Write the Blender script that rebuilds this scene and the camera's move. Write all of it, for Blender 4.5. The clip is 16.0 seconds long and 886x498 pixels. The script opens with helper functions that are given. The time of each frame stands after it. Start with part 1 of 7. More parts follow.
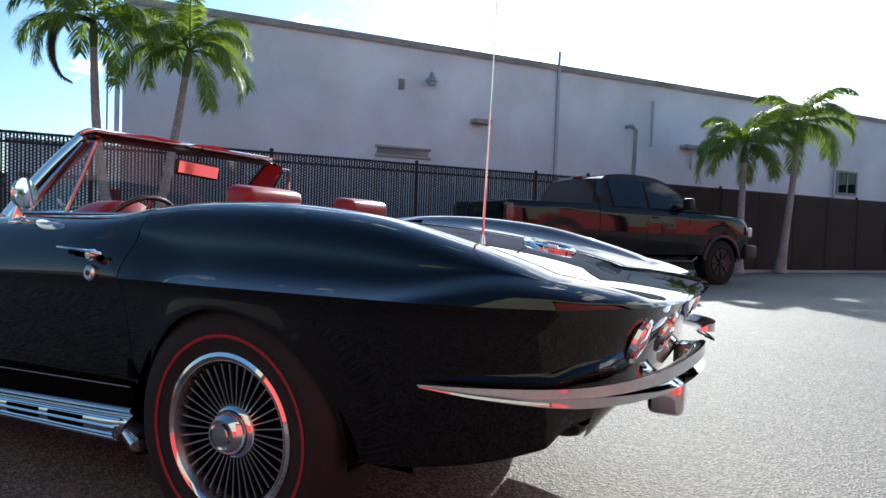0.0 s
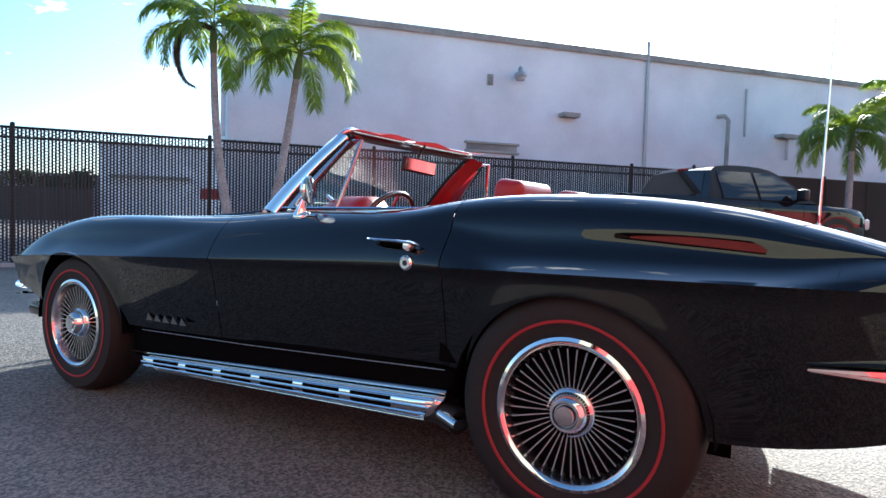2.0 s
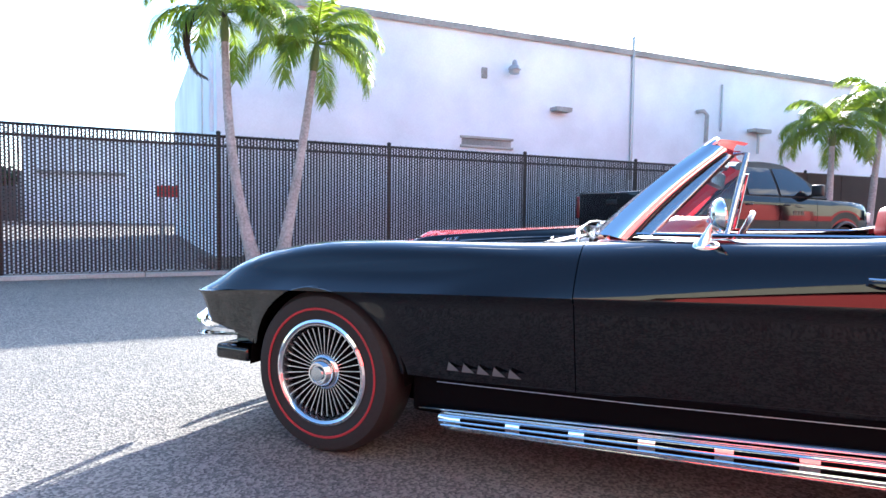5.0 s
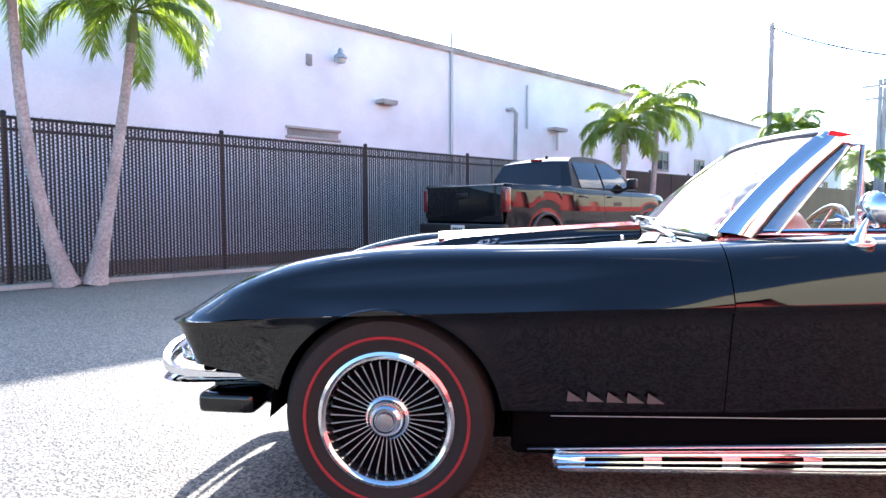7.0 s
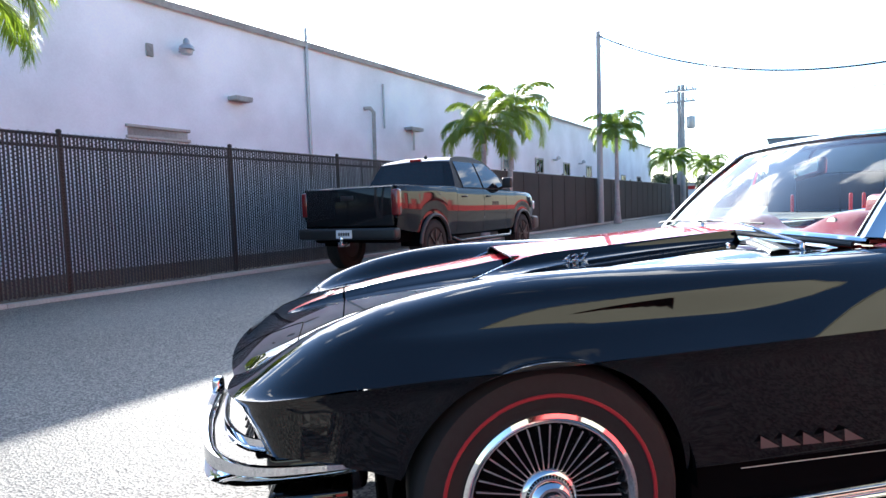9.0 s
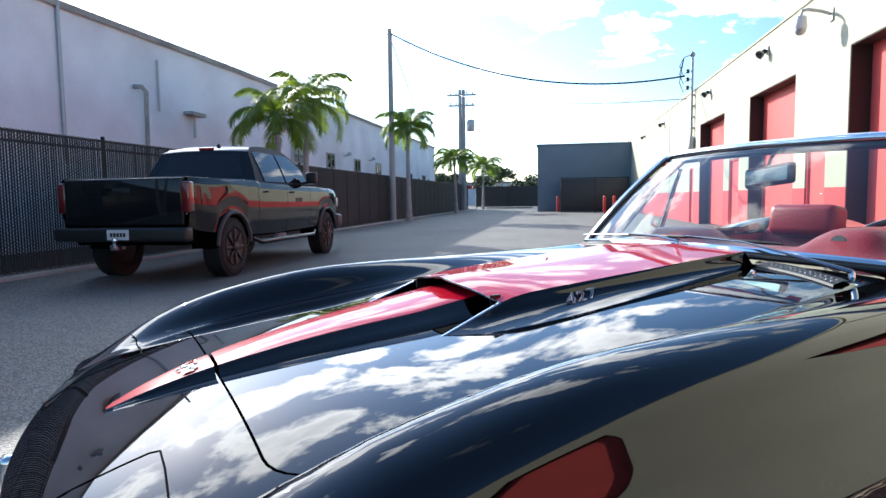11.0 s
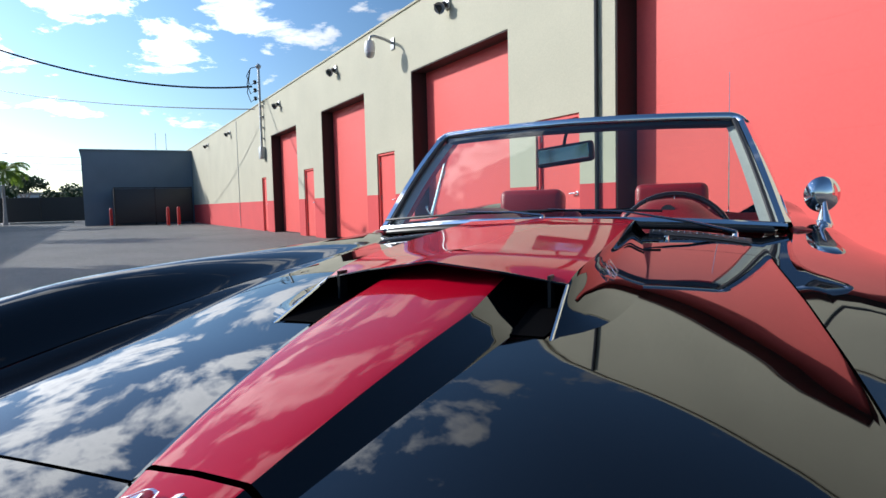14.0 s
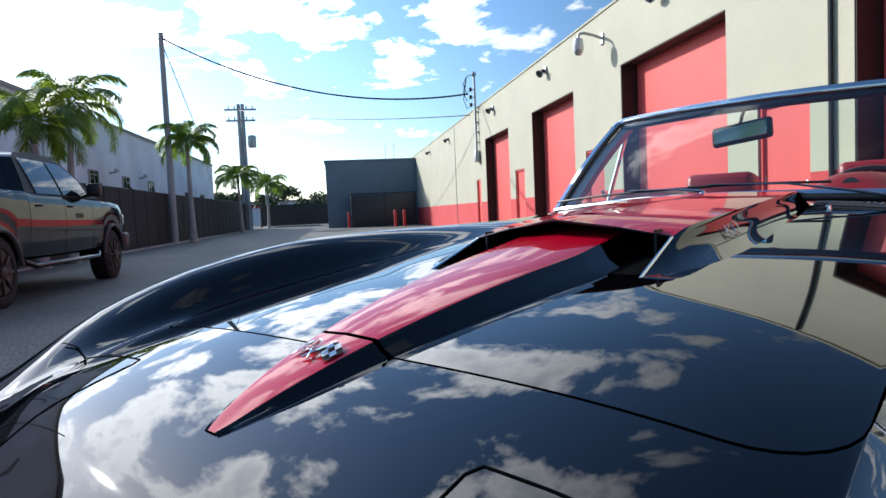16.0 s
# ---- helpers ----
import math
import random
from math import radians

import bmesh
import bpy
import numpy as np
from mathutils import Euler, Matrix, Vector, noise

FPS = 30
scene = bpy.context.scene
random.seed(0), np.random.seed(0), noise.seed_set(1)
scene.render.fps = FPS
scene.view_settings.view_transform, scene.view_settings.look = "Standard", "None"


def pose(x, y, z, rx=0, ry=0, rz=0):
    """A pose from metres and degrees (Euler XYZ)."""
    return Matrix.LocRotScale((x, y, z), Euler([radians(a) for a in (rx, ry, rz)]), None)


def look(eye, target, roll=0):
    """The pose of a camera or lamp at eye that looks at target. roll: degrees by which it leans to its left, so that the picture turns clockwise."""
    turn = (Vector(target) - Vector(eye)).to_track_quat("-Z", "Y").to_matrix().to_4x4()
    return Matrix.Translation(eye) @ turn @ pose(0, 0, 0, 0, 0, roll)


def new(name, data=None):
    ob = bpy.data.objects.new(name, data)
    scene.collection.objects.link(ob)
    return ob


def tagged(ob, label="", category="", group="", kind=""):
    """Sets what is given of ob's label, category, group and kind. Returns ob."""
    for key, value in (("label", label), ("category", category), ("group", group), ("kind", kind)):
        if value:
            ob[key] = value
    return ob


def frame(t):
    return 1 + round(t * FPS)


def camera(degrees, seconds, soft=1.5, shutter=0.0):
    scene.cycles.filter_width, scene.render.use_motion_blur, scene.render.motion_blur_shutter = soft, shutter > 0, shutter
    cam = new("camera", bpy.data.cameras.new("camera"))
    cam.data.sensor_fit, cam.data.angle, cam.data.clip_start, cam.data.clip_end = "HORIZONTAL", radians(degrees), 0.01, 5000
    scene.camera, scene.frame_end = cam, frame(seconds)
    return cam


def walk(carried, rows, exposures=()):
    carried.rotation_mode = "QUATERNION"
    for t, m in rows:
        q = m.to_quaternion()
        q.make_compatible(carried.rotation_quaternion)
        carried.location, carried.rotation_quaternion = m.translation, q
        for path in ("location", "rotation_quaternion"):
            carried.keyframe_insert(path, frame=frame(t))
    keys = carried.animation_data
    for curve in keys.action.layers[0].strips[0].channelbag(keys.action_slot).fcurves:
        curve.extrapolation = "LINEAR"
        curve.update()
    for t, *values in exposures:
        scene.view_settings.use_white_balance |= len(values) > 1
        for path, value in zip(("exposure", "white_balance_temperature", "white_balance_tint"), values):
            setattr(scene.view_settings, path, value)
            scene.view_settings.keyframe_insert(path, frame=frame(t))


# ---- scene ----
cam = camera(70.4, 16.0)
PATH = [
    (0, (1.345, -3.64, 0.896), (2.207, -1.836, 0.827), 2.0),
    (0.5, (1.143, -3.694, 0.873), (1.976, -1.877, 0.8), 1.9),
    (1, (0.98, -3.675, 0.879), (1.758, -1.834, 0.8), 1.4),
    (1.5, (0.824, -3.561, 0.863), (1.545, -1.698, 0.778), 1.6),
    (2, (0.639, -3.42, 0.859), (1.325, -1.543, 0.771), 1.5),
    (2.5, (0.423, -3.279, 0.86), (1.099, -1.399, 0.773), 1.5),
    (3, (0.192, -3.126, 0.886), (0.876, -1.249, 0.795), 1.2),
    (3.5, (-0.03, -2.927, 0.894), (0.67, -1.056, 0.801), 0.9),
    (3.7, (-0.109, -2.854, 0.9), (0.6, -0.987, 0.804), 0.5),
    (5.8, (-0.889, -2.011, 0.97), (0.151, -0.306, 0.855), 0.5),
    (6, (-0.934, -1.893, 0.971), (0.151, -0.216, 0.853), 0.1),
    (6.5, (-1.09, -1.697, 0.985), (0.173, -0.151, 0.867), -0.2),
    (7, (-1.2, -1.442, 0.964), (0.216, -0.036, 0.84), -0.1),
    (7.5, (-1.288, -1.204, 0.961), (0.225, 0.099, 0.837), -0.6),
    (8, (-1.364, -0.937, 0.979), (0.25, 0.238, 0.852), -0.4),
    (8.2, (-1.366, -0.836, 0.985), (0.282, 0.289, 0.858), -0.7),
    (10.3, (-1.037, -0.05, 1.061), (0.829, 0.654, 0.906), -1.6),
    (10.5, (-0.952, 0.022, 1.059), (0.946, 0.63, 0.901), -1.2),
    (11, (-0.773, 0.202, 1.062), (1.188, 0.559, 0.9), -0.8),
    (11.5, (-0.623, 0.4, 1.062), (1.368, 0.505, 0.9), -0.5),
    (12, (-0.492, 0.569, 1.051), (1.487, 0.329, 0.89), -0.7),
    (12.5, (-0.324, 0.693, 1.015), (1.602, 0.178, 0.859), -1.0),
    (13, (-0.21, 0.751, 0.991), (1.645, 0.017, 0.84), -1.4),
    (13.5, (-0.155, 0.838, 0.977), (1.628, -0.057, 0.829), -1.1),
    (14, (-0.179, 0.942, 0.967), (1.568, -0.019, 0.817), -1.4),
    (14.5, (-0.228, 1.007, 0.942), (1.552, 0.108, 0.791), -2.0),
    (15, (-0.286, 1.011, 0.929), (1.592, 0.337, 0.787), -2.6),
    (15.5, (-0.359, 0.95, 0.919), (1.581, 0.481, 0.787), -3.1),
    (16, (-0.439, 0.886, 0.9), (1.531, 0.561, 0.777), -2.6),
]
EXPOSURES = [(0, 0.4, 6000, 4), (0.5, 0.54, 6000, 4), (1.5, 0.9, 5950, 5), (2.5, 1.5, 6000, 6), (3.5, 1.92, 6050, 8), (6, 2.24, 6150, 11),
             (7, 2.24, 6200, 12), (8, 1.78, 6150, 9), (10.5, 1.24, 6150, 9), (11, 0.88, 6050, 8), (11.5, 0.56, 6000, 8), (12, 0.24, 5950, 8),
             (12.5, 0.11, 5950, 8), (13.5, 0.08, 5950, 9), (14.5, 0.12, 5950, 9), (15, 0.17, 5950, 8), (16, 0.26, 5900, 8)]
walk(cam, [(t, look(eye, target, roll)) for t, eye, target, roll in PATH], EXPOSURES)

# ---- world and light ----
SUN = Vector((1.51, 1.52, 1.0)).normalized()
world = bpy.data.worlds.new("sky")
scene.world = world
world.use_nodes = True


def build_sky():
    nt = world.node_tree
    nt.nodes.clear()
    out = nt.nodes.new("ShaderNodeOutputWorld")
    bg = nt.nodes.new("ShaderNodeBackground")
    sky = nt.nodes.new("ShaderNodeTexSky")
    sky.sky_type = "NISHITA"
    sky.sun_disc = False
    sky.sun_elevation = math.asin(SUN.z)
    sky.sun_rotation = math.atan2(SUN.x, SUN.y)
    sky.air_density, sky.dust_density, sky.ozone_density = 1.0, 0.5, 2.4
    co = nt.nodes.new("ShaderNodeTexCoord")
    sep = nt.nodes.new("ShaderNodeSeparateXYZ")
    nt.links.new(co.outputs["Generated"], sep.inputs[0])
    dz = nt.nodes.new("ShaderNodeMath")
    dz.operation = "ADD"
    dz.inputs[1].default_value = 0.16
    nt.links.new(sep.outputs["Z"], dz.inputs[0])
    mx = nt.nodes.new("ShaderNodeMath")
    mx.operation = "MAXIMUM"
    mx.inputs[1].default_value = 0.12
    nt.links.new(dz.outputs[0], mx.inputs[0])
    comb = nt.nodes.new("ShaderNodeCombineXYZ")
    for k in "XY":
        d = nt.nodes.new("ShaderNodeMath")
        d.operation = "DIVIDE"
        nt.links.new(sep.outputs[k], d.inputs[0])
        nt.links.new(mx.outputs[0], d.inputs[1])
        nt.links.new(d.outputs[0], comb.inputs[k])
    big = nt.nodes.new("ShaderNodeTexNoise")
    big.inputs["Scale"].default_value = 2.5
    big.inputs["Detail"].default_value = 12
    big.inputs["Roughness"].default_value = 0.6
    big.inputs["Distortion"].default_value = 0.25
    nt.links.new(comb.outputs[0], big.inputs["Vector"])
    ramp = nt.nodes.new("ShaderNodeValToRGB")
    ramp.color_ramp.elements[0].position, ramp.color_ramp.elements[1].position = 0.515, 0.585
    # the cover is broken on the sunny side and thins out away from it
    side = nt.nodes.new("ShaderNodeVectorMath")
    side.operation = "DOT_PRODUCT"
    side.inputs[1].default_value = (0.12, 0.08, -0.02)
    nt.links.new(co.outputs["Generated"], side.inputs[0])
    cover = nt.nodes.new("ShaderNodeMath")
    cover.operation = "ADD"
    nt.links.new(big.outputs["Fac"], cover.inputs[0])
    nt.links.new(side.outputs["Value"], cover.inputs[1])
    drop = nt.nodes.new("ShaderNodeMath")
    drop.operation = "SUBTRACT"
    drop.inputs[1].default_value = 0.08
    nt.links.new(cover.outputs[0], drop.inputs[0])
    # fewer clouds low over the horizon
    low = nt.nodes.new("ShaderNodeMapRange")
    low.inputs["From Min"].default_value, low.inputs["From Max"].default_value = 0.1, 0.36
    low.inputs["To Min"].default_value, low.inputs["To Max"].default_value = 0.1, 0.0
    low.interpolation_type = "SMOOTHSTEP"
    nt.links.new(sep.outputs["Z"], low.inputs["Value"])
    open_sky = nt.nodes.new("ShaderNodeMath")
    open_sky.operation = "SUBTRACT"
    nt.links.new(drop.outputs[0], open_sky.inputs[0])
    nt.links.new(low.outputs[0], open_sky.inputs[1])
    nt.links.new(open_sky.outputs[0], ramp.inputs[0])
    shade = nt.nodes.new("ShaderNodeValToRGB")
    shade.color_ramp.elements[0].position, shade.color_ramp.elements[1].position = 0.57, 0.74
    shade.color_ramp.elements[0].color = (6.6, 6.5, 6.4, 1)
    shade.color_ramp.elements[1].color = (3.0, 3.15, 3.5, 1)
    nt.links.new(big.outputs["Fac"], shade.inputs[0])
    mix = nt.nodes.new("ShaderNodeMix")
    mix.data_type = "RGBA"
    nt.links.new(ramp.outputs[0], mix.inputs["Factor"])
    rich = nt.nodes.new("ShaderNodeHueSaturation")
    rich.inputs["Saturation"].default_value = 1.1
    nt.links.new(sky.outputs[0], rich.inputs["Color"])
    # hazy glare round the sun
    halo = nt.nodes.new("ShaderNodeVectorMath")
    halo.operation = "SCALE"
    nt.links.new(rich.outputs[0], halo.inputs[0])
    nt.links.new(halo.outputs[0], mix.inputs[6])
    # clouds shine more towards the sun
    dot = nt.nodes.new("ShaderNodeVectorMath")
    dot.operation = "DOT_PRODUCT"
    dot.inputs[1].default_value = SUN
    nt.links.new(co.outputs["Generated"], dot.inputs[0])
    near = nt.nodes.new("ShaderNodeMapRange")
    near.inputs["From Min"].default_value, near.inputs["From Max"].default_value = 0.25, 1.0
    near.inputs["To Min"].default_value, near.inputs["To Max"].default_value = 0.4, 3.6
    near.interpolation_type = "SMOOTHSTEP"
    nt.links.new(dot.outputs["Value"], near.inputs["Value"])
    glare = nt.nodes.new("ShaderNodeMapRange")
    glare.inputs["From Min"].default_value, glare.inputs["From Max"].default_value = 0.25, 0.95
    glare.inputs["To Min"].default_value, glare.inputs["To Max"].default_value = 0.68, 1.45
    glare.interpolation_type = "SMOOTHSTEP"
    nt.links.new(dot.outputs["Value"], glare.inputs["Value"])
    nt.links.new(glare.outputs[0], halo.inputs["Scale"])
    lit = nt.nodes.new("ShaderNodeVectorMath")
    lit.operation = "SCALE"
    nt.links.new(shade.outputs[0], lit.inputs[0])
    nt.links.new(near.outputs[0], lit.inputs["Scale"])
    nt.links.new(lit.outputs[0], mix.inputs[7])
    nt.links.new(mix.outputs[2], bg.inputs["Color"])
    bg.inputs["Strength"].default_value = 0.15
    nt.links.new(bg.outputs[0], out.inputs["Surface"])


build_sky()
sun_data = bpy.data.lights.new("sun", "SUN")
sun_data.energy, sun_data.angle, sun_data.color = 4.5, radians(0.55), (1.0, 0.93, 0.83)
sun = new("sun", sun_data)
sun.matrix_world = look(SUN * 80, (0, 0, 0))


# ---- materials ----
def material(name, color, rough=0.5, metal=0.0, grain=0.0, scale=20.0, bump=0.0, stain=0.0, stain_scale=0.6, coat=0.0, vary=0.0, spec=None, tint=None):
    m = bpy.data.materials.new(name)
    m.use_nodes = True
    nt = m.node_tree
    b = nt.nodes["Principled BSDF"]
    b.inputs["Base Color"].default_value = (*color, 1)
    b.inputs["Roughness"].default_value = rough
    b.inputs["Metallic"].default_value = metal
    if coat:
        b.inputs["Coat Weight"].default_value = coat
        b.inputs["Coat Roughness"].default_value = 0.015
    if spec is not None:
        b.inputs["Specular IOR Level"].default_value = spec
    if grain or stain or bump or vary:
        co = nt.nodes.new("ShaderNodeTexCoord")
        fine = nt.nodes.new("ShaderNodeTexNoise")
        fine.inputs["Scale"].default_value, fine.inputs["Detail"].default_value = scale, 6
        nt.links.new(co.outputs["Object"], fine.inputs["Vector"])
        wide = nt.nodes.new("ShaderNodeTexNoise")
        wide.inputs["Scale"].default_value, wide.inputs["Detail"].default_value = stain_scale, 5
        nt.links.new(co.outputs["Object"], wide.inputs["Vector"])
        last = None
        for node, amount in ((fine, grain), (wide, stain)):
            if not amount:
                continue
            r = nt.nodes.new("ShaderNodeMapRange")
            r.inputs["From Min"].default_value, r.inputs["From Max"].default_value = 0.3, 0.7
            r.inputs["To Min"].default_value, r.inputs["To Max"].default_value = 1 - amount, 1 + amount
            nt.links.new(node.outputs["Fac"], r.inputs["Value"])
            if last is None:
                last = r.outputs[0]
            else:
                mul = nt.nodes.new("ShaderNodeMath")
                mul.operation = "MULTIPLY"
                nt.links.new(last, mul.inputs[0])
                nt.links.new(r.outputs[0], mul.inputs[1])
                last = mul.outputs[0]
        if vary:
            info = nt.nodes.new("ShaderNodeObjectInfo")
            r = nt.nodes.new("ShaderNodeMapRange")
            r.inputs["To Min"].default_value, r.inputs["To Max"].default_value = 1 - vary, 1 + vary
            nt.links.new(info.outputs["Random"], r.inputs["Value"])
            if last is None:
                last = r.outputs[0]
            else:
                mul = nt.nodes.new("ShaderNodeMath")
                mul.operation = "MULTIPLY"
                nt.links.new(last, mul.inputs[0])
                nt.links.new(r.outputs[0], mul.inputs[1])
                last = mul.outputs[0]
        if last is not None:
            hsv = nt.nodes.new("ShaderNodeHueSaturation")
            hsv.inputs["Color"].default_value = (*color, 1)
            nt.links.new(last, hsv.inputs["Value"])
            nt.links.new(hsv.outputs[0], b.inputs["Base Color"])
        if bump:
            bm_ = nt.nodes.new("ShaderNodeBump")
            bm_.inputs["Strength"].default_value = bump
            bm_.inputs["Distance"].default_value = 0.01
            nt.links.new(fine.outputs["Fac"], bm_.inputs["Height"])
            nt.links.new(bm_.outputs[0], b.inputs["Normal"])
    return m


def glass_material(name, tint=(0.9, 0.97, 0.95), rough=0.0, clear=0.92):
    """Thin pane: mostly clear, with a mirror-like film by Fresnel."""
    m = bpy.data.materials.new(name)
    m.use_nodes = True
    nt = m.node_tree
    nt.nodes.clear()
    out = nt.nodes.new("ShaderNodeOutputMaterial")
    tr = nt.nodes.new("ShaderNodeBsdfTransparent")
    tr.inputs[0].default_value = (*[c * clear for c in tint], 1)
    gl = nt.nodes.new("ShaderNodeBsdfGlossy")
    gl.inputs["Roughness"].default_value = rough
    face = nt.nodes.new("ShaderNodeLayerWeight")
    face.inputs["Blend"].default_value = 0.5
    power = nt.nodes.new("ShaderNodeMath")
    power.operation = "POWER"
    power.inputs[1].default_value = 4.5
    nt.links.new(face.outputs["Facing"], power.inputs[0])
    fr = nt.nodes.new("ShaderNodeMapRange")
    fr.inputs["To Min"].default_value, fr.inputs["To Max"].default_value = 0.06, 0.95
    nt.links.new(power.outputs[0], fr.inputs["Value"])
    mix = nt.nodes.new("ShaderNodeMixShader")
    nt.links.new(fr.outputs[0], mix.inputs[0])
    nt.links.new(tr.outputs[0], mix.inputs[1])
    nt.links.new(gl.outputs[0], mix.inputs[2])
    nt.links.new(mix.outputs[0], out.inputs[0])
    return m


def asphalt_material():
    m = material("asphalt", (0.092, 0.089, 0.083), 0.72, grain=0.6, scale=75, bump=0.34, stain=0.34, stain_scale=0.4)
    nt = m.node_tree
    b = nt.nodes["Principled BSDF"]
    co = nt.nodes["Texture Coordinate"]
    v = nt.nodes.new("ShaderNodeTexVoronoi")
    v.inputs["Scale"].default_value = 95
    nt.links.new(co.outputs["Object"], v.inputs["Vector"])
    n = nt.nodes["Bump"]
    add = nt.nodes.new("ShaderNodeMath")
    add.operation = "ADD"
    nt.links.new(v.outputs["Distance"], add.inputs[0])
    nt.links.new(n.inputs["Height"].links[0].from_socket, add.inputs[1])
    nt.links.new(add.outputs[0], n.inputs["Height"])
    n.inputs["Distance"].default_value = 0.016
    # pale worn stones
    base = b.inputs["Base Color"].links[0].from_socket
    r = nt.nodes.new("ShaderNodeMapRange")
    r.inputs["From Min"].default_value, r.inputs["From Max"].default_value = 0.38, 0.7
    r.inputs["To Max"].default_value = 0.6
    nt.links.new(v.outputs["Color"], r.inputs["Value"])
    mix = nt.nodes.new("ShaderNodeMix")
    mix.data_type = "RGBA"
    nt.links.new(r.outputs[0], mix.inputs["Factor"])
    nt.links.new(base, mix.inputs[6])
    mix.inputs[7].default_value = (0.36, 0.338, 0.296, 1)
    nt.links.new(mix.outputs[2], b.inputs["Base Color"])
    return m


def two_tone_material(name, low, high, edge, rough):
    """Wall paint in two colours that meet at a height, with faint grain and run marks."""
    m = material(name, high, rough, grain=0.05, scale=55, bump=0.25, stain=0.05, stain_scale=0.8)
    nt = m.node_tree
    b = nt.nodes["Principled BSDF"]
    hsv = nt.nodes["Hue/Saturation/Value"]
    co = nt.nodes["Texture Coordinate"]
    sep = nt.nodes.new("ShaderNodeSeparateXYZ")
    nt.links.new(co.outputs["Object"], sep.inputs[0])
    gt = nt.nodes.new("ShaderNodeMath")
    gt.operation = "GREATER_THAN"
    gt.inputs[1].default_value = edge
    nt.links.new(sep.outputs["Z"], gt.inputs[0])
    mix = nt.nodes.new("ShaderNodeMix")
    mix.data_type = "RGBA"
    mix.inputs[6].default_value = (*low, 1)
    mix.inputs[7].default_value = (*high, 1)
    nt.links.new(gt.outputs[0], mix.inputs["Factor"])
    nt.links.new(mix.outputs[2], hsv.inputs["Color"])
    return m


ASPHALT = asphalt_material()
BLACK = material("black_paint", (0.0018, 0.0018, 0.0022), 0.02, coat=0.25)
RED = material("red_paint", (0.5, 0.002, 0.02), 0.4, coat=0.8, spec=0.02)
CHROME = material("chrome", (0.86, 0.87, 0.88), 0.05, 1.0)
STEEL = material("brushed_steel", (0.55, 0.56, 0.57), 0.25, 1.0, grain=0.08, scale=60)
ALUMINIUM = material("cast_aluminium", (0.7, 0.7, 0.71), 0.22, 1.0, grain=0.05, scale=50)
RUBBER = material("tyre_rubber", (0.007, 0.007, 0.0075), 0.75, grain=0.2, scale=60, bump=0.1)
REDLINE = material("tyre_red_line", (0.26, 0.012, 0.02), 0.6)
# near-black without sheen: the shade inside gaps and hollows, as a colour
DARK = material("recess_shade", (0.003, 0.003, 0.0035), 0.95, spec=0.02)
VINYL = material("red_vinyl", (0.30, 0.008, 0.012), 0.35, grain=0.08, scale=140, bump=0.2)
CARPET = material("red_carpet", (0.16, 0.006, 0.01), 0.9, grain=0.25, scale=200, bump=0.3)
LENS_RED = material("red_lens", (0.5, 0.01, 0.01), 0.08, coat=1.0)
GLASS = glass_material("clear_glass", (0.88, 0.97, 0.925), 0.0, 0.985)
TINTED = glass_material("tinted_glass", (0.1, 0.11, 0.12), 0.0, 0.6)
BLACK_PLASTIC = material("black_plastic", (0.015, 0.015, 0.016), 0.45, grain=0.1, scale=90)
WHITE_WALL = material("white_stucco", (0.84, 0.865, 0.915), 0.85, grain=0.03, scale=30, bump=0.15, stain=0.13, stain_scale=0.55)
GREY_WALL = material("slate_stucco", (0.2, 0.255, 0.305), 0.85, grain=0.08, scale=30, bump=0.3, stain=0.08)
COPING = material("concrete_coping", (0.36, 0.35, 0.33), 0.9, grain=0.15, scale=20, bump=0.3, stain=0.25, stain_scale=1.2)
CONCRETE = material("concrete", (0.4, 0.39, 0.36), 0.9, grain=0.15, scale=40, bump=0.3, stain=0.2, stain_scale=1.0)
GARAGE = two_tone_material("beige_and_red_stucco", (0.57, 0.05, 0.052), (0.46, 0.435, 0.325), 1.16, 0.8)
DOOR_RED = material("red_door_paint", (0.74, 0.108, 0.096), 0.55, spec=0.25, grain=0.03, scale=30, stain=0.05, stain_scale=0.7)
WINDOW_DEEP = material("window_backing", (0.16, 0.2, 0.24), 0.5, grain=0.05, scale=30)
BLACK_METAL = material("black_coated_metal", (0.012, 0.012, 0.013), 0.45)
SLAT = material("dark_privacy_slat", (0.03, 0.032, 0.037), 0.45, grain=0.15, scale=25, vary=0.25)
SCREEN = material("dark_brown_screen", (0.03, 0.023, 0.02), 0.8, grain=0.12, scale=30, bump=0.15, stain=0.25, stain_scale=0.9, vary=0.12)
WOOD_POLE = material("weathered_pole_wood", (0.38, 0.37, 0.36), 0.9, grain=0.3, scale=35, bump=0.4, stain=0.2)
BARK = material("palm_bark", (0.4, 0.36, 0.345), 0.9, grain=0.3, scale=30, bump=0.6, stain=0.2, stain_scale=3)
SHAFT = material("palm_crownshaft", (0.12, 0.17, 0.05), 0.55, grain=0.15, scale=20)
LEAVES = material("foliage", (0.045, 0.075, 0.022), 0.7, grain=0.4, scale=9)
GALV = material("galvanised_metal", (0.42, 0.43, 0.44), 0.45, 0.7, grain=0.15, scale=40)
REVEAL = material("dark_shaded_reveal", (0.03, 0.018, 0.016), 0.7, grain=0.1, scale=30)
BOLLARD_RED = material("red_bollard_paint", (0.5, 0.02, 0.02), 0.5, grain=0.1, scale=30)
SOIL = material("dry_soil_and_mulch", (0.12, 0.095, 0.07), 0.95, grain=0.4, scale=60, bump=0.6, stain=0.2, stain_scale=2)


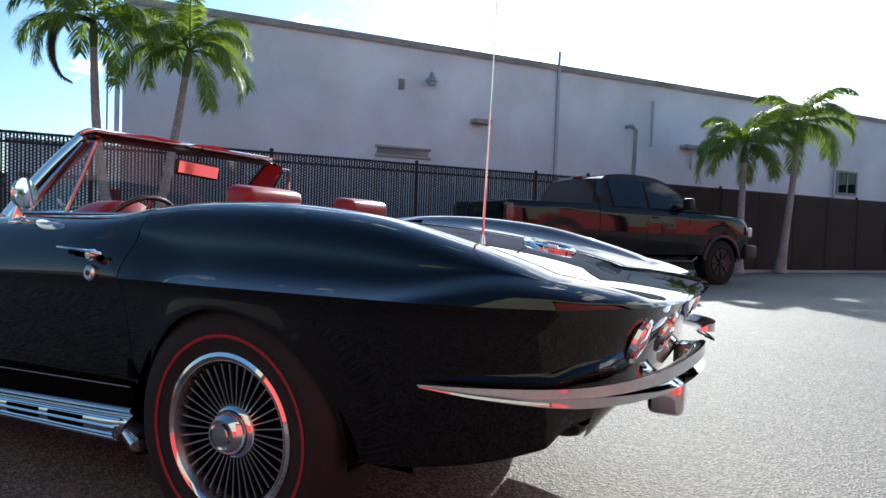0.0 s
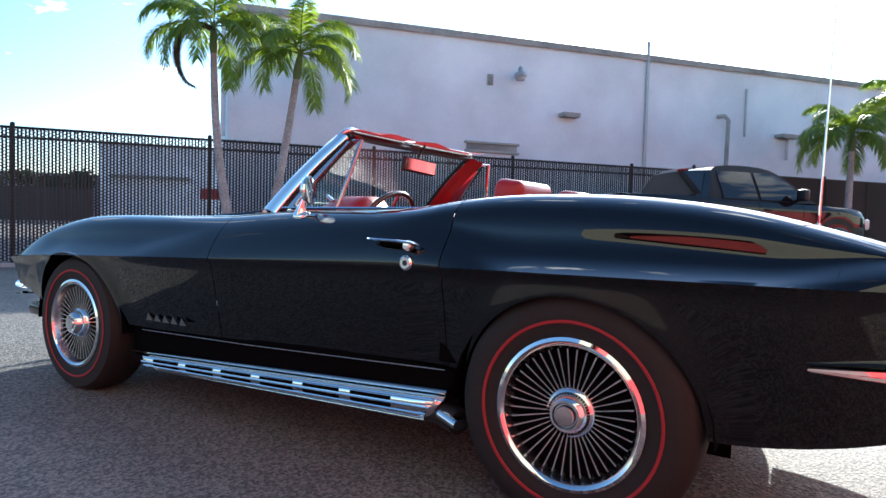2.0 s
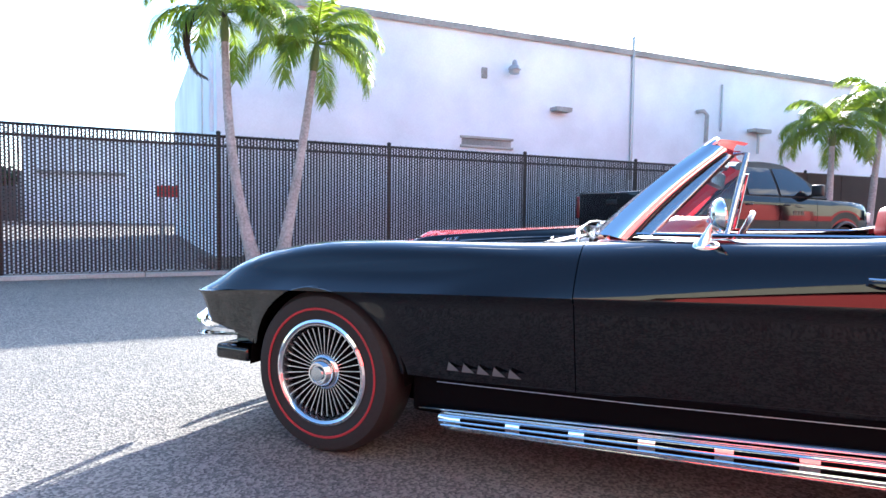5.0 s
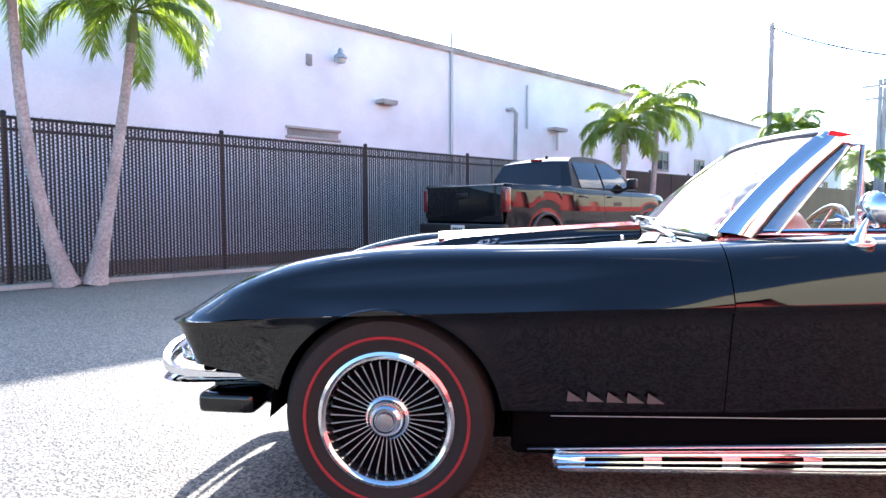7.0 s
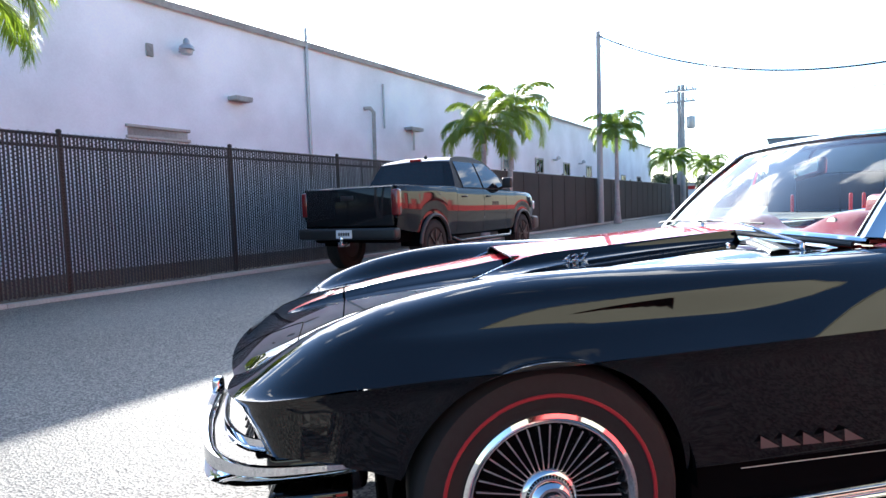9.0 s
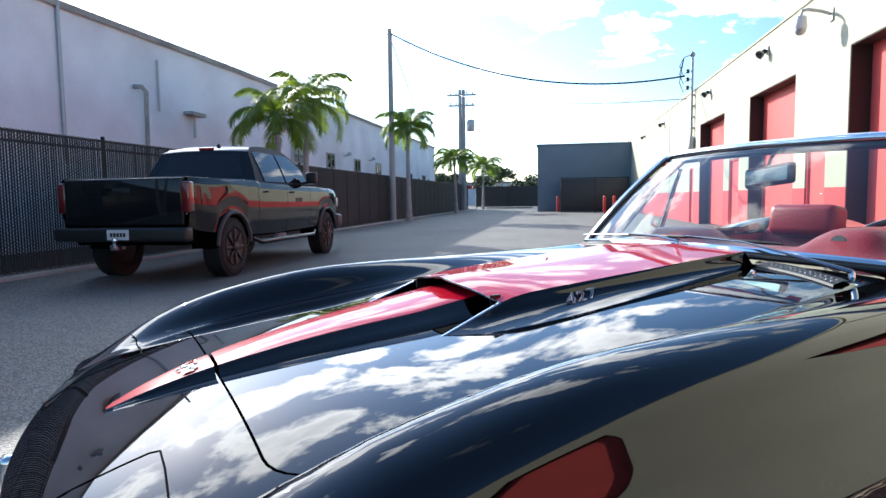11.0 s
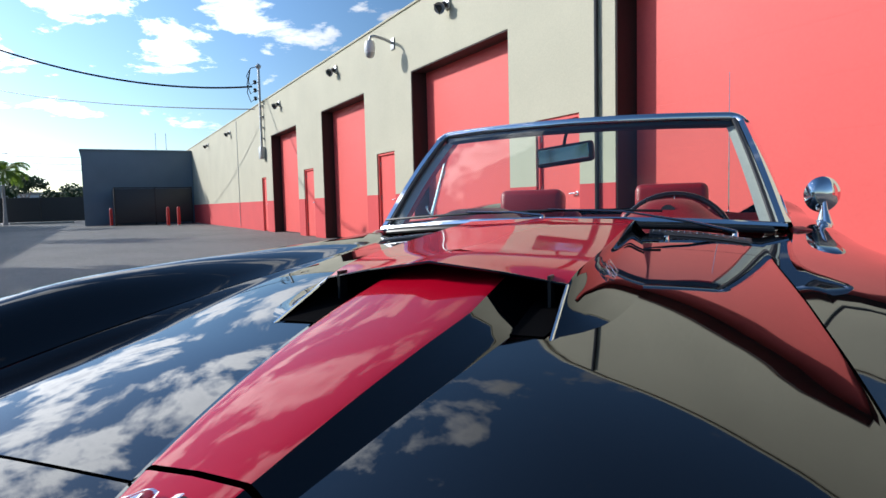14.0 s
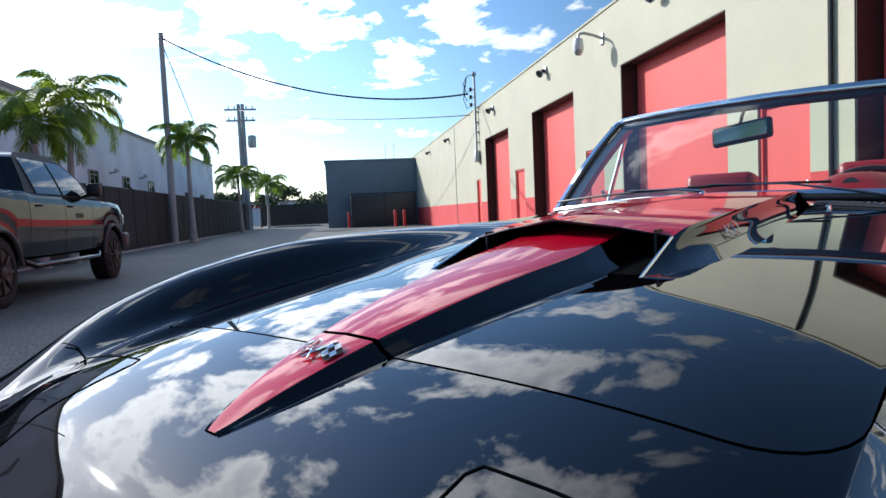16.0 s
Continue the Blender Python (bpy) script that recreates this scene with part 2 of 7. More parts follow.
def frond_material(name, glow, share):
    m = material(name, (0.12, 0.2, 0.03), 0.45, grain=0.3, scale=4)
    nt = m.node_tree
    b = nt.nodes["Principled BSDF"]
    hsv = nt.nodes["Hue/Saturation/Value"]
    isl = nt.nodes.new("ShaderNodeNewGeometry")
    r = nt.nodes.new("ShaderNodeMapRange")
    r.inputs["To Min"].default_value, r.inputs["To Max"].default_value = 0.465, 0.52
    nt.links.new(isl.outputs["Random Per Island"], r.inputs["Value"])
    nt.links.new(r.outputs[0], hsv.inputs["Hue"])
    tr = nt.nodes.new("ShaderNodeBsdfTranslucent")
    nt.links.new(hsv.outputs[0], tr.inputs[0])
    bright = nt.nodes.new("ShaderNodeMix")
    bright.data_type = "RGBA"
    mix = nt.nodes.new("ShaderNodeMixShader")
    mix.inputs[0].default_value = share
    tr.inputs[0].default_value = (*glow, 1)
    for l in list(tr.inputs[0].links):
        nt.links.remove(l)
    nt.links.new(b.outputs[0], mix.inputs[1])
    nt.links.new(tr.outputs[0], mix.inputs[2])
    nt.nodes.remove(bright)
    nt.links.new(mix.outputs[0], nt.nodes["Material Output"].inputs[0])
    return m


FROND = frond_material("palm_leaf", (0.4, 0.53, 0.05), 0.42)
FROND_DEEP = frond_material("deep_palm_leaf", (0.3, 0.44, 0.05), 0.45)


def visor_material():
    """Thin red vinyl that lets some sunlight glow through."""
    m = material("red_visor_vinyl", (0.5, 0.012, 0.018), 0.4, grain=0.08, scale=140, bump=0.2)
    nt = m.node_tree
    tr = nt.nodes.new("ShaderNodeBsdfTranslucent")
    tr.inputs[0].default_value = (0.7, 0.02, 0.03, 1)
    mix = nt.nodes.new("ShaderNodeMixShader")
    mix.inputs[0].default_value = 0.28
    nt.links.new(nt.nodes["Principled BSDF"].outputs[0], mix.inputs[1])
    nt.links.new(tr.outputs[0], mix.inputs[2])
    nt.links.new(mix.outputs[0], nt.nodes["Material Output"].inputs[0])
    return m


VISOR = visor_material()


# ---- mesh helpers ----
def mesh_from(name, verts, faces, mat, smooth=True):
    me = bpy.data.meshes.new(name)
    me.from_pydata([tuple(v) for v in verts], [], faces)
    me.materials.append(mat)
    if smooth:
        me.polygons.foreach_set("use_smooth", [True] * len(me.polygons))
    me.update()
    return me


def finish(bm, name, mat, smooth=True, sharp=40):
    bmesh.ops.recalc_face_normals(bm, faces=bm.faces)
    for f in bm.faces:
        f.smooth = smooth
    if smooth:
        for e in bm.edges:
            if len(e.link_faces) == 2 and e.calc_face_angle(0) > radians(sharp):
                e.smooth = False
    me = bpy.data.meshes.new(name)
    bm.to_mesh(me)
    bm.free()
    me.materials.append(mat)
    return me


def part(name, bm, mat, parent, label="", smooth=True, sharp=40):
    me = bm if isinstance(bm, bpy.types.Mesh) else finish(bm, name, mat, smooth, sharp)
    ob = new(name, me)
    ob.parent = parent
    if label:
        ob["label"] = label
    return ob


def thing(name, label, category, m=None, group="", kind=""):
    ob = new(name)
    ob.empty_display_size = 0.2
    ob.matrix_world = m or Matrix.Identity(4)
    return tagged(ob, label, category, group, kind)


def solo(name, bm, mat, label, category, group="", kind="", m=None, smooth=True, sharp=40):
    me = bm if isinstance(bm, bpy.types.Mesh) else finish(bm, name, mat, smooth, sharp)
    ob = new(name, me)
    if m:
        ob.matrix_world = m
    return tagged(ob, label, category, group, kind)


def add_box(bm, lo, hi, bevel=0.0, seg=2, m=None):
    """A box from corner lo to corner hi, its edges rounded by bevel."""
    r = bmesh.ops.create_cube(bm, size=1)
    vs = r["verts"]
    for v in vs:
        v.co = Vector([lo[i] + (v.co[i] + 0.5) * (hi[i] - lo[i]) for i in range(3)])
    if bevel:
        es = list({e for v in vs for e in v.link_edges})
        r = bmesh.ops.bevel(bm, geom=es, offset=bevel, segments=seg, affect="EDGES", profile=0.5)
        vs = list(set(r["verts"]) | {v for v in vs if v.is_valid})
    if m:
        for v in vs:
            v.co = m @ v.co
    return vs


def box(lo, hi, bevel=0.0, seg=2, m=None):
    bm = bmesh.new()
    add_box(bm, lo, hi, bevel, seg, m)
    return bm


def add_tube(bm, path, radius, sides=8, cap=True, flat=1.0):
    """A tube along a path; radius is a number or one for each point."""
    pts = [Vector(p) for p in path]
    rad = list(radius) if hasattr(radius, "__len__") else [radius] * len(pts)
    rings = []
    side = None
    for i, p in enumerate(pts):
        d = (pts[min(i + 1, len(pts) - 1)] - pts[max(i - 1, 0)]).normalized()
        if side is None:
            side = d.orthogonal().normalized()
            if abs(d.z) < 0.9:
                side = d.cross(Vector((0, 0, 1))).normalized()
        side = (side - d * side.dot(d)).normalized()
        up = side.cross(d)
        ring = []
        for k in range(sides):
            a = 2 * math.pi * k / sides
            ring.append(bm.verts.new(p + (side * math.cos(a) + up * math.sin(a) * flat) * rad[i]))
        rings.append(ring)
    for a, b in zip(rings, rings[1:]):
        for k in range(sides):
            bm.faces.new((a[k], a[(k + 1) % sides], b[(k + 1) % sides], b[k]))
    if cap:
        bm.faces.new(rings[0][::-1])
        bm.faces.new(rings[-1])
    return rings


def tube(path, radius, sides=8, cap=True, flat=1.0):
    bm = bmesh.new()
    add_tube(bm, path, radius, sides, cap, flat)
    return bm


def add_lathe(bm, profile, steps, axis="y", centre=(0, 0, 0), closed=False):
    """A turned body: profile of (radius, along the axis)."""
    c = Vector(centre)
    rings = []
    for r, a in profile:
        ring = []
        for k in range(steps):
            t = 2 * math.pi * k / steps
            u, v = r * math.cos(t), r * math.sin(t)
            p = {"y": (u, a, v), "z": (u, v, a), "x": (a, u, v)}[axis]
            ring.append(bm.verts.new(c + Vector(p)))
        rings.append(ring)
    pairs = list(zip(rings, rings[1:])) + ([(rings[-1], rings[0])] if closed else [])
    for a, b in pairs:
        for k in range(steps):
            bm.faces.new((a[k], a[(k + 1) % steps], b[(k + 1) % steps], b[k]))
    if not closed:
        for ring, flip in ((rings[0], True), (rings[-1], False)):
            if (ring[0].co - ring[steps // 2].co).length > 1e-4:
                bm.faces.new(ring[::-1] if flip else ring)
    return rings


def lathe(profile, steps=32, axis="y", centre=(0, 0, 0), closed=False):
    """A turned solid, or with closed a ring."""
    bm = bmesh.new()
    add_lathe(bm, profile, steps, axis, centre, closed)
    bmesh.ops.remove_doubles(bm, verts=bm.verts, dist=1e-5)
    return bm


def add_grid(bm, rows, keep=None):
    """A sheet from rows of points; keep(i, j) tells which cells stay."""
    vs = [[bm.verts.new(p) for p in row] for row in rows]
    for i in range(len(rows) - 1):
        for j in range(len(rows[0]) - 1):
            if keep is None or keep(i, j):
                bm.faces.new((vs[i][j], vs[i][j + 1], vs[i + 1][j + 1], vs[i + 1][j]))
    for row in vs:
        for v in row:
            if not v.link_faces:
                bm.verts.remove(v)
    return vs


def prism(outline, y0, y1):
    """An outline in x and z, drawn out along y."""
    bm = bmesh.new()
    a = [bm.verts.new((x, y0, z)) for x, z in outline]
    b = [bm.verts.new((x, y1, z)) for x, z in outline]
    n = len(a)
    bm.faces.new(a)
    bm.faces.new(b[::-1])
    for i in range(n):
        bm.faces.new((a[i], b[i], b[(i + 1) % n], a[(i + 1) % n]))
    return bm


def interp(x, table):
    """Smooth curve through (x, value) pairs (Catmull-Rom)."""
    if x <= table[0][0]:
        return table[0][1]
    if x >= table[-1][0]:
        return table[-1][1]
    for i in range(len(table) - 1):
        x0, y0 = table[i]
        x1, y1 = table[i + 1]
        if x <= x1:
            h = x1 - x0
            t = (x - x0) / h
            m0 = (y1 - table[i - 1][1]) / (x1 - table[i - 1][0]) if i else (y1 - y0) / h
            m1 = (table[i + 2][1] - y0) / (table[i + 2][0] - x0) if i + 2 < len(table) else (y1 - y0) / h
            return (2 * t**3 - 3 * t**2 + 1) * y0 + (t**3 - 2 * t**2 + t) * h * m0 + (3 * t**2 - 2 * t**3) * y1 + (t**3 - t**2) * h * m1


def smooth01(t):
    t = min(1, max(0, t))
    return t * t * (3 - 2 * t)


# ---- ground ----
def ground():
    bm = bmesh.new()
    xs = [-900, -300, -100, -40, -20] + list(range(-12, 64, 4)) + [80, 140, 300, 900]
    ys = [-900, -200, -60, -20, -8, -4, 0, 4, 8.2, 12, 20, 60, 200, 900]
    add_grid(bm, [[(x, y, 0.0) for y in ys] for x in xs])
    solo("ground", bm, ASPHALT, "worn grey asphalt of the yard", "ground", kind="structure")
    bm = bmesh.new()
    add_box(bm, (0.5, 8.35, -0.2), (58, 11.2, 0.033), 0.01)
    add_box(bm, (-30, 7.75, -0.2), (58, 8.3, 0.035), 0.01)
    solo("planting_strip", bm, SOIL, "strip of dry soil along the fence", "ground", kind="structure")
    kerb = thing("kerb", "low pale concrete edging along the fence", "kerb", kind="structure")
    bm = bmesh.new()
    add_box(bm, (0, 0, -0.1), (2.94, 0.13, 0.06), 0.015)
    me = finish(bm, "kerb_stone", CONCRETE)
    for k in range(30):
        o = part("kerb_stone", me, CONCRETE, kerb)
        o.matrix_basis = pose(-30 + 2.95 * k, 7.62 + 0.012 * math.sin(k * 2.3), -0.004 * (k % 3))


ground()


# ---- white building ----
def white_building():
    b = thing("white_building", "long white stucco building with a grey roof edge", "building", kind="")
    roof = [(0.9, 5.42), (8, 5.5), (20, 5.6), (36, 5.62), (56, 5.62)]
    bm = bmesh.new()
    vs = []
    for y in (11.216, 26):
        vs.append([bm.verts.new((x, y, 0)) for x, z in roof] + [bm.verts.new((x, y, z)) for x, z in reversed(roof)])
    n = len(vs[0])
    bm.faces.new(vs[0])
    bm.faces.new(vs[1][::-1])
    for i in range(n):
        bm.faces.new((vs[0][i], vs[1][i], vs[1][(i + 1) % n], vs[0][(i + 1) % n]))
    part("wall", bm, WHITE_WALL, b, smooth=False)
    bm = bmesh.new()
    add_grid(bm, [[(x, 11.13, z - 0.1), (x, 11.12, z + 0.05), (x, 11.5, z + 0.06)] for x, z in roof])
    part("roof_edge", bm, COPING, b, "grey weathered roof edge", smooth=False)
    bm = bmesh.new()
    add_box(bm, (0.75, 11.15, 4.9), (0.93, 11.35, 5.02), 0.01)
    add_tube(bm, [(0.8, 11.3, 5.0), (0.8, 11.3, 2.6)], 0.05, 10)
    part("downpipe", bm, WHITE_WALL, b)
    # slim mast with a bent arm at the corner
    bm = tube([(0.62, 11.25, 2.5), (0.62, 11.25, 4.55)], 0.018, 8)
    add_tube(bm, [(0.95, 11.25, 4.35), (0.8, 11.25, 4.58), (0.5, 11.25, 4.66), (0.2, 11.25, 4.68)], 0.02, 8)
    add_lathe(bm, [(0.03, 0.06), (0.08, 0.02), (0.09, -0.05), (0.03, -0.07)], 12, "z", (0.15, 11.25, 4.66))
    part("corner_lamp", bm, GALV, b, "grey lamp on a bent arm")
    # lamp with its bracket
    bm = bmesh.new()
    add_tube(bm, [(7.85, 11.2, 4.55), (7.85, 10.98, 4.6), (7.85, 10.96, 4.72)], 0.022, 8)
    add_lathe(bm, [(0.03, 0.2), (0.06, 0.16), (0.07, 0.08), (0.15, 0.02), (0.16, -0.04), (0.13, -0.06), (0.11, -0.14), (0.02, -0.16)], 20, "z", (7.85, 10.96, 4.6))
    part("wall_lamp", bm, GALV, b, "grey barn-style wall lamp")
    bm = bmesh.new()
    add_box(bm, (7.05, 11.17, 4.32), (7.2, 11.22, 4.58), 0.01)
    part("patch", bm, COPING, b)
    # vents, ledge, pipes
    for x, z, w in ((9.1, 3.68, 0.5), (16.6, 3.66, 0.75)):
        bm = prism([(x, z), (x + w, z), (x + w, z + 0.09), (x, z + 0.09)], 10.9, 11.2)
        for k in range(4):
            add_box(bm, (x + 0.03, 10.89 + k * 0.07, z - 0.03), (x + w - 0.03, 10.9 + k * 0.07, z + 0.02))
        part("vent_hood", bm, COPING, b, "rusty sheet-metal vent hood", smooth=False)
    for x, z in ((6.48, 2.86), (6.48, 2.64)):
        part("ledge", box((x, 11.15, z - 0.03), (x + 1.5, 11.22, z + 0.03), 0.01), CONCRETE, b)
    part("recessed_panel", box((6.53, 11.2, 2.67), (7.93, 11.22, 2.83)), COPING, b)
    part("conduit", tube([(11.85, 11.16, 5.95), (11.85, 11.16, 2.0)], 0.045, 10), GALV, b)
    part("conduit", tube([(14.35, 11.18, 4.1), (14.5, 11.05, 4.12), (14.6, 11.0, 4.0), (14.6, 11.05, 1.0)], 0.06, 10), COPING, b)
    part("conduit", tube([(15.4, 11.17, 5.0), (15.4, 11.17, 3.6)], 0.03, 8), GALV, b)
    part("conduit", tube([(24.2, 11.1, 4.2), (24.2, 11.1, 1.0)], 0.05, 8), GALV, b)
    part("conduit", tube([(17.0, 11.1, 3.75), (17.0, 11.1, 3.0)], 0.04, 8), GALV, b)
    # windows
    for x, z, w, h in ((24.55, 2.7, 1.05, 0.75), (28.5, 2.62, 0.95, 0.65), (32.75, 2.6, 0.9, 0.62), (37.0, 2.6, 0.9, 0.62), (45.5, 2.35, 1.1, 0.55), (50.5, 2.3, 1.1, 0.6)):
        # blue-grey backing behind each pane
        win = part("window", box((x, 11.19, z), (x + w, 11.225, z + h)), WINDOW_DEEP, b, "small window with pale panes")
        fr = bmesh.new()
        for lo, hi in (((x - 0.07, z - 0.07), (x + w + 0.07, z)), ((x - 0.07, z + h), (x + w + 0.07, z + h + 0.07)), ((x - 0.07, z), (x, z + h)), ((x + w, z), (x + w + 0.07, z + h)), ((x + w / 2 - 0.02, z), (x + w / 2 + 0.02, z + h))):
            add_box(fr, (lo[0], 11.15, lo[1]), (hi[0], 11.215, hi[1]))
        part("window_frame", fr, CONCRETE, win, smooth=False)
        part("pane", box((x + 0.01, 11.175, z + 0.01), (x + w - 0.01, 11.182, z + h - 0.01)), TINTED, win)
    for x in (31.0, 35.4):
        bm = box((x, 10.95, 3.3), (x + 0.12, 11.2, 3.38), 0.01)
        add_lathe(bm, [(0.02, 0.1), (0.1, 0.04), (0.12, -0.08), (0.02, -0.1)], 12, "z", (x + 0.06, 10.9, 3.45))
        part("wall_lamp", bm, GALV, b)


white_building()


# ---- garage building ----
DOORS = ((-5.5, -1.3, 3.62), (1.855, 5.725, 3.62), (8.025, 11.455, 3.62), (13.995, 17.255, 3.6), (19.805, 23.105, 3.53))
SMALL = ((6.395, 7.355, 2.12), (12.355, 13.335, 2.1), (18.155, 19.155, 2.07), (24.105, 24.805, 2.07))


def garage_building():
    G, D = -4.809, 0.34
    bm = bmesh.new()
    cuts = sorted([(a, b, h, D) for a, b, h in DOORS] + [(a, b, h, 0.09) for a, b, h in SMALL])
    x = -8.0
    for a, b, h, d in cuts:
        add_box(bm, (x, G - 0.5, 0), (a, G, 4.88))
        add_box(bm, (a, G - 0.5, h), (b, G, 4.88))
        x = b
    add_box(bm, (x, G - 0.5, 0), (52, G, 4.88))
    w = solo("wall_south", bm, GARAGE, "beige stucco wall with a red painted base", "wall", kind="structure", smooth=False)
    solo("wall_south_roof", box((-8, -22, 4.4), (52, G - 0.5, 4.7)), COPING, "flat roof behind the wall", "roof", kind="structure", smooth=False)
    solo("wall_south_back", box((-8, -22.3, 0), (52, -22, 4.7)), GARAGE, "beige stucco back wall", "wall", kind="structure", smooth=False)
    solo("wall_south_end", box((-8, -22, 0), (-7.6, G - 0.5, 4.4)), GARAGE, "beige stucco end wall with a red base", "wall", kind="structure", smooth=False)
    bm = bmesh.new()
    add_box(bm, (-8.05, G - 0.55, 4.882), (52.0, G + 0.03, 4.93), 0.01)
    part("wall_cap", bm, GARAGE, w)
    for a, b, h in DOORS:
        d = thing("garage_door", "closed red roll-up garage door with faint horizontal seams", "garage door", group="garage doors")
        n = 7
        for k in range(n):
            z0, z1 = h * k / n, h * (k + 1) / n
            part("panel", box((a + 0.03, G - D - 0.05, z0), (b - 0.03, G - D, z1), 0.0008, 1), DOOR_RED, d)
        # dark jambs and head; the recess's shade is put into their colour too
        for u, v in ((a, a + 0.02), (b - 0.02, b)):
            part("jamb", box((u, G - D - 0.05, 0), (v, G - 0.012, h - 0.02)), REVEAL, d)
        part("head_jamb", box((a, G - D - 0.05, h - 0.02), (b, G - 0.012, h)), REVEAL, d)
        part("bottom_seal", box((a + 0.03, G - D - 0.04, 0.0), (b - 0.03, G - D + 0.006, 0.035)), BLACK_PLASTIC, d)
    for a, b, h in SMALL:
        d = thing("steel_door", "red painted steel door with a lever handle", "door", group="entrance doors")
        part("frame", box((a, G - 0.14, h - 0.05), (b, G - 0.03, h)), DOOR_RED, d)
        part("jamb", box((a, G - 0.14, 0), (a + 0.05, G - 0.03, h - 0.05)), DOOR_RED, d)
        part("jamb", box((b - 0.05, G - 0.14, 0), (b, G - 0.03, h - 0.05)), DOOR_RED, d)
        part("leaf", box((a + 0.054, G - 0.13, 0.015), (b - 0.054, G - 0.075, h - 0.054), 0.004, 1), DOOR_RED, d)
        hb = lathe([(0.032, 0), (0.032, 0.012), (0.014, 0.016), (0.014, 0.05), (0.01, 0.055)], 14, "y", (a + 0.13, G - 0.075, 1.04))
        add_tube(hb, [(a + 0.13, G - 0.03, 1.04), (a + 0.18, G - 0.025, 1.04), (a + 0.25, G - 0.03, 1.035)], 0.012, 8)
        part("handle", hb, CHROME, d, "bright steel lever handle")
        for z in (0.3, 1.05, 1.8):
            part("hinge", tube([(b - 0.05, G - 0.07, z), (b - 0.05, G - 0.07, z + 0.11)], 0.011, 8), STEEL, d)
    # flood lamps along the wall
    for k, (x, z) in enumerate(((15.855, 4.5), (21.655, 4.46), (30.755, 4.45), (37.255, 4.45), (9.855, 4.5))):
        f = thing("flood_lamp", "grey twin-head floodlight bolted to the wall", "lamp", group="wall floodlights")
        part("base", box((x - 0.09, G, z - 0.09), (x + 0.09, G + 0.05, z + 0.09), 0.015), GALV, f)
        for s in (-1, 1):
            hb = lathe([(0.02, 0.0), (0.045, 0.02), (0.06, 0.1), (0.1, 0.2), (0.105, 0.22), (0.085, 0.215), (0.02, 0.17)], 16, "z")
            bmesh.ops.transform(hb, matrix=pose(x + s * 0.06, G + 0.06, z, -120, 0, s * 35), verts=hb.verts)
            part("head", hb, GALV if s > 0 else BLACK_PLASTIC, f)
    # dome camera on a bent arm
    c = thing("dome_camera", "white dome camera on a bent wall arm", "camera housing")
    part("arm", tube([(12.255, G, 4.35), (12.255, G + 0.2, 4.42), (12.255, G + 0.42, 4.46), (12.255, G + 0.52, 4.44), (12.255, G + 0.54, 4.36)], 0.03, 10), GALV, c)
    part("plate", box((12.175, G, 4.22), (12.335, G + 0.03, 4.46), 0.008), GALV, c)
    part("housing", lathe([(0.03, 0.12), (0.09, 0.1), (0.11, 0.02), (0.115, -0.1), (0.1, -0.13)], 20, "z", (12.255, G + 0.54, 4.24)), material("white_plastic", (0.7, 0.7, 0.7), 0.4), c)
    part("dome", lathe([(0.1, 0.0), (0.095, -0.05), (0.06, -0.1), (0.005, -0.115)], 20, "z", (12.255, G + 0.54, 4.11)), GALV, c)
    # conduits
    for x, z0, z1, r in ((6.025, 0.3, 4.85, 0.028), (29.205, 0.1, 4.8, 0.012)):
        solo("conduit_pipe", tube([(x, G + r + 0.007, z0), (x, G + r + 0.007, z1)], r, 8), BLACK_METAL if r > 0.02 else GALV, "thin conduit running up the wall", "pipe", group="wall conduits")
    # service mast
    m = thing("service_mast", "galvanised electric service mast with insulators", "mast")
    part("pipe", tube([(24.115, G + 0.1, 2.9), (24.115, G + 0.1, 6.15)], 0.045, 10), GALV, m)
    part("meter_box", box((23.955, G, 2.75), (24.275, G + 0.2, 3.2), 0.02), GALV, m)
    part("weather_head", lathe([(0.05, 0.0), (0.09, 0.05), (0.1, 0.12), (0.02, 0.2)], 14, "z", (24.115, G + 0.1, 6.1)), GALV, m)
    for z in (5.0, 5.3, 5.6):
        part("insulator", lathe([(0.02, -0.08), (0.07, -0.05), (0.04, 0.0), (0.07, 0.05), (0.02, 0.08)], 12, "z", (24.115, G + 0.26, z)), BLACK_PLASTIC, m)
        part("bracket", tube([(24.115, G + 0.12, z), (24.115, G + 0.26, z)], 0.015, 6), GALV, m)
    for k, z in enumerate((5.0, 5.3, 5.6)):
        part("lead", tube([(24.115, G + 0.12, 6.2), (24.115, G + 0.4, 6.1), (24.115, G + 0.55, z + 0.2), (24.115, G + 0.42, z - 0.15), (24.115, G + 0.26, z)], 0.016, 6), BLACK_PLASTIC, m)
    for z in (3.5, 3.9, 4.3, 4.7):
        part("clamp", box((24.035, G, z), (24.195, G + 0.15, z + 0.05), 0.006), GALV, m)


garage_building()


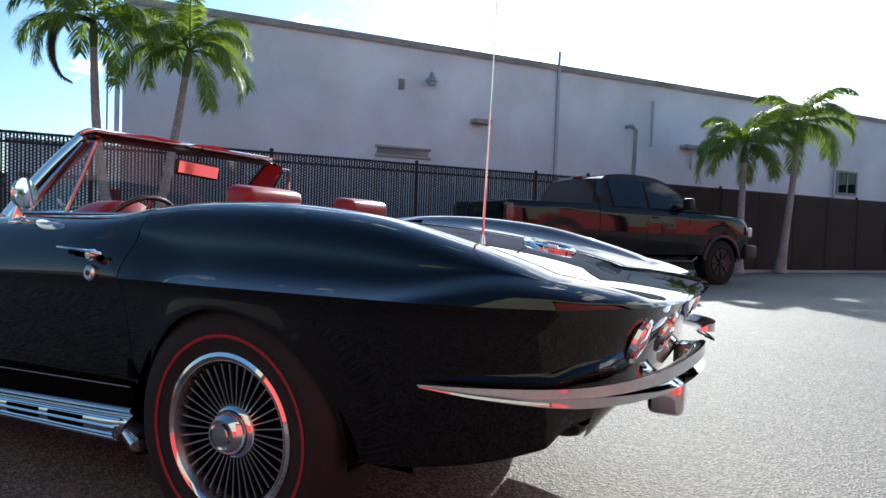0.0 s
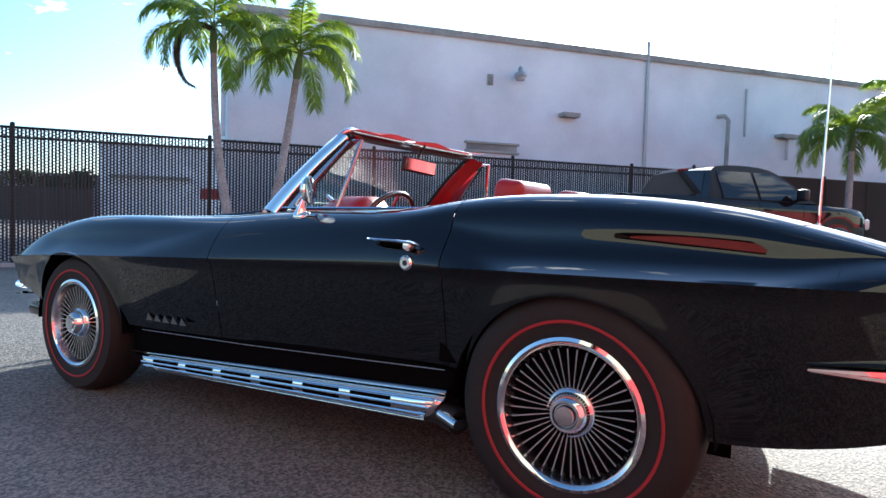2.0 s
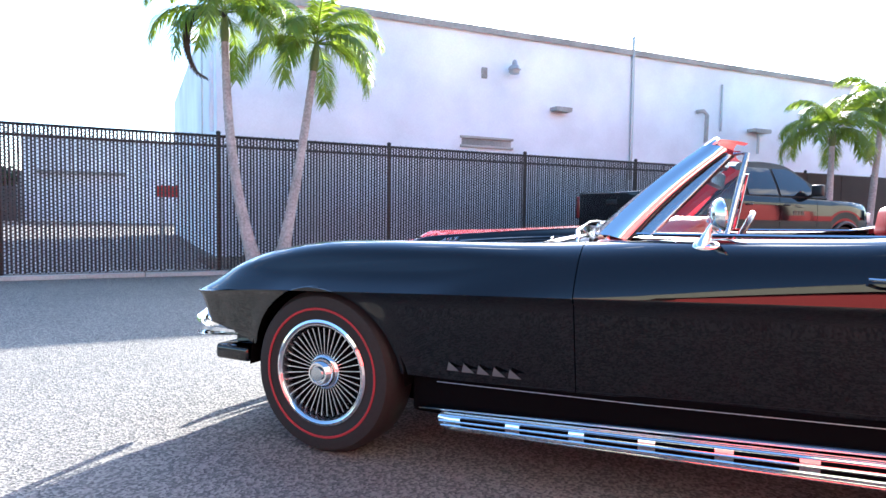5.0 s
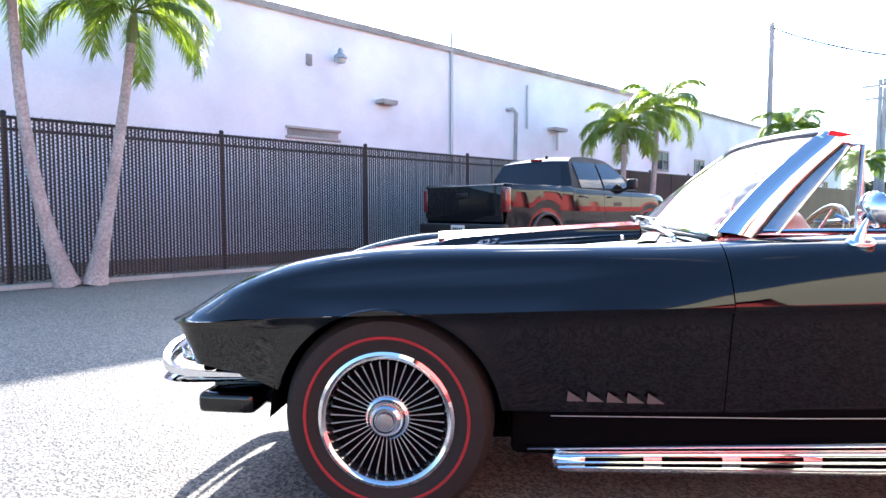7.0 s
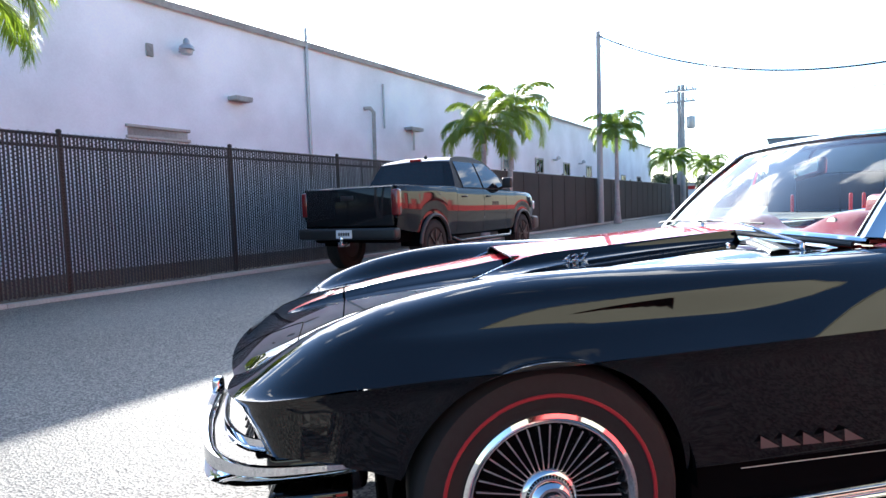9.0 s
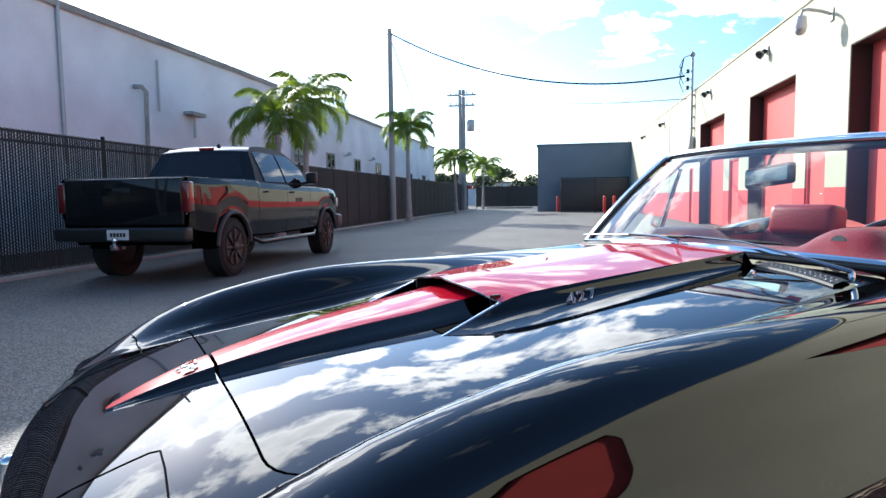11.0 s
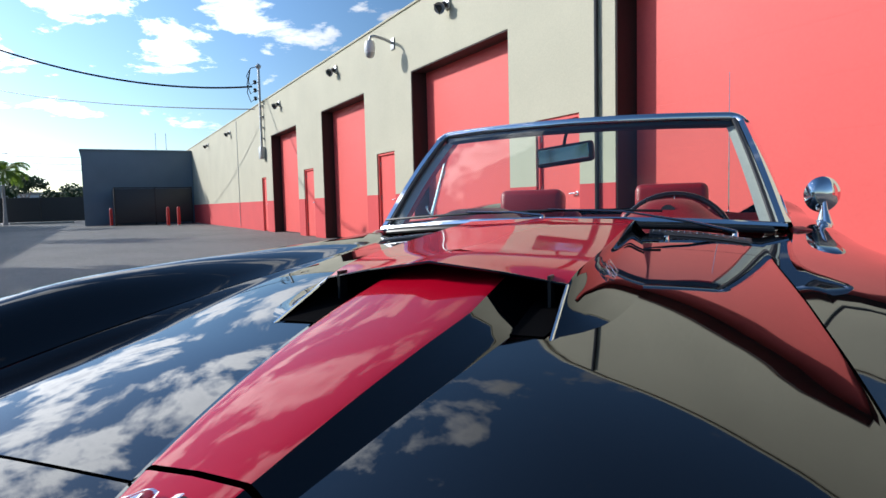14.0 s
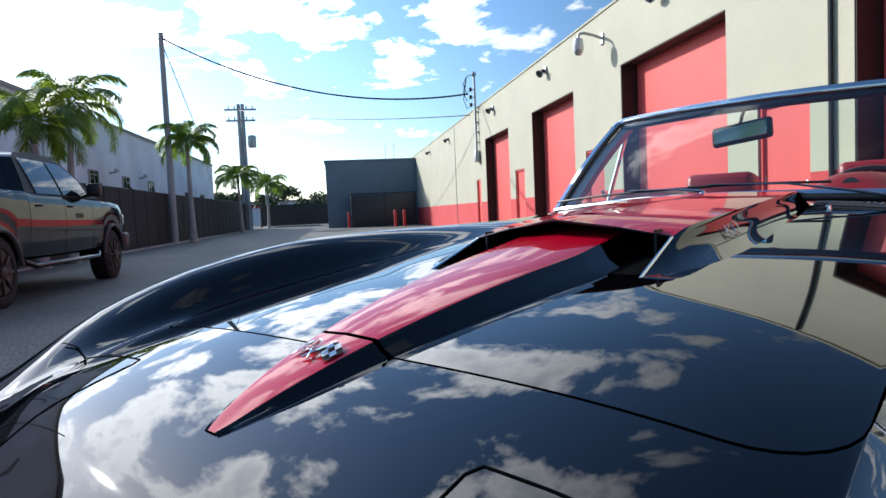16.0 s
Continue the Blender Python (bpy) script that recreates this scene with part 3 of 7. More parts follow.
# ---- slate block at the end of the yard ----
def grey_block():
    b = thing("slate_building", "low slate-grey flat-roofed building closing the yard", "building")
    part("wall", box((44.3, -4.8, 0), (56, 1.55, 4.62)), GREY_WALL, b, smooth=False)
    part("roof_edge", box((44.22, -4.8, 4.622), (56, 1.63, 4.72), 0.01), GREY_WALL, b)
    for y in (-2.9, -3.55):
        part("roof_rod", tube([(47, y, 4.7), (47, y, 6.1)], 0.018, 6), GALV, b)
    e = thing("screened_enclosure", "black mesh-screened bin enclosure against the wall", "enclosure")
    part("screen", box((42.2, -4.4, 0.12), (42.28, -0.05, 2.2), 0.01), SLAT, e)
    part("screen", box((42.3, -0.13, 0.12), (44.28, -0.05, 2.2), 0.01), SLAT, e)
    for y in (-4.4, -2.3, -0.1):
        part("post", tube([(42.24, y, 0), (42.24, y, 2.3)], 0.05, 8), BLACK_METAL, e)
    part("top_rail", tube([(42.24, -4.4, 2.26), (42.24, -0.1, 2.26)], 0.03, 8), BLACK_METAL, e)
    for x, y in ((42.0, 0.15), (38.1, -2.6), (38.5, -3.2)):
        bo = thing("bollard", "red painted steel bollard on the asphalt", "bollard", group="red bollards")
        part("pipe", lathe([(0.085, 0), (0.085, 0.98), (0.07, 1.03), (0.03, 1.06)], 16, "z", (x, y, 0)), BOLLARD_RED, bo)
        part("collar", lathe([(0.13, 0), (0.13, 0.03), (0.086, 0.04)], 16, "z", (x, y, 0)), CONCRETE, bo)


grey_block()


# ---- fence ----
def fence():
    Y, x0, n, step, H, solid = 8.055, -5.16, 22, 2.86, 2.16, 6
    f = thing("chain_link_fence", "black chain-link fence with dark privacy slats", "fence", kind="structure")
    post = finish(tube([(0, 0, 0), (0, 0, H + 0.02)], 0.034, 10), "post", BLACK_METAL)
    cap = finish(lathe([(0.036, 0), (0.04, 0.01), (0.03, 0.035), (0.004, 0.045)], 10, "z"), "cap", BLACK_METAL)
    rail = finish(tube([(0, 0, 0), (step, 0, 0)], 0.022, 8), "rail", BLACK_METAL)
    cols = 56
    pitch = step / cols
    slat = bmesh.new()
    add_box(slat, (-0.0145, -0.004, 0.06), (0.0145, 0.004, H - 0.03))
    slat = finish(slat, "slat", SLAT, smooth=False)
    # diamond wire of one bay: thin runs over the slats, thick twisted knots in the gaps between them
    wv, wf = [], []
    rows = round((H - 0.03) / pitch)
    steps = ((0.0, 1.0, 0.0108), (0.11, 1.0, 0.0108), (0.2, 0.6, 0.0035), (0.3, -0.6, 0.0035), (0.39, -1.0, 0.0108))
    for c in range(cols):
        prev = None
        flip = 1 if c % 2 else -1
        for r in range(2 * rows):
            for dz, side, rad in steps:
                side *= flip if r % 2 == 0 else -flip
                x = (c + 0.5) * pitch + side * pitch / 2
                z = 0.03 + (r + dz * 2 - 0.11) * pitch / 2
                base = len(wv)
                for k in range(3):
                    a = 2.094 * k
                    wv.append((x + rad * math.cos(a), -0.008 * side + 0.006 * math.sin(a) - 0.006, z))
                if prev is not None:
                    for k in range(3):
                        wf.append((prev + k, prev + (k + 1) % 3, base + (k + 1) % 3, base + k))
                prev = base
    wire = mesh_from("wire_mesh", wv, wf, BLACK_METAL)
    screen = finish(box((0.006, 0, 0.05), (step - 0.006, 0.02, H - 0.03), 0.004, 1), "screen", SCREEN)
    batten = finish(box((-0.02, -0.012, 0.05), (0.02, 0.001, H - 0.03), 0.003, 1), "batten", SCREEN)
    far_v, far_f = [], []
    made = 0
    for i in range(n):
        x = x0 + i * step
        p = part("post", post, BLACK_METAL, f)
        p.matrix_basis = pose(x, Y, 0)
        q = part("post_cap", cap, BLACK_METAL, f)
        q.matrix_basis = pose(x, Y, H + 0.02)
        if i == n - 1:
            break
        for z in (H - 0.02, H - 0.17):
            r = part("rail", rail, BLACK_METAL, f)
            r.matrix_basis = pose(x, Y + 0.01, z)
        if i >= solid:
            # further along, plain dark brown screens hide the mesh
            o = part("screen_panel", screen, SCREEN, f)
            o.matrix_basis = pose(x, Y - 0.06 + random.uniform(-0.006, 0.006), random.uniform(-0.01, 0.01))
            for k in (0, 1):
                o = part("screen_joint", batten, SCREEN, f)
                o.matrix_basis = pose(x + step * k / 2, Y - 0.062, 0)
            continue
        w = part("wire_mesh", wire, BLACK_METAL, f)
        w.matrix_basis = pose(x, Y - 0.03, 0)
        for k in range(cols):
            sx = x + (k + 0.5) * pitch
            if made < 300 and i >= 1:
                made += 1
                o = part("slat", slat, SLAT, f)
                o.matrix_basis = pose(sx, Y - 0.022, random.uniform(-0.012, 0.012), 0, random.uniform(-0.12, 0.12), random.uniform(-7, 7))
            else:
                b = len(far_v)
                for px, pz in ((-0.0145, 0.06), (0.0145, 0.06), (0.0145, H - 0.03), (-0.0145, H - 0.03)):
                    far_v.append((sx + px, Y - 0.026, pz))
                    far_v.append((sx + px, Y - 0.019, pz))
                far_f.extend([(b, b + 2, b + 4, b + 6), (b + 1, b + 7, b + 5, b + 3), (b, b + 1, b + 3, b + 2), (b + 2, b + 3, b + 5, b + 4), (b + 4, b + 5, b + 7, b + 6), (b + 6, b + 7, b + 1, b)])
    o = part("slats_far", mesh_from("slats_far", far_v, far_f, SLAT, False), SLAT, f)
    o["kind"] = "stuff"


fence()


# ---- palms ----
def palm(base, bend, height, crown_r, fronds, seed, label, trunk_r=0.085, leaf=None, foot=2.0):
    """A palm: ringed trunk that bends to (x, y), a green shaft and arching leaves with many leaflets."""
    rng = random.Random(seed)
    leaf = leaf or FROND
    t = thing("palm_tree", label, "palm tree", Matrix.Translation((base[0], base[1], 0)), group="palms by the fence")
    path, rad = [], []
    N = 46
    for i in range(N + 1):
        u = i / N
        w = u**1.25 * (2.6 - foot) / 1.0 + (foot - 1.6) * (1 - (1 - u) ** foot)
        path.append((bend[0] * w, bend[1] * w, height * u))
        flare = 0.075 * math.exp(-u * 9)
        rad.append(trunk_r * (1 - 0.38 * u) + flare + (0.004 if i % 2 else 0))
    part("trunk", tube(path, rad, 12), BARK, t)
    top = Vector(path[-1])
    lean = (Vector(path[-1]) - Vector(path[-4])).normalized()
    sh = [top + lean * s for s in (-0.02, 0.1, 0.3, 0.48)]
    part("crownshaft", tube(sh, (trunk_r * 0.66, trunk_r * 0.86, trunk_r * 0.66, 0.025), 12), SHAFT, t, "smooth green crownshaft")
    start = top + lean * 0.42
    for k in range(fronds):
        az = 2 * math.pi * (k * 0.381966 + rng.uniform(-0.03, 0.03))
        lift = radians(78 - 78 * (k / (fronds - 1)) ** 0.9 + rng.uniform(-7, 7))
        L = crown_r * rng.uniform(0.9, 1.12)
        d = Vector((math.cos(az), math.sin(az), 0))
        pts, ang, p = [], lift, start.copy()
        M = 24
        droop = rng.uniform(1.9, 2.5)
        for i in range(M + 1):
            pts.append(p.copy())
            p = p + (d * math.cos(ang) + Vector((0, 0, 1)) * math.sin(ang)) * (L * 1.5 / M)
            ang = max(-1.75, ang - droop / M * (0.4 + 1.2 * i / M))
        vs, fs = [], []
        side = Vector((-d.y, d.x, 0))
        for i in range(M):
            a, b = pts[i], pts[i + 1]
            r0, r1 = 0.013 * (1 - i / M) + 0.003, 0.013 * (1 - (i + 1) / M) + 0.003
            o = len(vs)
            vs += [a - side * r0, a + side * r0, b + side * r1, b - side * r1, a - Vector((0, 0, r0 * 1.5)), b - Vector((0, 0, r1 * 1.5))]
            fs += [(o, o + 1, o + 2, o + 3), (o + 1, o + 4, o + 5, o + 2), (o + 4, o, o + 3, o + 5)]
        for i in range(3, M):
            f = i / M
            ll = 0.38 * crown_r * (math.sin(math.pi * min(1, 0.2 + 0.8 * f)) ** 0.55) + 0.08
            tang = (pts[i + 1] - pts[i]).normalized()
            up = side.cross(tang)
            for half in (0.0, 0.2, 0.4, 0.6, 0.8):
                root = pts[i].lerp(pts[i + 1], half)
                for s in (-1, 1):
                    tilt = rng.uniform(-0.5, 0.8)
                    way = (tang * rng.uniform(0.8, 1.3) + side * s * 1.0 + up * tilt * 0.6).normalized()
                    l = ll * rng.uniform(0.75, 1.12)
                    wd = 0.0122 * rng.uniform(0.8, 1.25) * max(1.0, crown_r * 1.1)
                    mid = root + way * l * 0.5 - Vector((0, 0, 0.12 * l))
                    tip = root + way * l * 0.88 - Vector((0, 0, 0.42 * l))
                    o = len(vs)
                    vs += [root - tang * wd * 0.5, root + tang * wd * 0.5, mid + tang * wd, mid - tang * wd, tip]
                    fs += [(o, o + 1, o + 2, o + 3), (o + 3, o + 2, o + 4)]
        part("frond", mesh_from("frond", vs, fs, leaf), leaf, t)
    return t


first_palm = palm((1.08, 7.55), (-0.47, 0.02), 3.5, 0.86, 13, 4, "tall palm with a smooth grey bent trunk by the fence", foot=2.5)


def dead_frond(t, start, bendy):
    """A dry leaf that hangs in a hook below the crown."""
    vs, fs = [], []
    prev = None
    hook = [(0, 0.0, 0.0), (0.12, -0.2, 0.06), (0.3, -0.42, 0.0), (0.5, -0.55, -0.28), (0.72, -0.54, -0.62), (0.88, -0.43, -0.88), (1, -0.28, -0.98)]
    for i in range(31):
        f = i / 30
        p = Vector(start) + Vector((interp(f, [(t_, x_) for t_, x_, z_ in hook]) * bendy, -0.12 * f, interp(f, [(t_, z_) for t_, x_, z_ in hook])))
        if prev is not None:
            d = (p - prev).normalized()
            n = d.cross(Vector((0, 1, 0))).normalized()
            for s in (-1, 1):
                for h in (0.0, 0.2, 0.4, 0.6, 0.8):
                    r = prev.lerp(p, h)
                    o = len(vs)
                    l = 0.12 * math.sin(math.pi * min(1, 0.15 + 0.85 * f)) + 0.03
                    vs += [r - d * 0.012, r + d * 0.012, r + n * s * l * 0.6 - Vector((0, 0, 0.4 * l)) + d * 0.05]
                    fs.append((o, o + 1, o + 2))
            o = len(vs)
            vs += [prev + n * 0.013, prev - n * 0.013, p - n * 0.011, p + n * 0.011]
            fs.append((o, o + 1, o + 2, o + 3))
        prev = p
    part("dead_frond", mesh_from("dead_frond", vs, fs, DRY), DRY, t, "dark dry frond hanging in a hook")


DRY = material("dry_frond", (0.05, 0.04, 0.028), 0.8, grain=0.3, scale=8)
palm((1.38, 7.5), (0.54, 0.0), 3.2, 0.92, 14, 9, "palm leaning away from its twin by the fence")
dead_frond(first_palm, (-0.46, -0.05, 3.86), 1.0)
palm((14.9, 7.45), (0.05, 0.0), 2.8, 1.05, 17, 12, "short palm behind the pickup truck", 0.1)
palm((16.5, 7.45), (0.45, 0.0), 3.55, 1.1, 17, 21, "bushy palm behind the pickup truck", 0.1)
palm((28.3, 7.1), (0.35, 0.1), 4.0, 1.15, 22, 33, "full-crowned palm beside the utility pole", 0.12, FROND_DEEP)
palm((43.2, 7.2), (-0.6, 0.0), 3.3, 1.25, 20, 41, "palm in the row along the far fence", 0.12, FROND_DEEP)
palm((57.0, 6.9), (0.3, 0.0), 3.5, 1.35, 20, 52, "palm near the far gate", 0.12, FROND_DEEP)


# ---- poles and wires ----
def sag(a, b, drop, n=24):
    a, b = Vector(a), Vector(b)
    return [a.lerp(b, i / n) - Vector((0, 0, drop * 4 * (i / n) * (1 - i / n))) for i in range(n + 1)]


def poles():
    p = thing("utility_pole", "tall grey wooden utility pole behind the fence", "utility pole")
    part("shaft", tube([(27.9, 7.78, 0), (27.9, 7.78, 4), (27.92, 7.78, 8.85)], (0.15, 0.13, 0.1), 12), WOOD_POLE, p)
    part("cap_bolt", tube([(27.92, 7.6, 8.6), (27.92, 7.95, 8.6)], 0.03, 8), GALV, p)
    q = thing("twin_utility_pole", "pair of wooden poles with crossarms and a transformer", "utility pole")
    for y in (7.78, 8.08):
        part("shaft", tube([(51.2, y, 0), (51.2, y, 9.9)], (0.2, 0.14), 10), WOOD_POLE, q)
    for z, l in ((9.45, 1.2), (8.6, 1.1)):
        part("crossarm", box((51.0, 7.93 - l, z - 0.07), (51.12, 7.93 + l, z + 0.07), 0.01), WOOD_POLE, q)
        for y in (-0.9, -0.45, 0.45, 0.9):
            part("insulator", lathe([(0.03, 0), (0.07, 0.06), (0.04, 0.12), (0.06, 0.2), (0.02, 0.26)], 10, "z", (51.06, 7.93 + y, z + 0.07)), GALV, q)
    part("transformer", lathe([(0.05, 1.0), (0.3, 0.92), (0.32, 0.85), (0.32, 0.05), (0.28, 0)], 18, "z", (51.2, 7.2, 6.5)), GALV, q)
    w = thing("overhead_cable", "thick black service cable sagging across the yard", "cable")
    part("cable", tube(sag((27.92, 7.78, 8.65), (24.115, -4.45, 5.43), 1.05, 36), 0.035, 6), BLACK_PLASTIC, w)
    for a, b, d in (((27.92, 7.78, 8.5), (36.5, 7.7, 4.2), 0.05), ((51.06, 8.2, 9.45), (24.115, -4.5, 4.6), 0.4)):
        ww = thing("overhead_wire", "thin dark wire running from the pole", "wire", group="thin wires")
        part("wire", tube(sag(a, b, d), 0.02, 5), BLACK_PLASTIC, ww)
    for y in (25, -30):
        fp = thing("utility_pole", "distant wooden power-line pole", "utility pole", group="far poles")
        part("shaft", tube([(75, y, 0), (75, y, 7.4)], (0.16, 0.11), 8), WOOD_POLE, fp)
        part("crossarm", box((74.95, y - 0.9, 6.85), (75.05, y + 0.9, 6.95)), WOOD_POLE, fp)
    for z, r in ((6.2, 0.02), (5.6, 0.02), (6.9, 0.015)):
        ww = thing("overhead_wire", "distant power line across the sky", "wire", group="far wires")
        part("wire", tube(sag((75, 25, z), (75, -30, z), 0.5), r, 5), BLACK_PLASTIC, ww)


poles()


# ---- distance ----
def clump(bm, rng, c, r, n, leaf):
    for _ in range(n):
        u, v = rng.uniform(0, 2 * math.pi), rng.uniform(-0.6, 1)
        rr = r * rng.uniform(0.55, 1.05)
        h = math.sqrt(1 - v * v)
        p = Vector((c[0] + rr * h * math.cos(u), c[1] + rr * h * math.sin(u), c[2] + rr * v * 0.75))
        a = Vector((rng.uniform(-1, 1), rng.uniform(-1, 1), rng.uniform(-1, 1))).normalized()
        b = a.orthogonal().normalized()
        s = leaf * rng.uniform(0.6, 1.3)
        vs = [bm.verts.new(p + a * s), bm.verts.new(p + b * s * 0.5), bm.verts.new(p - a * s), bm.verts.new(p - b * s * 0.5)]
        bm.faces.new(vs)


def tree(x, y, h, r, seed):
    rng = random.Random(seed)
    t = thing("tree", "round dark-green tree in the distance", "tree", group="far trees")
    part("trunk", tube([(x, y, 0), (x + 0.1, y, h * 0.4), (x, y + 0.1, h * 0.7)], (0.18, 0.14, 0.07), 8), BARK, t)
    for k in range(4):
        a = k * 1.6 + rng.random()
        part("limb", tube([(x + 0.05, y, h * 0.38), (x + r * 0.4 * math.cos(a), y + r * 0.4 * math.sin(a), h * 0.62)], (0.08, 0.03), 6), BARK, t)
    bm = bmesh.new()
    for k in range(7):
        a = rng.uniform(0, 6.28)
        clump(bm, rng, (x + r * 0.55 * math.cos(a), y + r * 0.55 * math.sin(a), h * rng.uniform(0.55, 0.85)), r * rng.uniform(0.4, 0.6), 170, 0.2)
    part("crown", bm, LEAVES, t, smooth=False)


def distance():
    g = thing("far_gate", "black mesh gate across the far end of the yard", "gate")
    part("panel", box((60.0, 1.7, 0.15), (60.06, 7.9, 2.1)), SLAT, g)
    for y in (1.7, 4.8, 7.9):
        part("post", tube([(60, y, 0), (60, y, 2.2)], 0.05, 8), BLACK_METAL, g)
    part("kerb_bar", box((59.6, 2.5, 0.0), (59.75, 6.9, 0.12), 0.01), CONCRETE, g, "pale concrete wheel stop")
    tree(-8.2, 20.5, 4.9, 1.5, 41)
    rng = random.Random(3)
    for k in range(9):
        tree(rng.uniform(68, 84), 2.0 + 2.6 * k + rng.uniform(-0.8, 0.8), rng.uniform(3.0, 5.0), rng.uniform(1.4, 2.2), 60 + k)
    h = thing("far_shop", "low pale shop building beyond the gate", "building")
    part("wall", box((88, 3, 0), (96, 22, 3.0)), WHITE_WALL, h, smooth=False)
    part("roof", box((87.6, 2.6, 3.0), (96.4, 22.4, 3.25)), COPING, h, smooth=False)
    part("sign", box((87.9, 11, 2.3), (87.98, 14.5, 2.75)), BOLLARD_RED, h)
    lp = thing("street_lamp", "distant grey double street lamp", "street lamp")
    part("pole", tube([(80, 9.5, 0), (80, 9.5, 7.2)], (0.1, 0.06), 8), GALV, lp)
    part("arm", tube([(80, 8.6, 7.1), (80, 9.5, 7.2), (80, 10.4, 7.1)], 0.05, 6), GALV, lp)
    # beyond the fence, where the yard of the neighbour opens
    n = thing("neighbour_building", "pale grey flat-roofed building far behind the fence", "building")
    part("wall", box((-7.75, 52, 0), (34, 66, 6.2)), WHITE_WALL, n, smooth=False)
    part("roof_edge", box((-7.85, 51.9, 6.2), (34.1, 66.1, 6.4), 0.02), COPING, n, smooth=False)
    part("canopy", box((-7.0, 51.2, 3.6), (-1.2, 52, 3.85), 0.02), COPING, n, smooth=False)
    w = thing("low_building", "low beige building beyond the dark hedge", "building")
    part("wall", box((-34, 60, 0), (-8.2, 68, 4.0)), CONCRETE, w, smooth=False)
    part("roof", box((-34.2, 59.8, 4.0), (-8.0, 68.2, 4.2)), COPING, w, smooth=False)
    hedge = thing("dark_fence", "dark solid fence beside the pale building", "fence")
    for k in range(9):
        part("panel", box((-34 + 2.9 * k, 50.0, 0.05), (-31.14 + 2.9 * k, 50.06, 2.6), 0.01, 1), SLAT, hedge)
    part("footing", box((-34, 49.4, 0), (-2.0, 49.7, 0.16), 0.02), CONCRETE, hedge, "pale concrete edge")
    for k in range(7):
        tree(-31 + 3.4 * k + rng.uniform(-0.8, 0.8), 55 + rng.uniform(-1.5, 1.5), rng.uniform(3.0, 4.4), rng.uniform(1.3, 1.9), 90 + k)
    s = thing("red_sign", "small red board on two posts behind the fence", "sign")
    part("board", box((0.1, 23.4, 1.48), (1.2, 23.46, 1.92), 0.01), BOLLARD_RED, s)
    for x in (0.3, 1.0):
        part("post", tube([(x, 23.5, 0), (x, 23.5, 1.6)], 0.03, 8), GALV, s)


distance()


# ---- the roadster ----
CAR = pose(0.6698, 0.5233, 0, 0, 0, -52)
car = thing("convertible_car", "glossy black classic convertible sports car with a red hood stripe", "car", CAR)

CREST = [(-0.95, 0.55), (-0.86, 0.595), (-0.78, 0.63), (-0.66, 0.682), (-0.5, 0.744), (-0.34, 0.794), (-0.09, 0.837), (0.17, 0.85), (0.47, 0.853), (0.9, 0.861), (1.3, 0.884), (1.78, 0.898),
         (1.92, 0.908), (2.06, 0.931), (2.25, 0.948), (2.47, 0.951), (2.67, 0.94), (2.89, 0.912), (3.1, 0.862), (3.24, 0.821), (3.37, 0.775), (3.47, 0.745), (3.6, 0.735)]
HOOD = [(-0.95, 0.566), (-0.8, 0.63), (-0.66, 0.679), (-0.56, 0.707), (-0.47, 0.7275), (-0.33, 0.751), (-0.2, 0.768), (-0.06, 0.783), (0.3, 0.8245), (0.6, 0.852), (0.9, 0.874), (1.1, 0.886), (1.3, 0.89),
        (2.1, 0.905), (2.3, 0.915), (2.6, 0.908), (2.89, 0.876), (3.1, 0.838), (3.3, 0.79), (3.45, 0.752), (3.6, 0.735)]
CREASE = [(-0.95, 0.6), (-0.56, 0.616), (-0.28, 0.64), (0.38, 0.668), (1.0, 0.69), (1.7, 0.711), (2.4, 0.726), (3.3, 0.734), (3.6, 0.735)]
WIDTH = [(-0.6, 0.835), (-0.45, 0.858), (-0.1, 0.874), (0.6, 0.864), (1.3, 0.846), (1.95, 0.842), (2.2, 0.862), (2.5, 0.882), (3.0, 0.868), (3.12, 0.852), (3.22, 0.828), (3.3, 0.798), (3.4, 0.75), (3.56, 0.66)]
EDGE = 0.566


def edge_at(x):
    """Half width of the hood, which narrows a little towards the windshield."""
    return interp(x, [(-0.95, EDGE), (-0.16, EDGE), (0.2, 0.552), (0.65, 0.53), (3.6, 0.53)])


def bow(p, n):
    """Points along a cubic curve through its four control points p."""
    out = []
    for k in range(n + 1):
        t = k / n
        w = ((1 - t) ** 3, 3 * t * (1 - t) ** 2, 3 * t * t * (1 - t), t**3)
        out.append(tuple(sum(a * b[i] for a, b in zip(w, p)) for i in (0, 1)))
    return out


# the fenders drop steeply from their crests, then sweep out to the crease
HAUNCH = bow(((0, 1), (0.38, 1), (0.575, 0.74), (0.6, 0.47)), 14)[:-1] + bow(((0.6, 0.47), (0.625, 0.24), (0.8, 0.1), (1, 0)), 12)


def crest_y(x):
    return 0.668 - 0.02 * smooth01((x - 2.0) / 0.4)


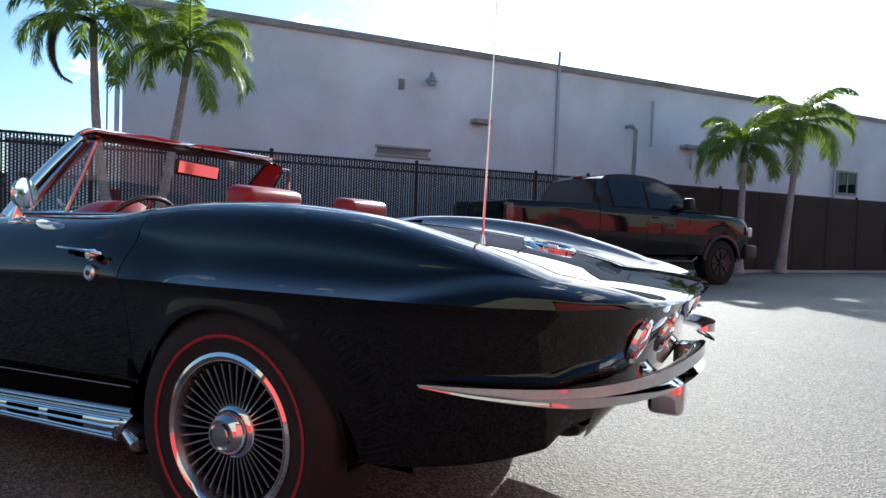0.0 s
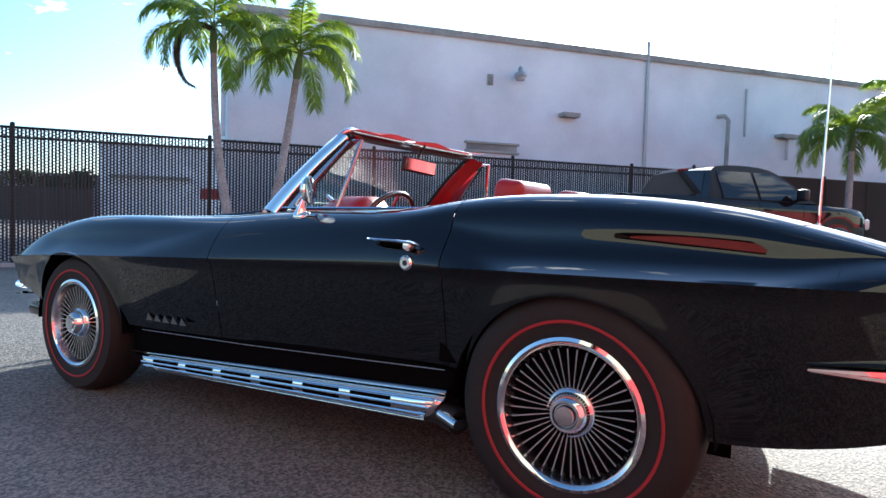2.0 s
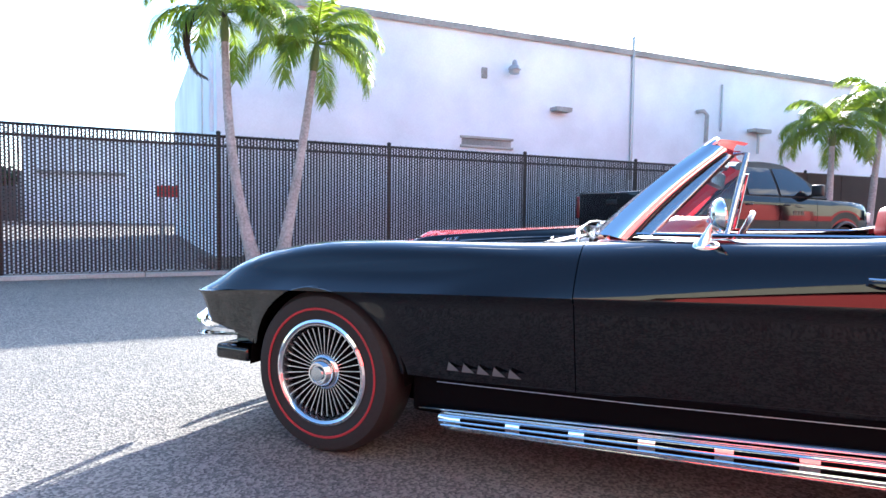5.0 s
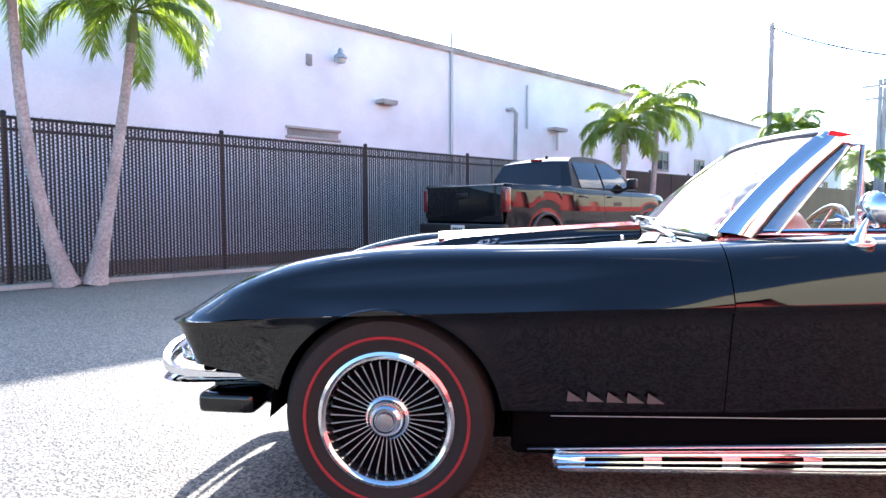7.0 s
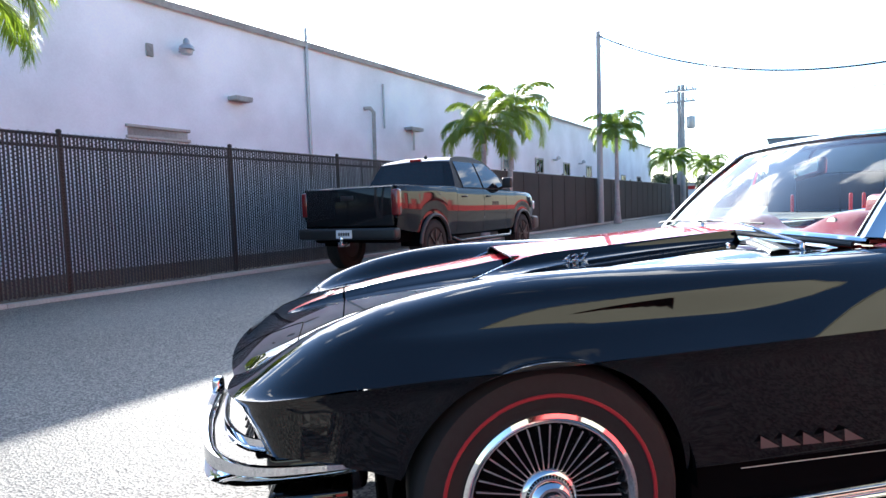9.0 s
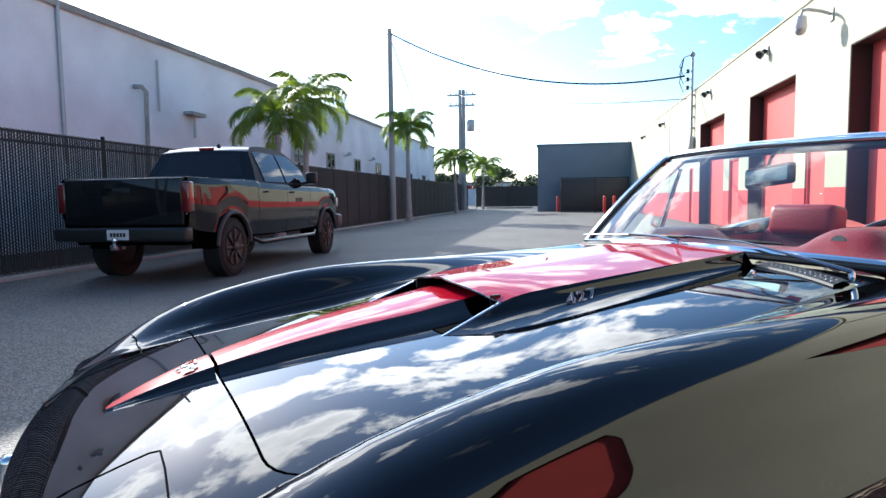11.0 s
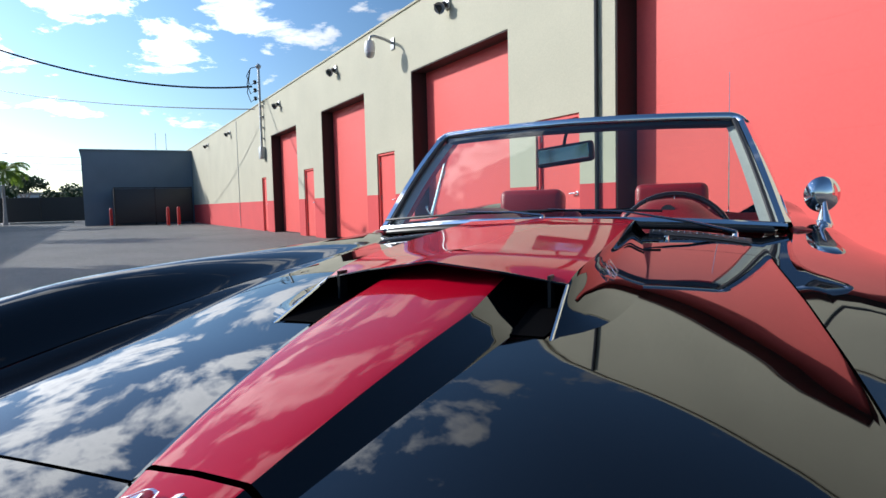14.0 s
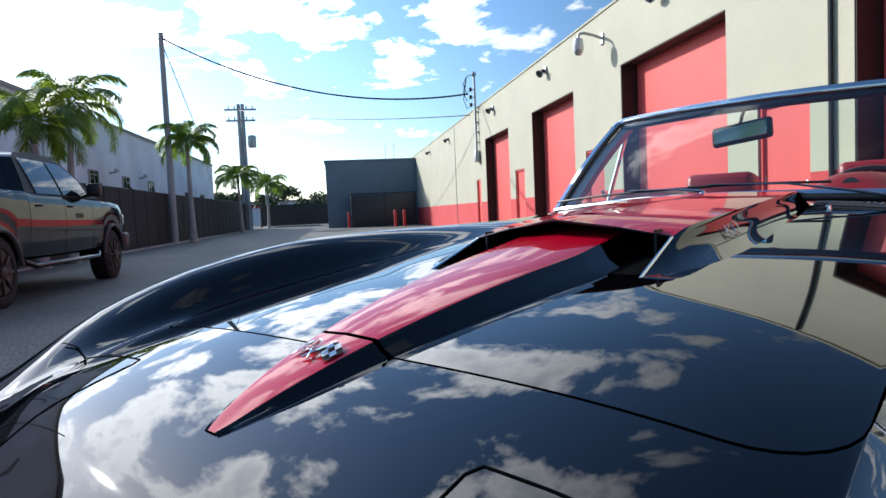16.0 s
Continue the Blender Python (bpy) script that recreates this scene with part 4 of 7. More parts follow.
def top_z(x, y):
    """Height of the body's upper skin."""
    y = abs(y)
    w, zc, zf, zh = interp(x, WIDTH), interp(x, CREASE), interp(x, CREST), interp(x, HOOD)
    yc = crest_y(x)
    if y >= yc:
        q = min(1.0, (y - yc) / max(0.02, w - yc))
        full = interp(x, [(-0.95, 1.0), (0.6, 1.0), (1.2, 0.8), (1.9, 0.6), (2.3, 0.7), (2.9, 0.7), (3.3, 0.5), (3.6, 0.45)])
        swell = smooth01((x - 1.8) / 0.55) * (1 - smooth01((x - 2.95) / 0.4)) + 0.75 * smooth01((x + 0.55) / 0.4) * (1 - smooth01((x - 0.45) / 0.5))
        return zc + (zf - zc) * ((1 - swell) * (1 - q**2.1) ** full + swell * interp(q, HAUNCH))
    ed = edge_at(x)
    crown = 0.022 + 0.01 * (1 - smooth01((x + 0.55) / 0.57)) + 0.008 * smooth01((x - 0.9) / 0.3)
    power = 3.4 - 1.2 * smooth01((x - 0.9) / 0.3)
    k = ed - 0.004
    if y <= k:
        return zh - crown * (y / ed) ** power
    t = (y - k) / (yc - k)
    e0 = zh - crown * (k / ed) ** power
    if zf <= e0:
        return e0 + (zf - e0) * smooth01(t)
    # a tight hollow at the seam, then a flank that turns over into the rounded crest
    t = 1.2 * t * t / (t + 0.2)
    return e0 + (zf - e0) * (1 - (1 - t) ** 1.6)


def front_x(y):
    y = abs(y)
    return -0.82 + 0.22 * y * y


def roll(tau, y):
    """Share of the full height at tau along the nose; the corners roll over more softly."""
    k = min(1, max(0, tau) / (0.3 + 0.45 * smooth01((abs(y) - 0.45) / 0.25)))
    return 1 - (1 - k) ** 2.4


def skin(x, y, back=0.0):
    return (x, y, top_z(x, y) - back)


def arc_front(q):
    """Plan of the nose corner, from the front edge (q=0) to the flank (q=1)."""
    x0, y0, x1, y1 = front_x(EDGE), EDGE, -0.56, 0.842
    a = q * math.pi / 2
    n = 2 / 2.8
    return x1 + (x0 - x1) * abs(math.cos(a)) ** n, y0 + (y1 - y0) * abs(math.sin(a)) ** n


SEAM, COWL, CUT = -0.472, 0.635, 1.003
CORNER = 0.085
STRAIGHT = (EDGE - CORNER) / EDGE
# shares of the half width across the hood, close together in its rounded corners
SHARES = [STRAIGHT * k / 11 for k in range(12)] + [STRAIGHT + (1 - STRAIGHT) * math.sin(math.pi / 2 * k / 7) for k in range(1, 8)]
SHARES = [-v for v in SHARES[:0:-1]] + SHARES


def seam_x(f):
    """The hood's front edge at the share f of its half width."""
    u = min(1.0, max(0.0, (abs(f) - STRAIGHT) / (1 - STRAIGHT)))
    return SEAM + CORNER * (1 - math.sqrt(max(0.0, 1 - u * u)))


def front_body():
    """Nose, both fenders and the cowl, as one shell with the opening for the hood."""
    inner = SHARES
    start = SEAM + CORNER
    qs = [math.sin(math.pi / 2 * k / 34) for k in range(1, 35)]
    taus = [0, 0.012, 0.03, 0.055, 0.09, 0.14, 0.2, 0.28, 0.37, 0.48, 0.6, 0.74, 0.88, 1.0]
    backs = [start + (COWL - start) * k / 30 for k in range(1, 31)] + [0.7, 0.78, 0.86, 0.93, 0.97, CUT]

    def nose_point(col, tau):
        side, q, y = col
        if side == 0:
            yf = yb = y * EDGE
            xf, xb = front_x(yf), seam_x(y)
        else:
            xb = start
            xf, yf = arc_front(q)
            yf, yb = yf * side, side * (EDGE + (interp(start, WIDTH) - EDGE) * q)
        x, yy = xf + (xb - xf) * tau, yf + (yb - yf) * tau
        zp = top_z(x, yy)
        zc = interp(x, CREASE)
        # rolls over to the sharp front edge
        b = roll(tau, yy)
        return (x, yy, zc + (zp - zc) * b)

    cols = [(-1, q, 0) for q in reversed(qs)] + [(0, 0, y) for y in inner] + [(1, q, 0) for q in qs]
    rows = [[nose_point(c, t) for c in cols] for t in taus]
    for x in backs:
        w = interp(x, WIDTH)
        ed = edge_at(x)
        out = [ed + (w - ed) * q for q in qs]
        ys = [-y for y in reversed(out)] + [f * ed for f in inner] + out
        rows.append([skin(x, y) for y in ys])
    nt = len(taus)
    n_in0, n_in1 = len(qs), len(qs) + len(inner) - 1
    hood_last = nt - 1 + 30

    def keep(i, j):
        return not (nt - 1 <= i < hood_last and n_in0 <= j < n_in1)

    bm = bmesh.new()
    vs = add_grid(bm, rows, keep)
    # turned-down lip round the hood opening
    loop = []
    for j in range(n_in0, n_in1 + 1):
        loop.append(vs[nt - 1][j])
    for i in range(nt, hood_last):
        loop.append(vs[i][n_in1])
    for j in range(n_in1, n_in0 - 1, -1):
        loop.append(vs[hood_last][j])
    for i in range(hood_last - 1, nt - 1, -1):
        loop.append(vs[i][n_in0])
    low = [bm.verts.new(v.co - Vector((0, 0, 0.03))) for v in loop]
    for a in range(len(loop)):
        b = (a + 1) % len(loop)
        bm.faces.new((loop[a], loop[b], low[b], low[a]))
    part("front_body", bm, BLACK, car, "glossy black nose and front fenders", sharp=50)


def side_skin(x, f, zb, side, arch):
    """Point on the flank below the crease; f runs from the crease (0) to the lower edge zb (1)."""
    w, zc = interp(x, WIDTH), interp(x, CREASE)
    z = zc + (zb - zc) * f
    d = max(0.0, zc - z)
    tuck = 0.012 * smooth01(d / 0.03) + 0.052 * (d / 0.27)
    y = w - tuck
    for hx in arch:
        r = math.hypot(x - hx, z - 0.312)
        y += 0.009 * math.exp(-(((r - 0.355) / 0.045) ** 2))
    return (x, side * min(y, w + 0.012), z)


def lower_edge(x, hubs):
    zb = interp(x, [(-0.6, 0.47), (-0.4, 0.42), (-0.34, 0.40), (0.3, 0.36), (0.5, 0.355), (1.2, 0.372), (2.0, 0.405), (2.15, 0.4), (2.85, 0.33), (3.1, 0.36), (3.3, 0.42), (3.45, 0.5), (3.56, 0.54)])
    for hx in hubs:
        d = abs(x - hx)
        if d < 0.355:
            zb = max(zb, 0.312 + math.sqrt(0.355**2 - d * d))
    return zb


FS = [0, 0.03, 0.08, 0.16, 0.27, 0.4, 0.55, 0.7, 0.84, 0.94, 1.0]


def flank(name, x0, x1, side, hubs, label="", lip=0.07, start=None):
    xs = set()
    n = max(4, int((x1 - x0) / 0.05))
    for k in range(n + 1):
        xs.add(round(x0 + (x1 - x0) * k / n, 4))
    for hx in hubs:
        xs = {x for x in xs if abs(x - hx) > 0.37}
        for k in range(33):
            x = hx - 0.3555 * math.cos(math.pi * k / 32)
            if x0 <= x <= x1:
                xs.add(round(x, 4))
    xs = sorted(xs)
    fs = FS
    rows = []
    for x in xs:
        zb = lower_edge(x, hubs)
        row = [side_skin(x, f, zb, side, hubs) for f in fs]
        e = row[-1]
        row += [(x, e[1] - side * 0.008, e[2] + 0.003), (x, e[1] - side * lip, e[2] + 0.004)]
        rows.append(row)
    return rows


def front_flanks():
    for side in (-1, 1):
        bm = bmesh.new()
        rows = flank("f", -0.56, CUT, side, (0.0,))
        # the corner under the nose, round to the front opening
        corner = []
        for k in range(1, 9):
            x, y = arc_front(1 - k / 8)
            zc = interp(x, CREASE)
            pts = []
            for i in range(len(rows[0])):
                f = FS[min(10, i)]
                z = zc + (0.47 - zc) * f
                inset = 0.008 * smooth01((zc - z) / 0.03) + 0.75 * (zc - z) * (0.2 + 0.8 * k / 8)
                pts.append((x + inset * (0.3 + 0.9 * k / 8), side * (y - inset * (1 - k / 8)), z))
            corner.append(pts)
        # the underside of the front edge, on to the middle
        for y in (0.46, 0.37, 0.28, 0.19, 0.1, 0.0):
            x = front_x(y)
            zc = interp(x, CREASE)
            pts = []
            for i in range(len(rows[0])):
                z = zc + (0.47 - zc) * FS[min(10, i)]
                pts.append((x + 1.2 * (0.008 * smooth01((zc - z) / 0.03) + 0.75 * (zc - z)), side * y, z))
            corner.append(pts)
        add_grid(bm, corner[::-1] + rows)
        bmesh.ops.remove_doubles(bm, verts=bm.verts, dist=0.0004)
        part("fender_side", bm, BLACK, car, sharp=50)


def hood():
    bm = bmesh.new()
    g, gf = 0.003, 0.0045
    rows = []
    for i in range(33):
        row = []
        for f in SHARES:
            x0 = seam_x(f) + gf
            x = x0 + (COWL - g - x0) * i / 32
            row.append(skin(x, f * (edge_at(x) - g)))
        rows.append(row)
    vs = add_grid(bm, rows)
    edge = vs[0] + [r[-1] for r in vs[1:]] + vs[-1][-2::-1] + [r[0] for r in vs[-2:0:-1]]
    low = [bm.verts.new(v.co - Vector((0, 0, 0.02))) for v in edge]
    for a in range(len(edge)):
        b = (a + 1) % len(edge)
        bm.faces.new((edge[a], edge[b], low[b], low[a]))
    bmesh.ops.remove_doubles(bm, verts=bm.verts, dist=0.0002)
    h = part("hood", bm, BLACK, car, "glossy black hood with a raised red scoop", sharp=50)
    part("gutter", box((SEAM - 0.01, -EDGE - 0.02, 0.6), (COWL + 0.01, EDGE + 0.02, 0.655)), DARK, h)
    return h


front_body()
front_flanks()
HOOD_OB = hood()


def doors():
    for side in (-1, 1):
        part("door", door_mesh(side), BLACK, car, "closed black car door", sharp=50)


def door_mesh(side):
    bm = bmesh.new()
    x0, x1 = CUT + 0.0035, 2.0745
    rows = flank("d", x0, x1, side, ())
    full = []
    for r in rows:
        x = r[0][0]
        w = interp(x, WIDTH)
        over = [(x, side * 0.6, top_z(x, 0.668) - 0.03), (x, side * 0.605, top_z(x, 0.668) - 0.006)]
        for k in range(19):
            y = 0.625 + (w - 0.625) * math.sin(math.pi / 2 * k / 18)
            z = top_z(x, max(0.668, y))
            over.append((x, side * y, z))
        full.append(over + r[1:])
    add_grid(bm, full)
    return bm


def lean(d):
    """How far the tail panel runs forward, d below the rear edge."""
    return 0.5 * min(d, 0.13) + 0.2 * max(0, d - 0.13) + 1.2 * max(0, d - 0.21)


def rear_body():
    """Rear quarters and deck, as one shell."""
    XR = 3.57
    inner = [0.6 * (k / 16 * 2 - 1) for k in range(17)]
    qs = [q for q, g in HAUNCH]
    xs = [2.078 + (3.30 - 2.078) * k / 30 for k in range(31)]

    def ys_at(x):
        w, c = interp(x, WIDTH), crest_y(x)
        outer = [0.62, 0.635] + [c + (w - c) * q for q in qs]
        return [-y for y in reversed(outer)] + inner + outer

    rows = [[skin(x, y) for y in ys_at(x)] for x in xs]
    # tail: every column runs on to the rear edge
    tails = [0.08, 0.18, 0.3, 0.42, 0.54, 0.66, 0.78, 0.9, 1.0]
    last = rows[-1]
    for t in tails:
        row = []
        for (x, y, z), j in zip(last, range(len(last))):
            s = abs(y) / 0.838
            xe = XR - 0.06 * s**2 - 0.12 * s**5
            ye = y * (0.94 - 0.06 * s)
            run = math.sin(t * math.pi / 2) ** 0.9 * (1 - s**4) + t * s**4
            xx, yy = x + (xe - x) * run, y + (ye - y) * (0.45 * t + 0.55 * t**1.8)
            zc = 0.735
            zz = zc + (top_z(x, y) - zc) * (1 - t**1.15)
            row.append((xx, yy, zz))
        rows.append(row)
    n_in0, n_in1 = len(qs) + 2, len(qs) + len(inner) + 1

    def keep(i, j):
        return not (xs[min(i, 30)] < 2.27 and n_in0 <= j < n_in1)

    bm = bmesh.new()
    add_grid(bm, rows, keep)
    b = part("rear_body", bm, BLACK, car, "glossy black rear fenders and deck", sharp=50)
    # flanks and tail panel
    rim = [r for r in rows[-1]]
    for side in (-1, 1):
        bm = bmesh.new()
        g = flank("r", 2.078, 3.30, side, (2.489,))
        ends = []
        j = 0 if side < 0 else -1
        for r in rows[31:]:
            x, y, z = r[j]
            fade = 0.25 * smooth01((x - 3.3) / 0.1)
            zb = lower_edge(x, ())
            col = []
            for i in range(len(g[0])):
                f = FS[min(10, i)]
                d = (z - zb) * f
                col.append((x - lean(d) * fade, y - side * (0.012 * smooth01(d / 0.03) + 0.052 * (d / 0.27)), z - d))
            ends.append(col)
        add_grid(bm, g + ends)
        part("quarter_side", bm, BLACK, car, sharp=50)
    bm = bmesh.new()
    tail = []
    yl = abs(rim[0][1])
    for x, y, z in rim:
        e = (abs(y) / yl) ** 3
        sg = 1 if y > 0 else -1
        col = []
        for d in (0, 0.012, 0.03, 0.055, 0.09, 0.13, 0.17, 0.205, 0.235, 0.27, 0.3):
            flat = 0.014 * smooth01(d / 0.02) + lean(d)
            wrap = 0.25 * lean(d)
            tuck = 0.012 * smooth01(d / 0.03) + 0.052 * (d / 0.27)
            col.append((x - flat * (1 - e) - wrap * e, y - sg * tuck * e - y * 0.1 * d * (1 - e), z - d))
        tail.append(col)
    add_grid(bm, tail)
    part("tail_panel", bm, BLACK, car, sharp=50)


doors()
rear_body()


def fin_mesh():
    r0, r1 = 0.07, 0.178
    vs = ((r0, -0.074, -0.0013), (r0, -0.074, 0.0013), (r1, -0.083, 0.0022), (r1, -0.083, -0.0022), (r0, -0.045, -0.0018), (r0, -0.045, 0.0018), (r1, -0.045, 0.003), (r1, -0.045, -0.003))
    return mesh_from("fin", vs, ((0, 1, 2, 3), (0, 4, 5, 1), (3, 2, 6, 7), (0, 3, 7, 4), (1, 5, 6, 2)), ALUMINIUM, False)


FIN = fin_mesh()


def wheel_at(x, y, side, turn, hub, tread):
    w = part("wheel", lathe([(0.19, -0.1), (0.205, -0.1), (0.21, -0.085), (0.205, -0.07), (0.185, -0.05), (0.185, 0.08), (0.2, 0.1), (0.19, 0.1), (0.175, 0.08), (0.175, -0.05)], 48, closed=True), ALUMINIUM, car, "finned cast-aluminium wheel with a red-line tyre")
    w.matrix_basis = pose(x, y, hub) @ (Matrix.Identity(4) if side < 0 else Matrix.Rotation(math.pi, 4, "Z"))
    tyre = lathe([(0.2, -0.085), (0.22, -0.098), (0.27, -0.105), (0.305, -0.1), (tread - 0.013, -0.085), (tread - 0.001, -0.06), (tread, 0), (tread - 0.001, 0.06), (tread - 0.013, 0.085), (0.3, 0.1), (0.22, 0.098), (0.2, 0.085)], 64, closed=True)
    part("tyre", tyre, RUBBER, w, "black tyre with a thin red line")
    part("red_line", lathe([(0.25, -0.1045), (0.252, -0.107), (0.258, -0.1075), (0.26, -0.1055)], 64, closed=True), REDLINE, w)
    part("trim_ring", lathe([(0.186, -0.085), (0.192, -0.1), (0.202, -0.106), (0.212, -0.102), (0.214, -0.094)], 64, closed=True), CHROME, w, "chrome rim ring")
    part("dish", lathe([(0.186, -0.06), (0.16, -0.045), (0.09, -0.04), (0.05, -0.06)], 48), DARK, w)
    for k in range(40):
        part("fin", FIN, ALUMINIUM, w).matrix_basis = Matrix.Rotation(2 * math.pi * (k + turn) / 40, 4, "Y")
    part("hub_cone", lathe([(0.072, -0.045), (0.074, -0.07), (0.066, -0.082), (0.06, -0.085), (0.056, -0.105), (0.042, -0.118), (0.036, -0.118), (0.033, -0.112), (0.02, -0.112), (0.016, -0.12), (0.004, -0.122)], 40), CHROME, w, "bright stepped hub cap")
    part("hub_badge", lathe([(0.028, -0.1195), (0.026, -0.123), (0.006, -0.124)], 24), STEEL, w)
    return w


for hx, tn, hz, tr in ((0.0, 0.2, 0.323, 0.33), (2.492, 0.6, 0.342, 0.343)):
    for s in (-1, 1):
        wheel_at(hx, s * 0.735, s, tn, hz, tr)


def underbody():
    # floor and wheel wells carry their shade in the near-black colour
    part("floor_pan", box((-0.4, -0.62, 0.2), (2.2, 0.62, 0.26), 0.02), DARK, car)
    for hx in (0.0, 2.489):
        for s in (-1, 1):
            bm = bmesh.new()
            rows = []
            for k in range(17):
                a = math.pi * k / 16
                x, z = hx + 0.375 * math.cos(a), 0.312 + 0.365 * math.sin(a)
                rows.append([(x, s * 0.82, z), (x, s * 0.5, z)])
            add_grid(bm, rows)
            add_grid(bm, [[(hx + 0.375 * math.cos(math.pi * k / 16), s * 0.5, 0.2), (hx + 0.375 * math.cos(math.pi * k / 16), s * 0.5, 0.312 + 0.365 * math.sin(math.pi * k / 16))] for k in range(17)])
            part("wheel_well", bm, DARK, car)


underbody()

LINER = material("pale_liner", (0.5, 0.5, 0.48), 0.4, grain=0.05, scale=60)
MIRROR_BACK = material("sky_tinted_metal", (0.5, 0.74, 0.8), 0.06, 0.9)
DARK_CHROME = material("dark_bright_metal", (0.28, 0.31, 0.36), 0.12, 0.9)
FLARE = material("grey_trim_and_gill_glint", (0.05, 0.05, 0.052), 0.5)


# ---- hood scoop and stripe ----
HC = 0.003


def stripe_y(x):
    return interp(x, [(-0.7, -0.03), (-0.47, -0.022), (0.1, 0.002), (0.3, 0.003)])


def stripe_h(x):
    return interp(x, [(-0.667, 0.002), (-0.655, 0.004), (-0.59, 0.013), (-0.5, 0.02), (-0.3, 0.031), (0.05, 0.044), (0.3, 0.05)])


def stinger(x0, x1):
    """The raised ridge along the hood: red top, black flanks."""
    n = 26
    tops, left, right = [], [], []
    for k in range(n + 1):
        x = x0 + (x1 - x0) * k / n
        u = min(1, max(0, (x + 0.667) / 0.61))
        b = 0.008 + 0.148 * u**0.68
        t = 0.003 + 0.102 * u**0.62
        h = stripe_h(x)
        c = stripe_y(x)
        zl = top_z(x, b)
        z0 = top_z(x, 0) + h
        ze = z0 - 0.012 * u
        tops.append([(x, c + f * t, z0 - (0.007 * u * abs(f) if abs(f) < 0.95 else 0.009 * u)) for f in (-1, -0.92, -0.5, 0, 0.5, 0.92, 1)])
        ze = z0 - 0.009 * u
        for s, rows in ((-1, left), (1, right)):
            rows.append([(x, c + s * t, ze), (x, c + s * (t + 0.006), ze - 0.004), (x, c + s * (t + (b - t) * 0.55), zl + (ze - zl) * 0.42), (x, c + s * b, zl + 0.003), (x, c + s * (b + 0.006), zl - 0.003)])
    return tops, left, right


def scoop():
    for x0, x1 in ((-0.664, SEAM - 0.004), (SEAM + 0.003, 0.3)):
        tops, left, right = stinger(x0, x1)
        bm = bmesh.new()
        add_grid(bm, tops)
        part("stripe_top", bm, RED, HOOD_OB, "bright red raised hood stripe", sharp=60)
        for rows in (left, right):
            bm = bmesh.new()
            add_grid(bm, rows)
            part("stripe_side", bm, BLACK, HOOD_OB, sharp=60)
    def P(*a, **k):
        o = part(*a, **k)
        o.location.y = HC
        return o

    rear_x = 0.86
    n = 26

    def edge_y(x):
        return interp(x, [(0.09, 0.214), (0.3, 0.226), (0.86, 0.228)])

    def edge_z(x):
        return interp(x, [(0.09, 0.836), (0.13, 0.848), (0.19, 0.857), (0.29, 0.866), (0.48, 0.881), (0.69, 0.897), (0.86, 0.908)])

    def mid_z(x):
        return interp(x, [(0.058, 0.872), (0.2, 0.88), (0.4, 0.888), (0.628, 0.901), (0.86, 0.915)])

    def base_y(x):
        return interp(x, [(-0.055, 0.222), (0.0, 0.28), (0.07, 0.31), (0.2, 0.332), (0.38, 0.324), (0.6, 0.288), (0.86, 0.25)])

    def flare(f, u):
        """How far the scoop's flank has spread at the share f of its height, u from the mouth back."""
        soft = smooth01(u / 0.06)
        return f * (1 - soft) + (0.04 * smooth01(f / 0.08) + 0.2 * f + 0.76 * f**5) * soft

    def side_at(u, f, s):
        """A point of the flank: u from the mouth to the rear, f from the top edge to the hood."""
        xa, xb = 0.09 + (rear_x - 0.09) * u, -0.055 + (rear_x + 0.055) * u
        y0, y1 = edge_y(xa), base_y(xb)
        z0, z1 = edge_z(xa), top_z(xb, y1) - 0.002
        return (xa + (xb - xa) * f, s * (y0 + (y1 - y0) * flare(f, u)), z0 + (z1 - z0) * f)

    rows = []
    for k in range(n + 1):
        u = k / n
        row = []
        for j in range(-8, 9):
            f = j / 8
            xf = 0.058 + 0.032 * abs(f)
            x = xf + (rear_x - xf) * u
            z = mid_z(x) + (edge_z(x) - mid_z(x)) * abs(f) ** 1.25
            row.append((x, edge_y(x) * f, z))
        rows.append(row)
    bm = bmesh.new()
    add_grid(bm, rows)
    under = [[Vector(p) + Vector((0.003, 0, -0.005)) for p in rows[0]], [Vector(p) + Vector((0.15, 0, 0.008)) for p in rows[0]]]
    P("scoop_top", bm, RED, HOOD_OB, "bright red hood scoop", sharp=60)
    bm = bmesh.new()
    add_grid(bm, under)
    P("mouth_roof", bm, DARK, HOOD_OB)
    for s in (-1, 1):
        rows = []
        for k in range(n + 1):
            u = k / n
            row = [side_at(u, math.sin(math.pi / 2 * i / 18), s) for i in range(19)]
            rows.append(row)
        bm = bmesh.new()
        add_grid(bm, rows)
        P("scoop_side", bm, BLACK, HOOD_OB, sharp=60)
        P("lip_trim", tube(rows[0], 0.0028, 6), CHROME, HOOD_OB)
        bm = bmesh.new()
        inset = [[(x, s * (abs(y) - 0.004), z - 0.001) for x, y, z in rows[k]] for k in (0, 1, 2, 3, 4)]
        add_grid(bm, inset)
        P("mouth_wall", bm, DARK, HOOD_OB)
    P("lip_trim", tube([(0.0895, -0.214, 0.8365), (0.074, -0.12, 0.8545), (0.057, 0, 0.8715), (0.074, 0.12, 0.8545), (0.0895, 0.214, 0.8365)], 0.0025, 6), BLACK, HOOD_OB)
    bm = bmesh.new()
    add_grid(bm, [[(0.19, -0.35, 0.77), (0.19, -0.22, 0.77), (0.19, 0, 0.77), (0.19, 0.22, 0.77), (0.19, 0.35, 0.77)], [(0.19, -0.27, 0.8), (0.19, -0.215, 0.85), (0.19, 0, 0.882), (0.19, 0.215, 0.85), (0.19, 0.27, 0.8)]])
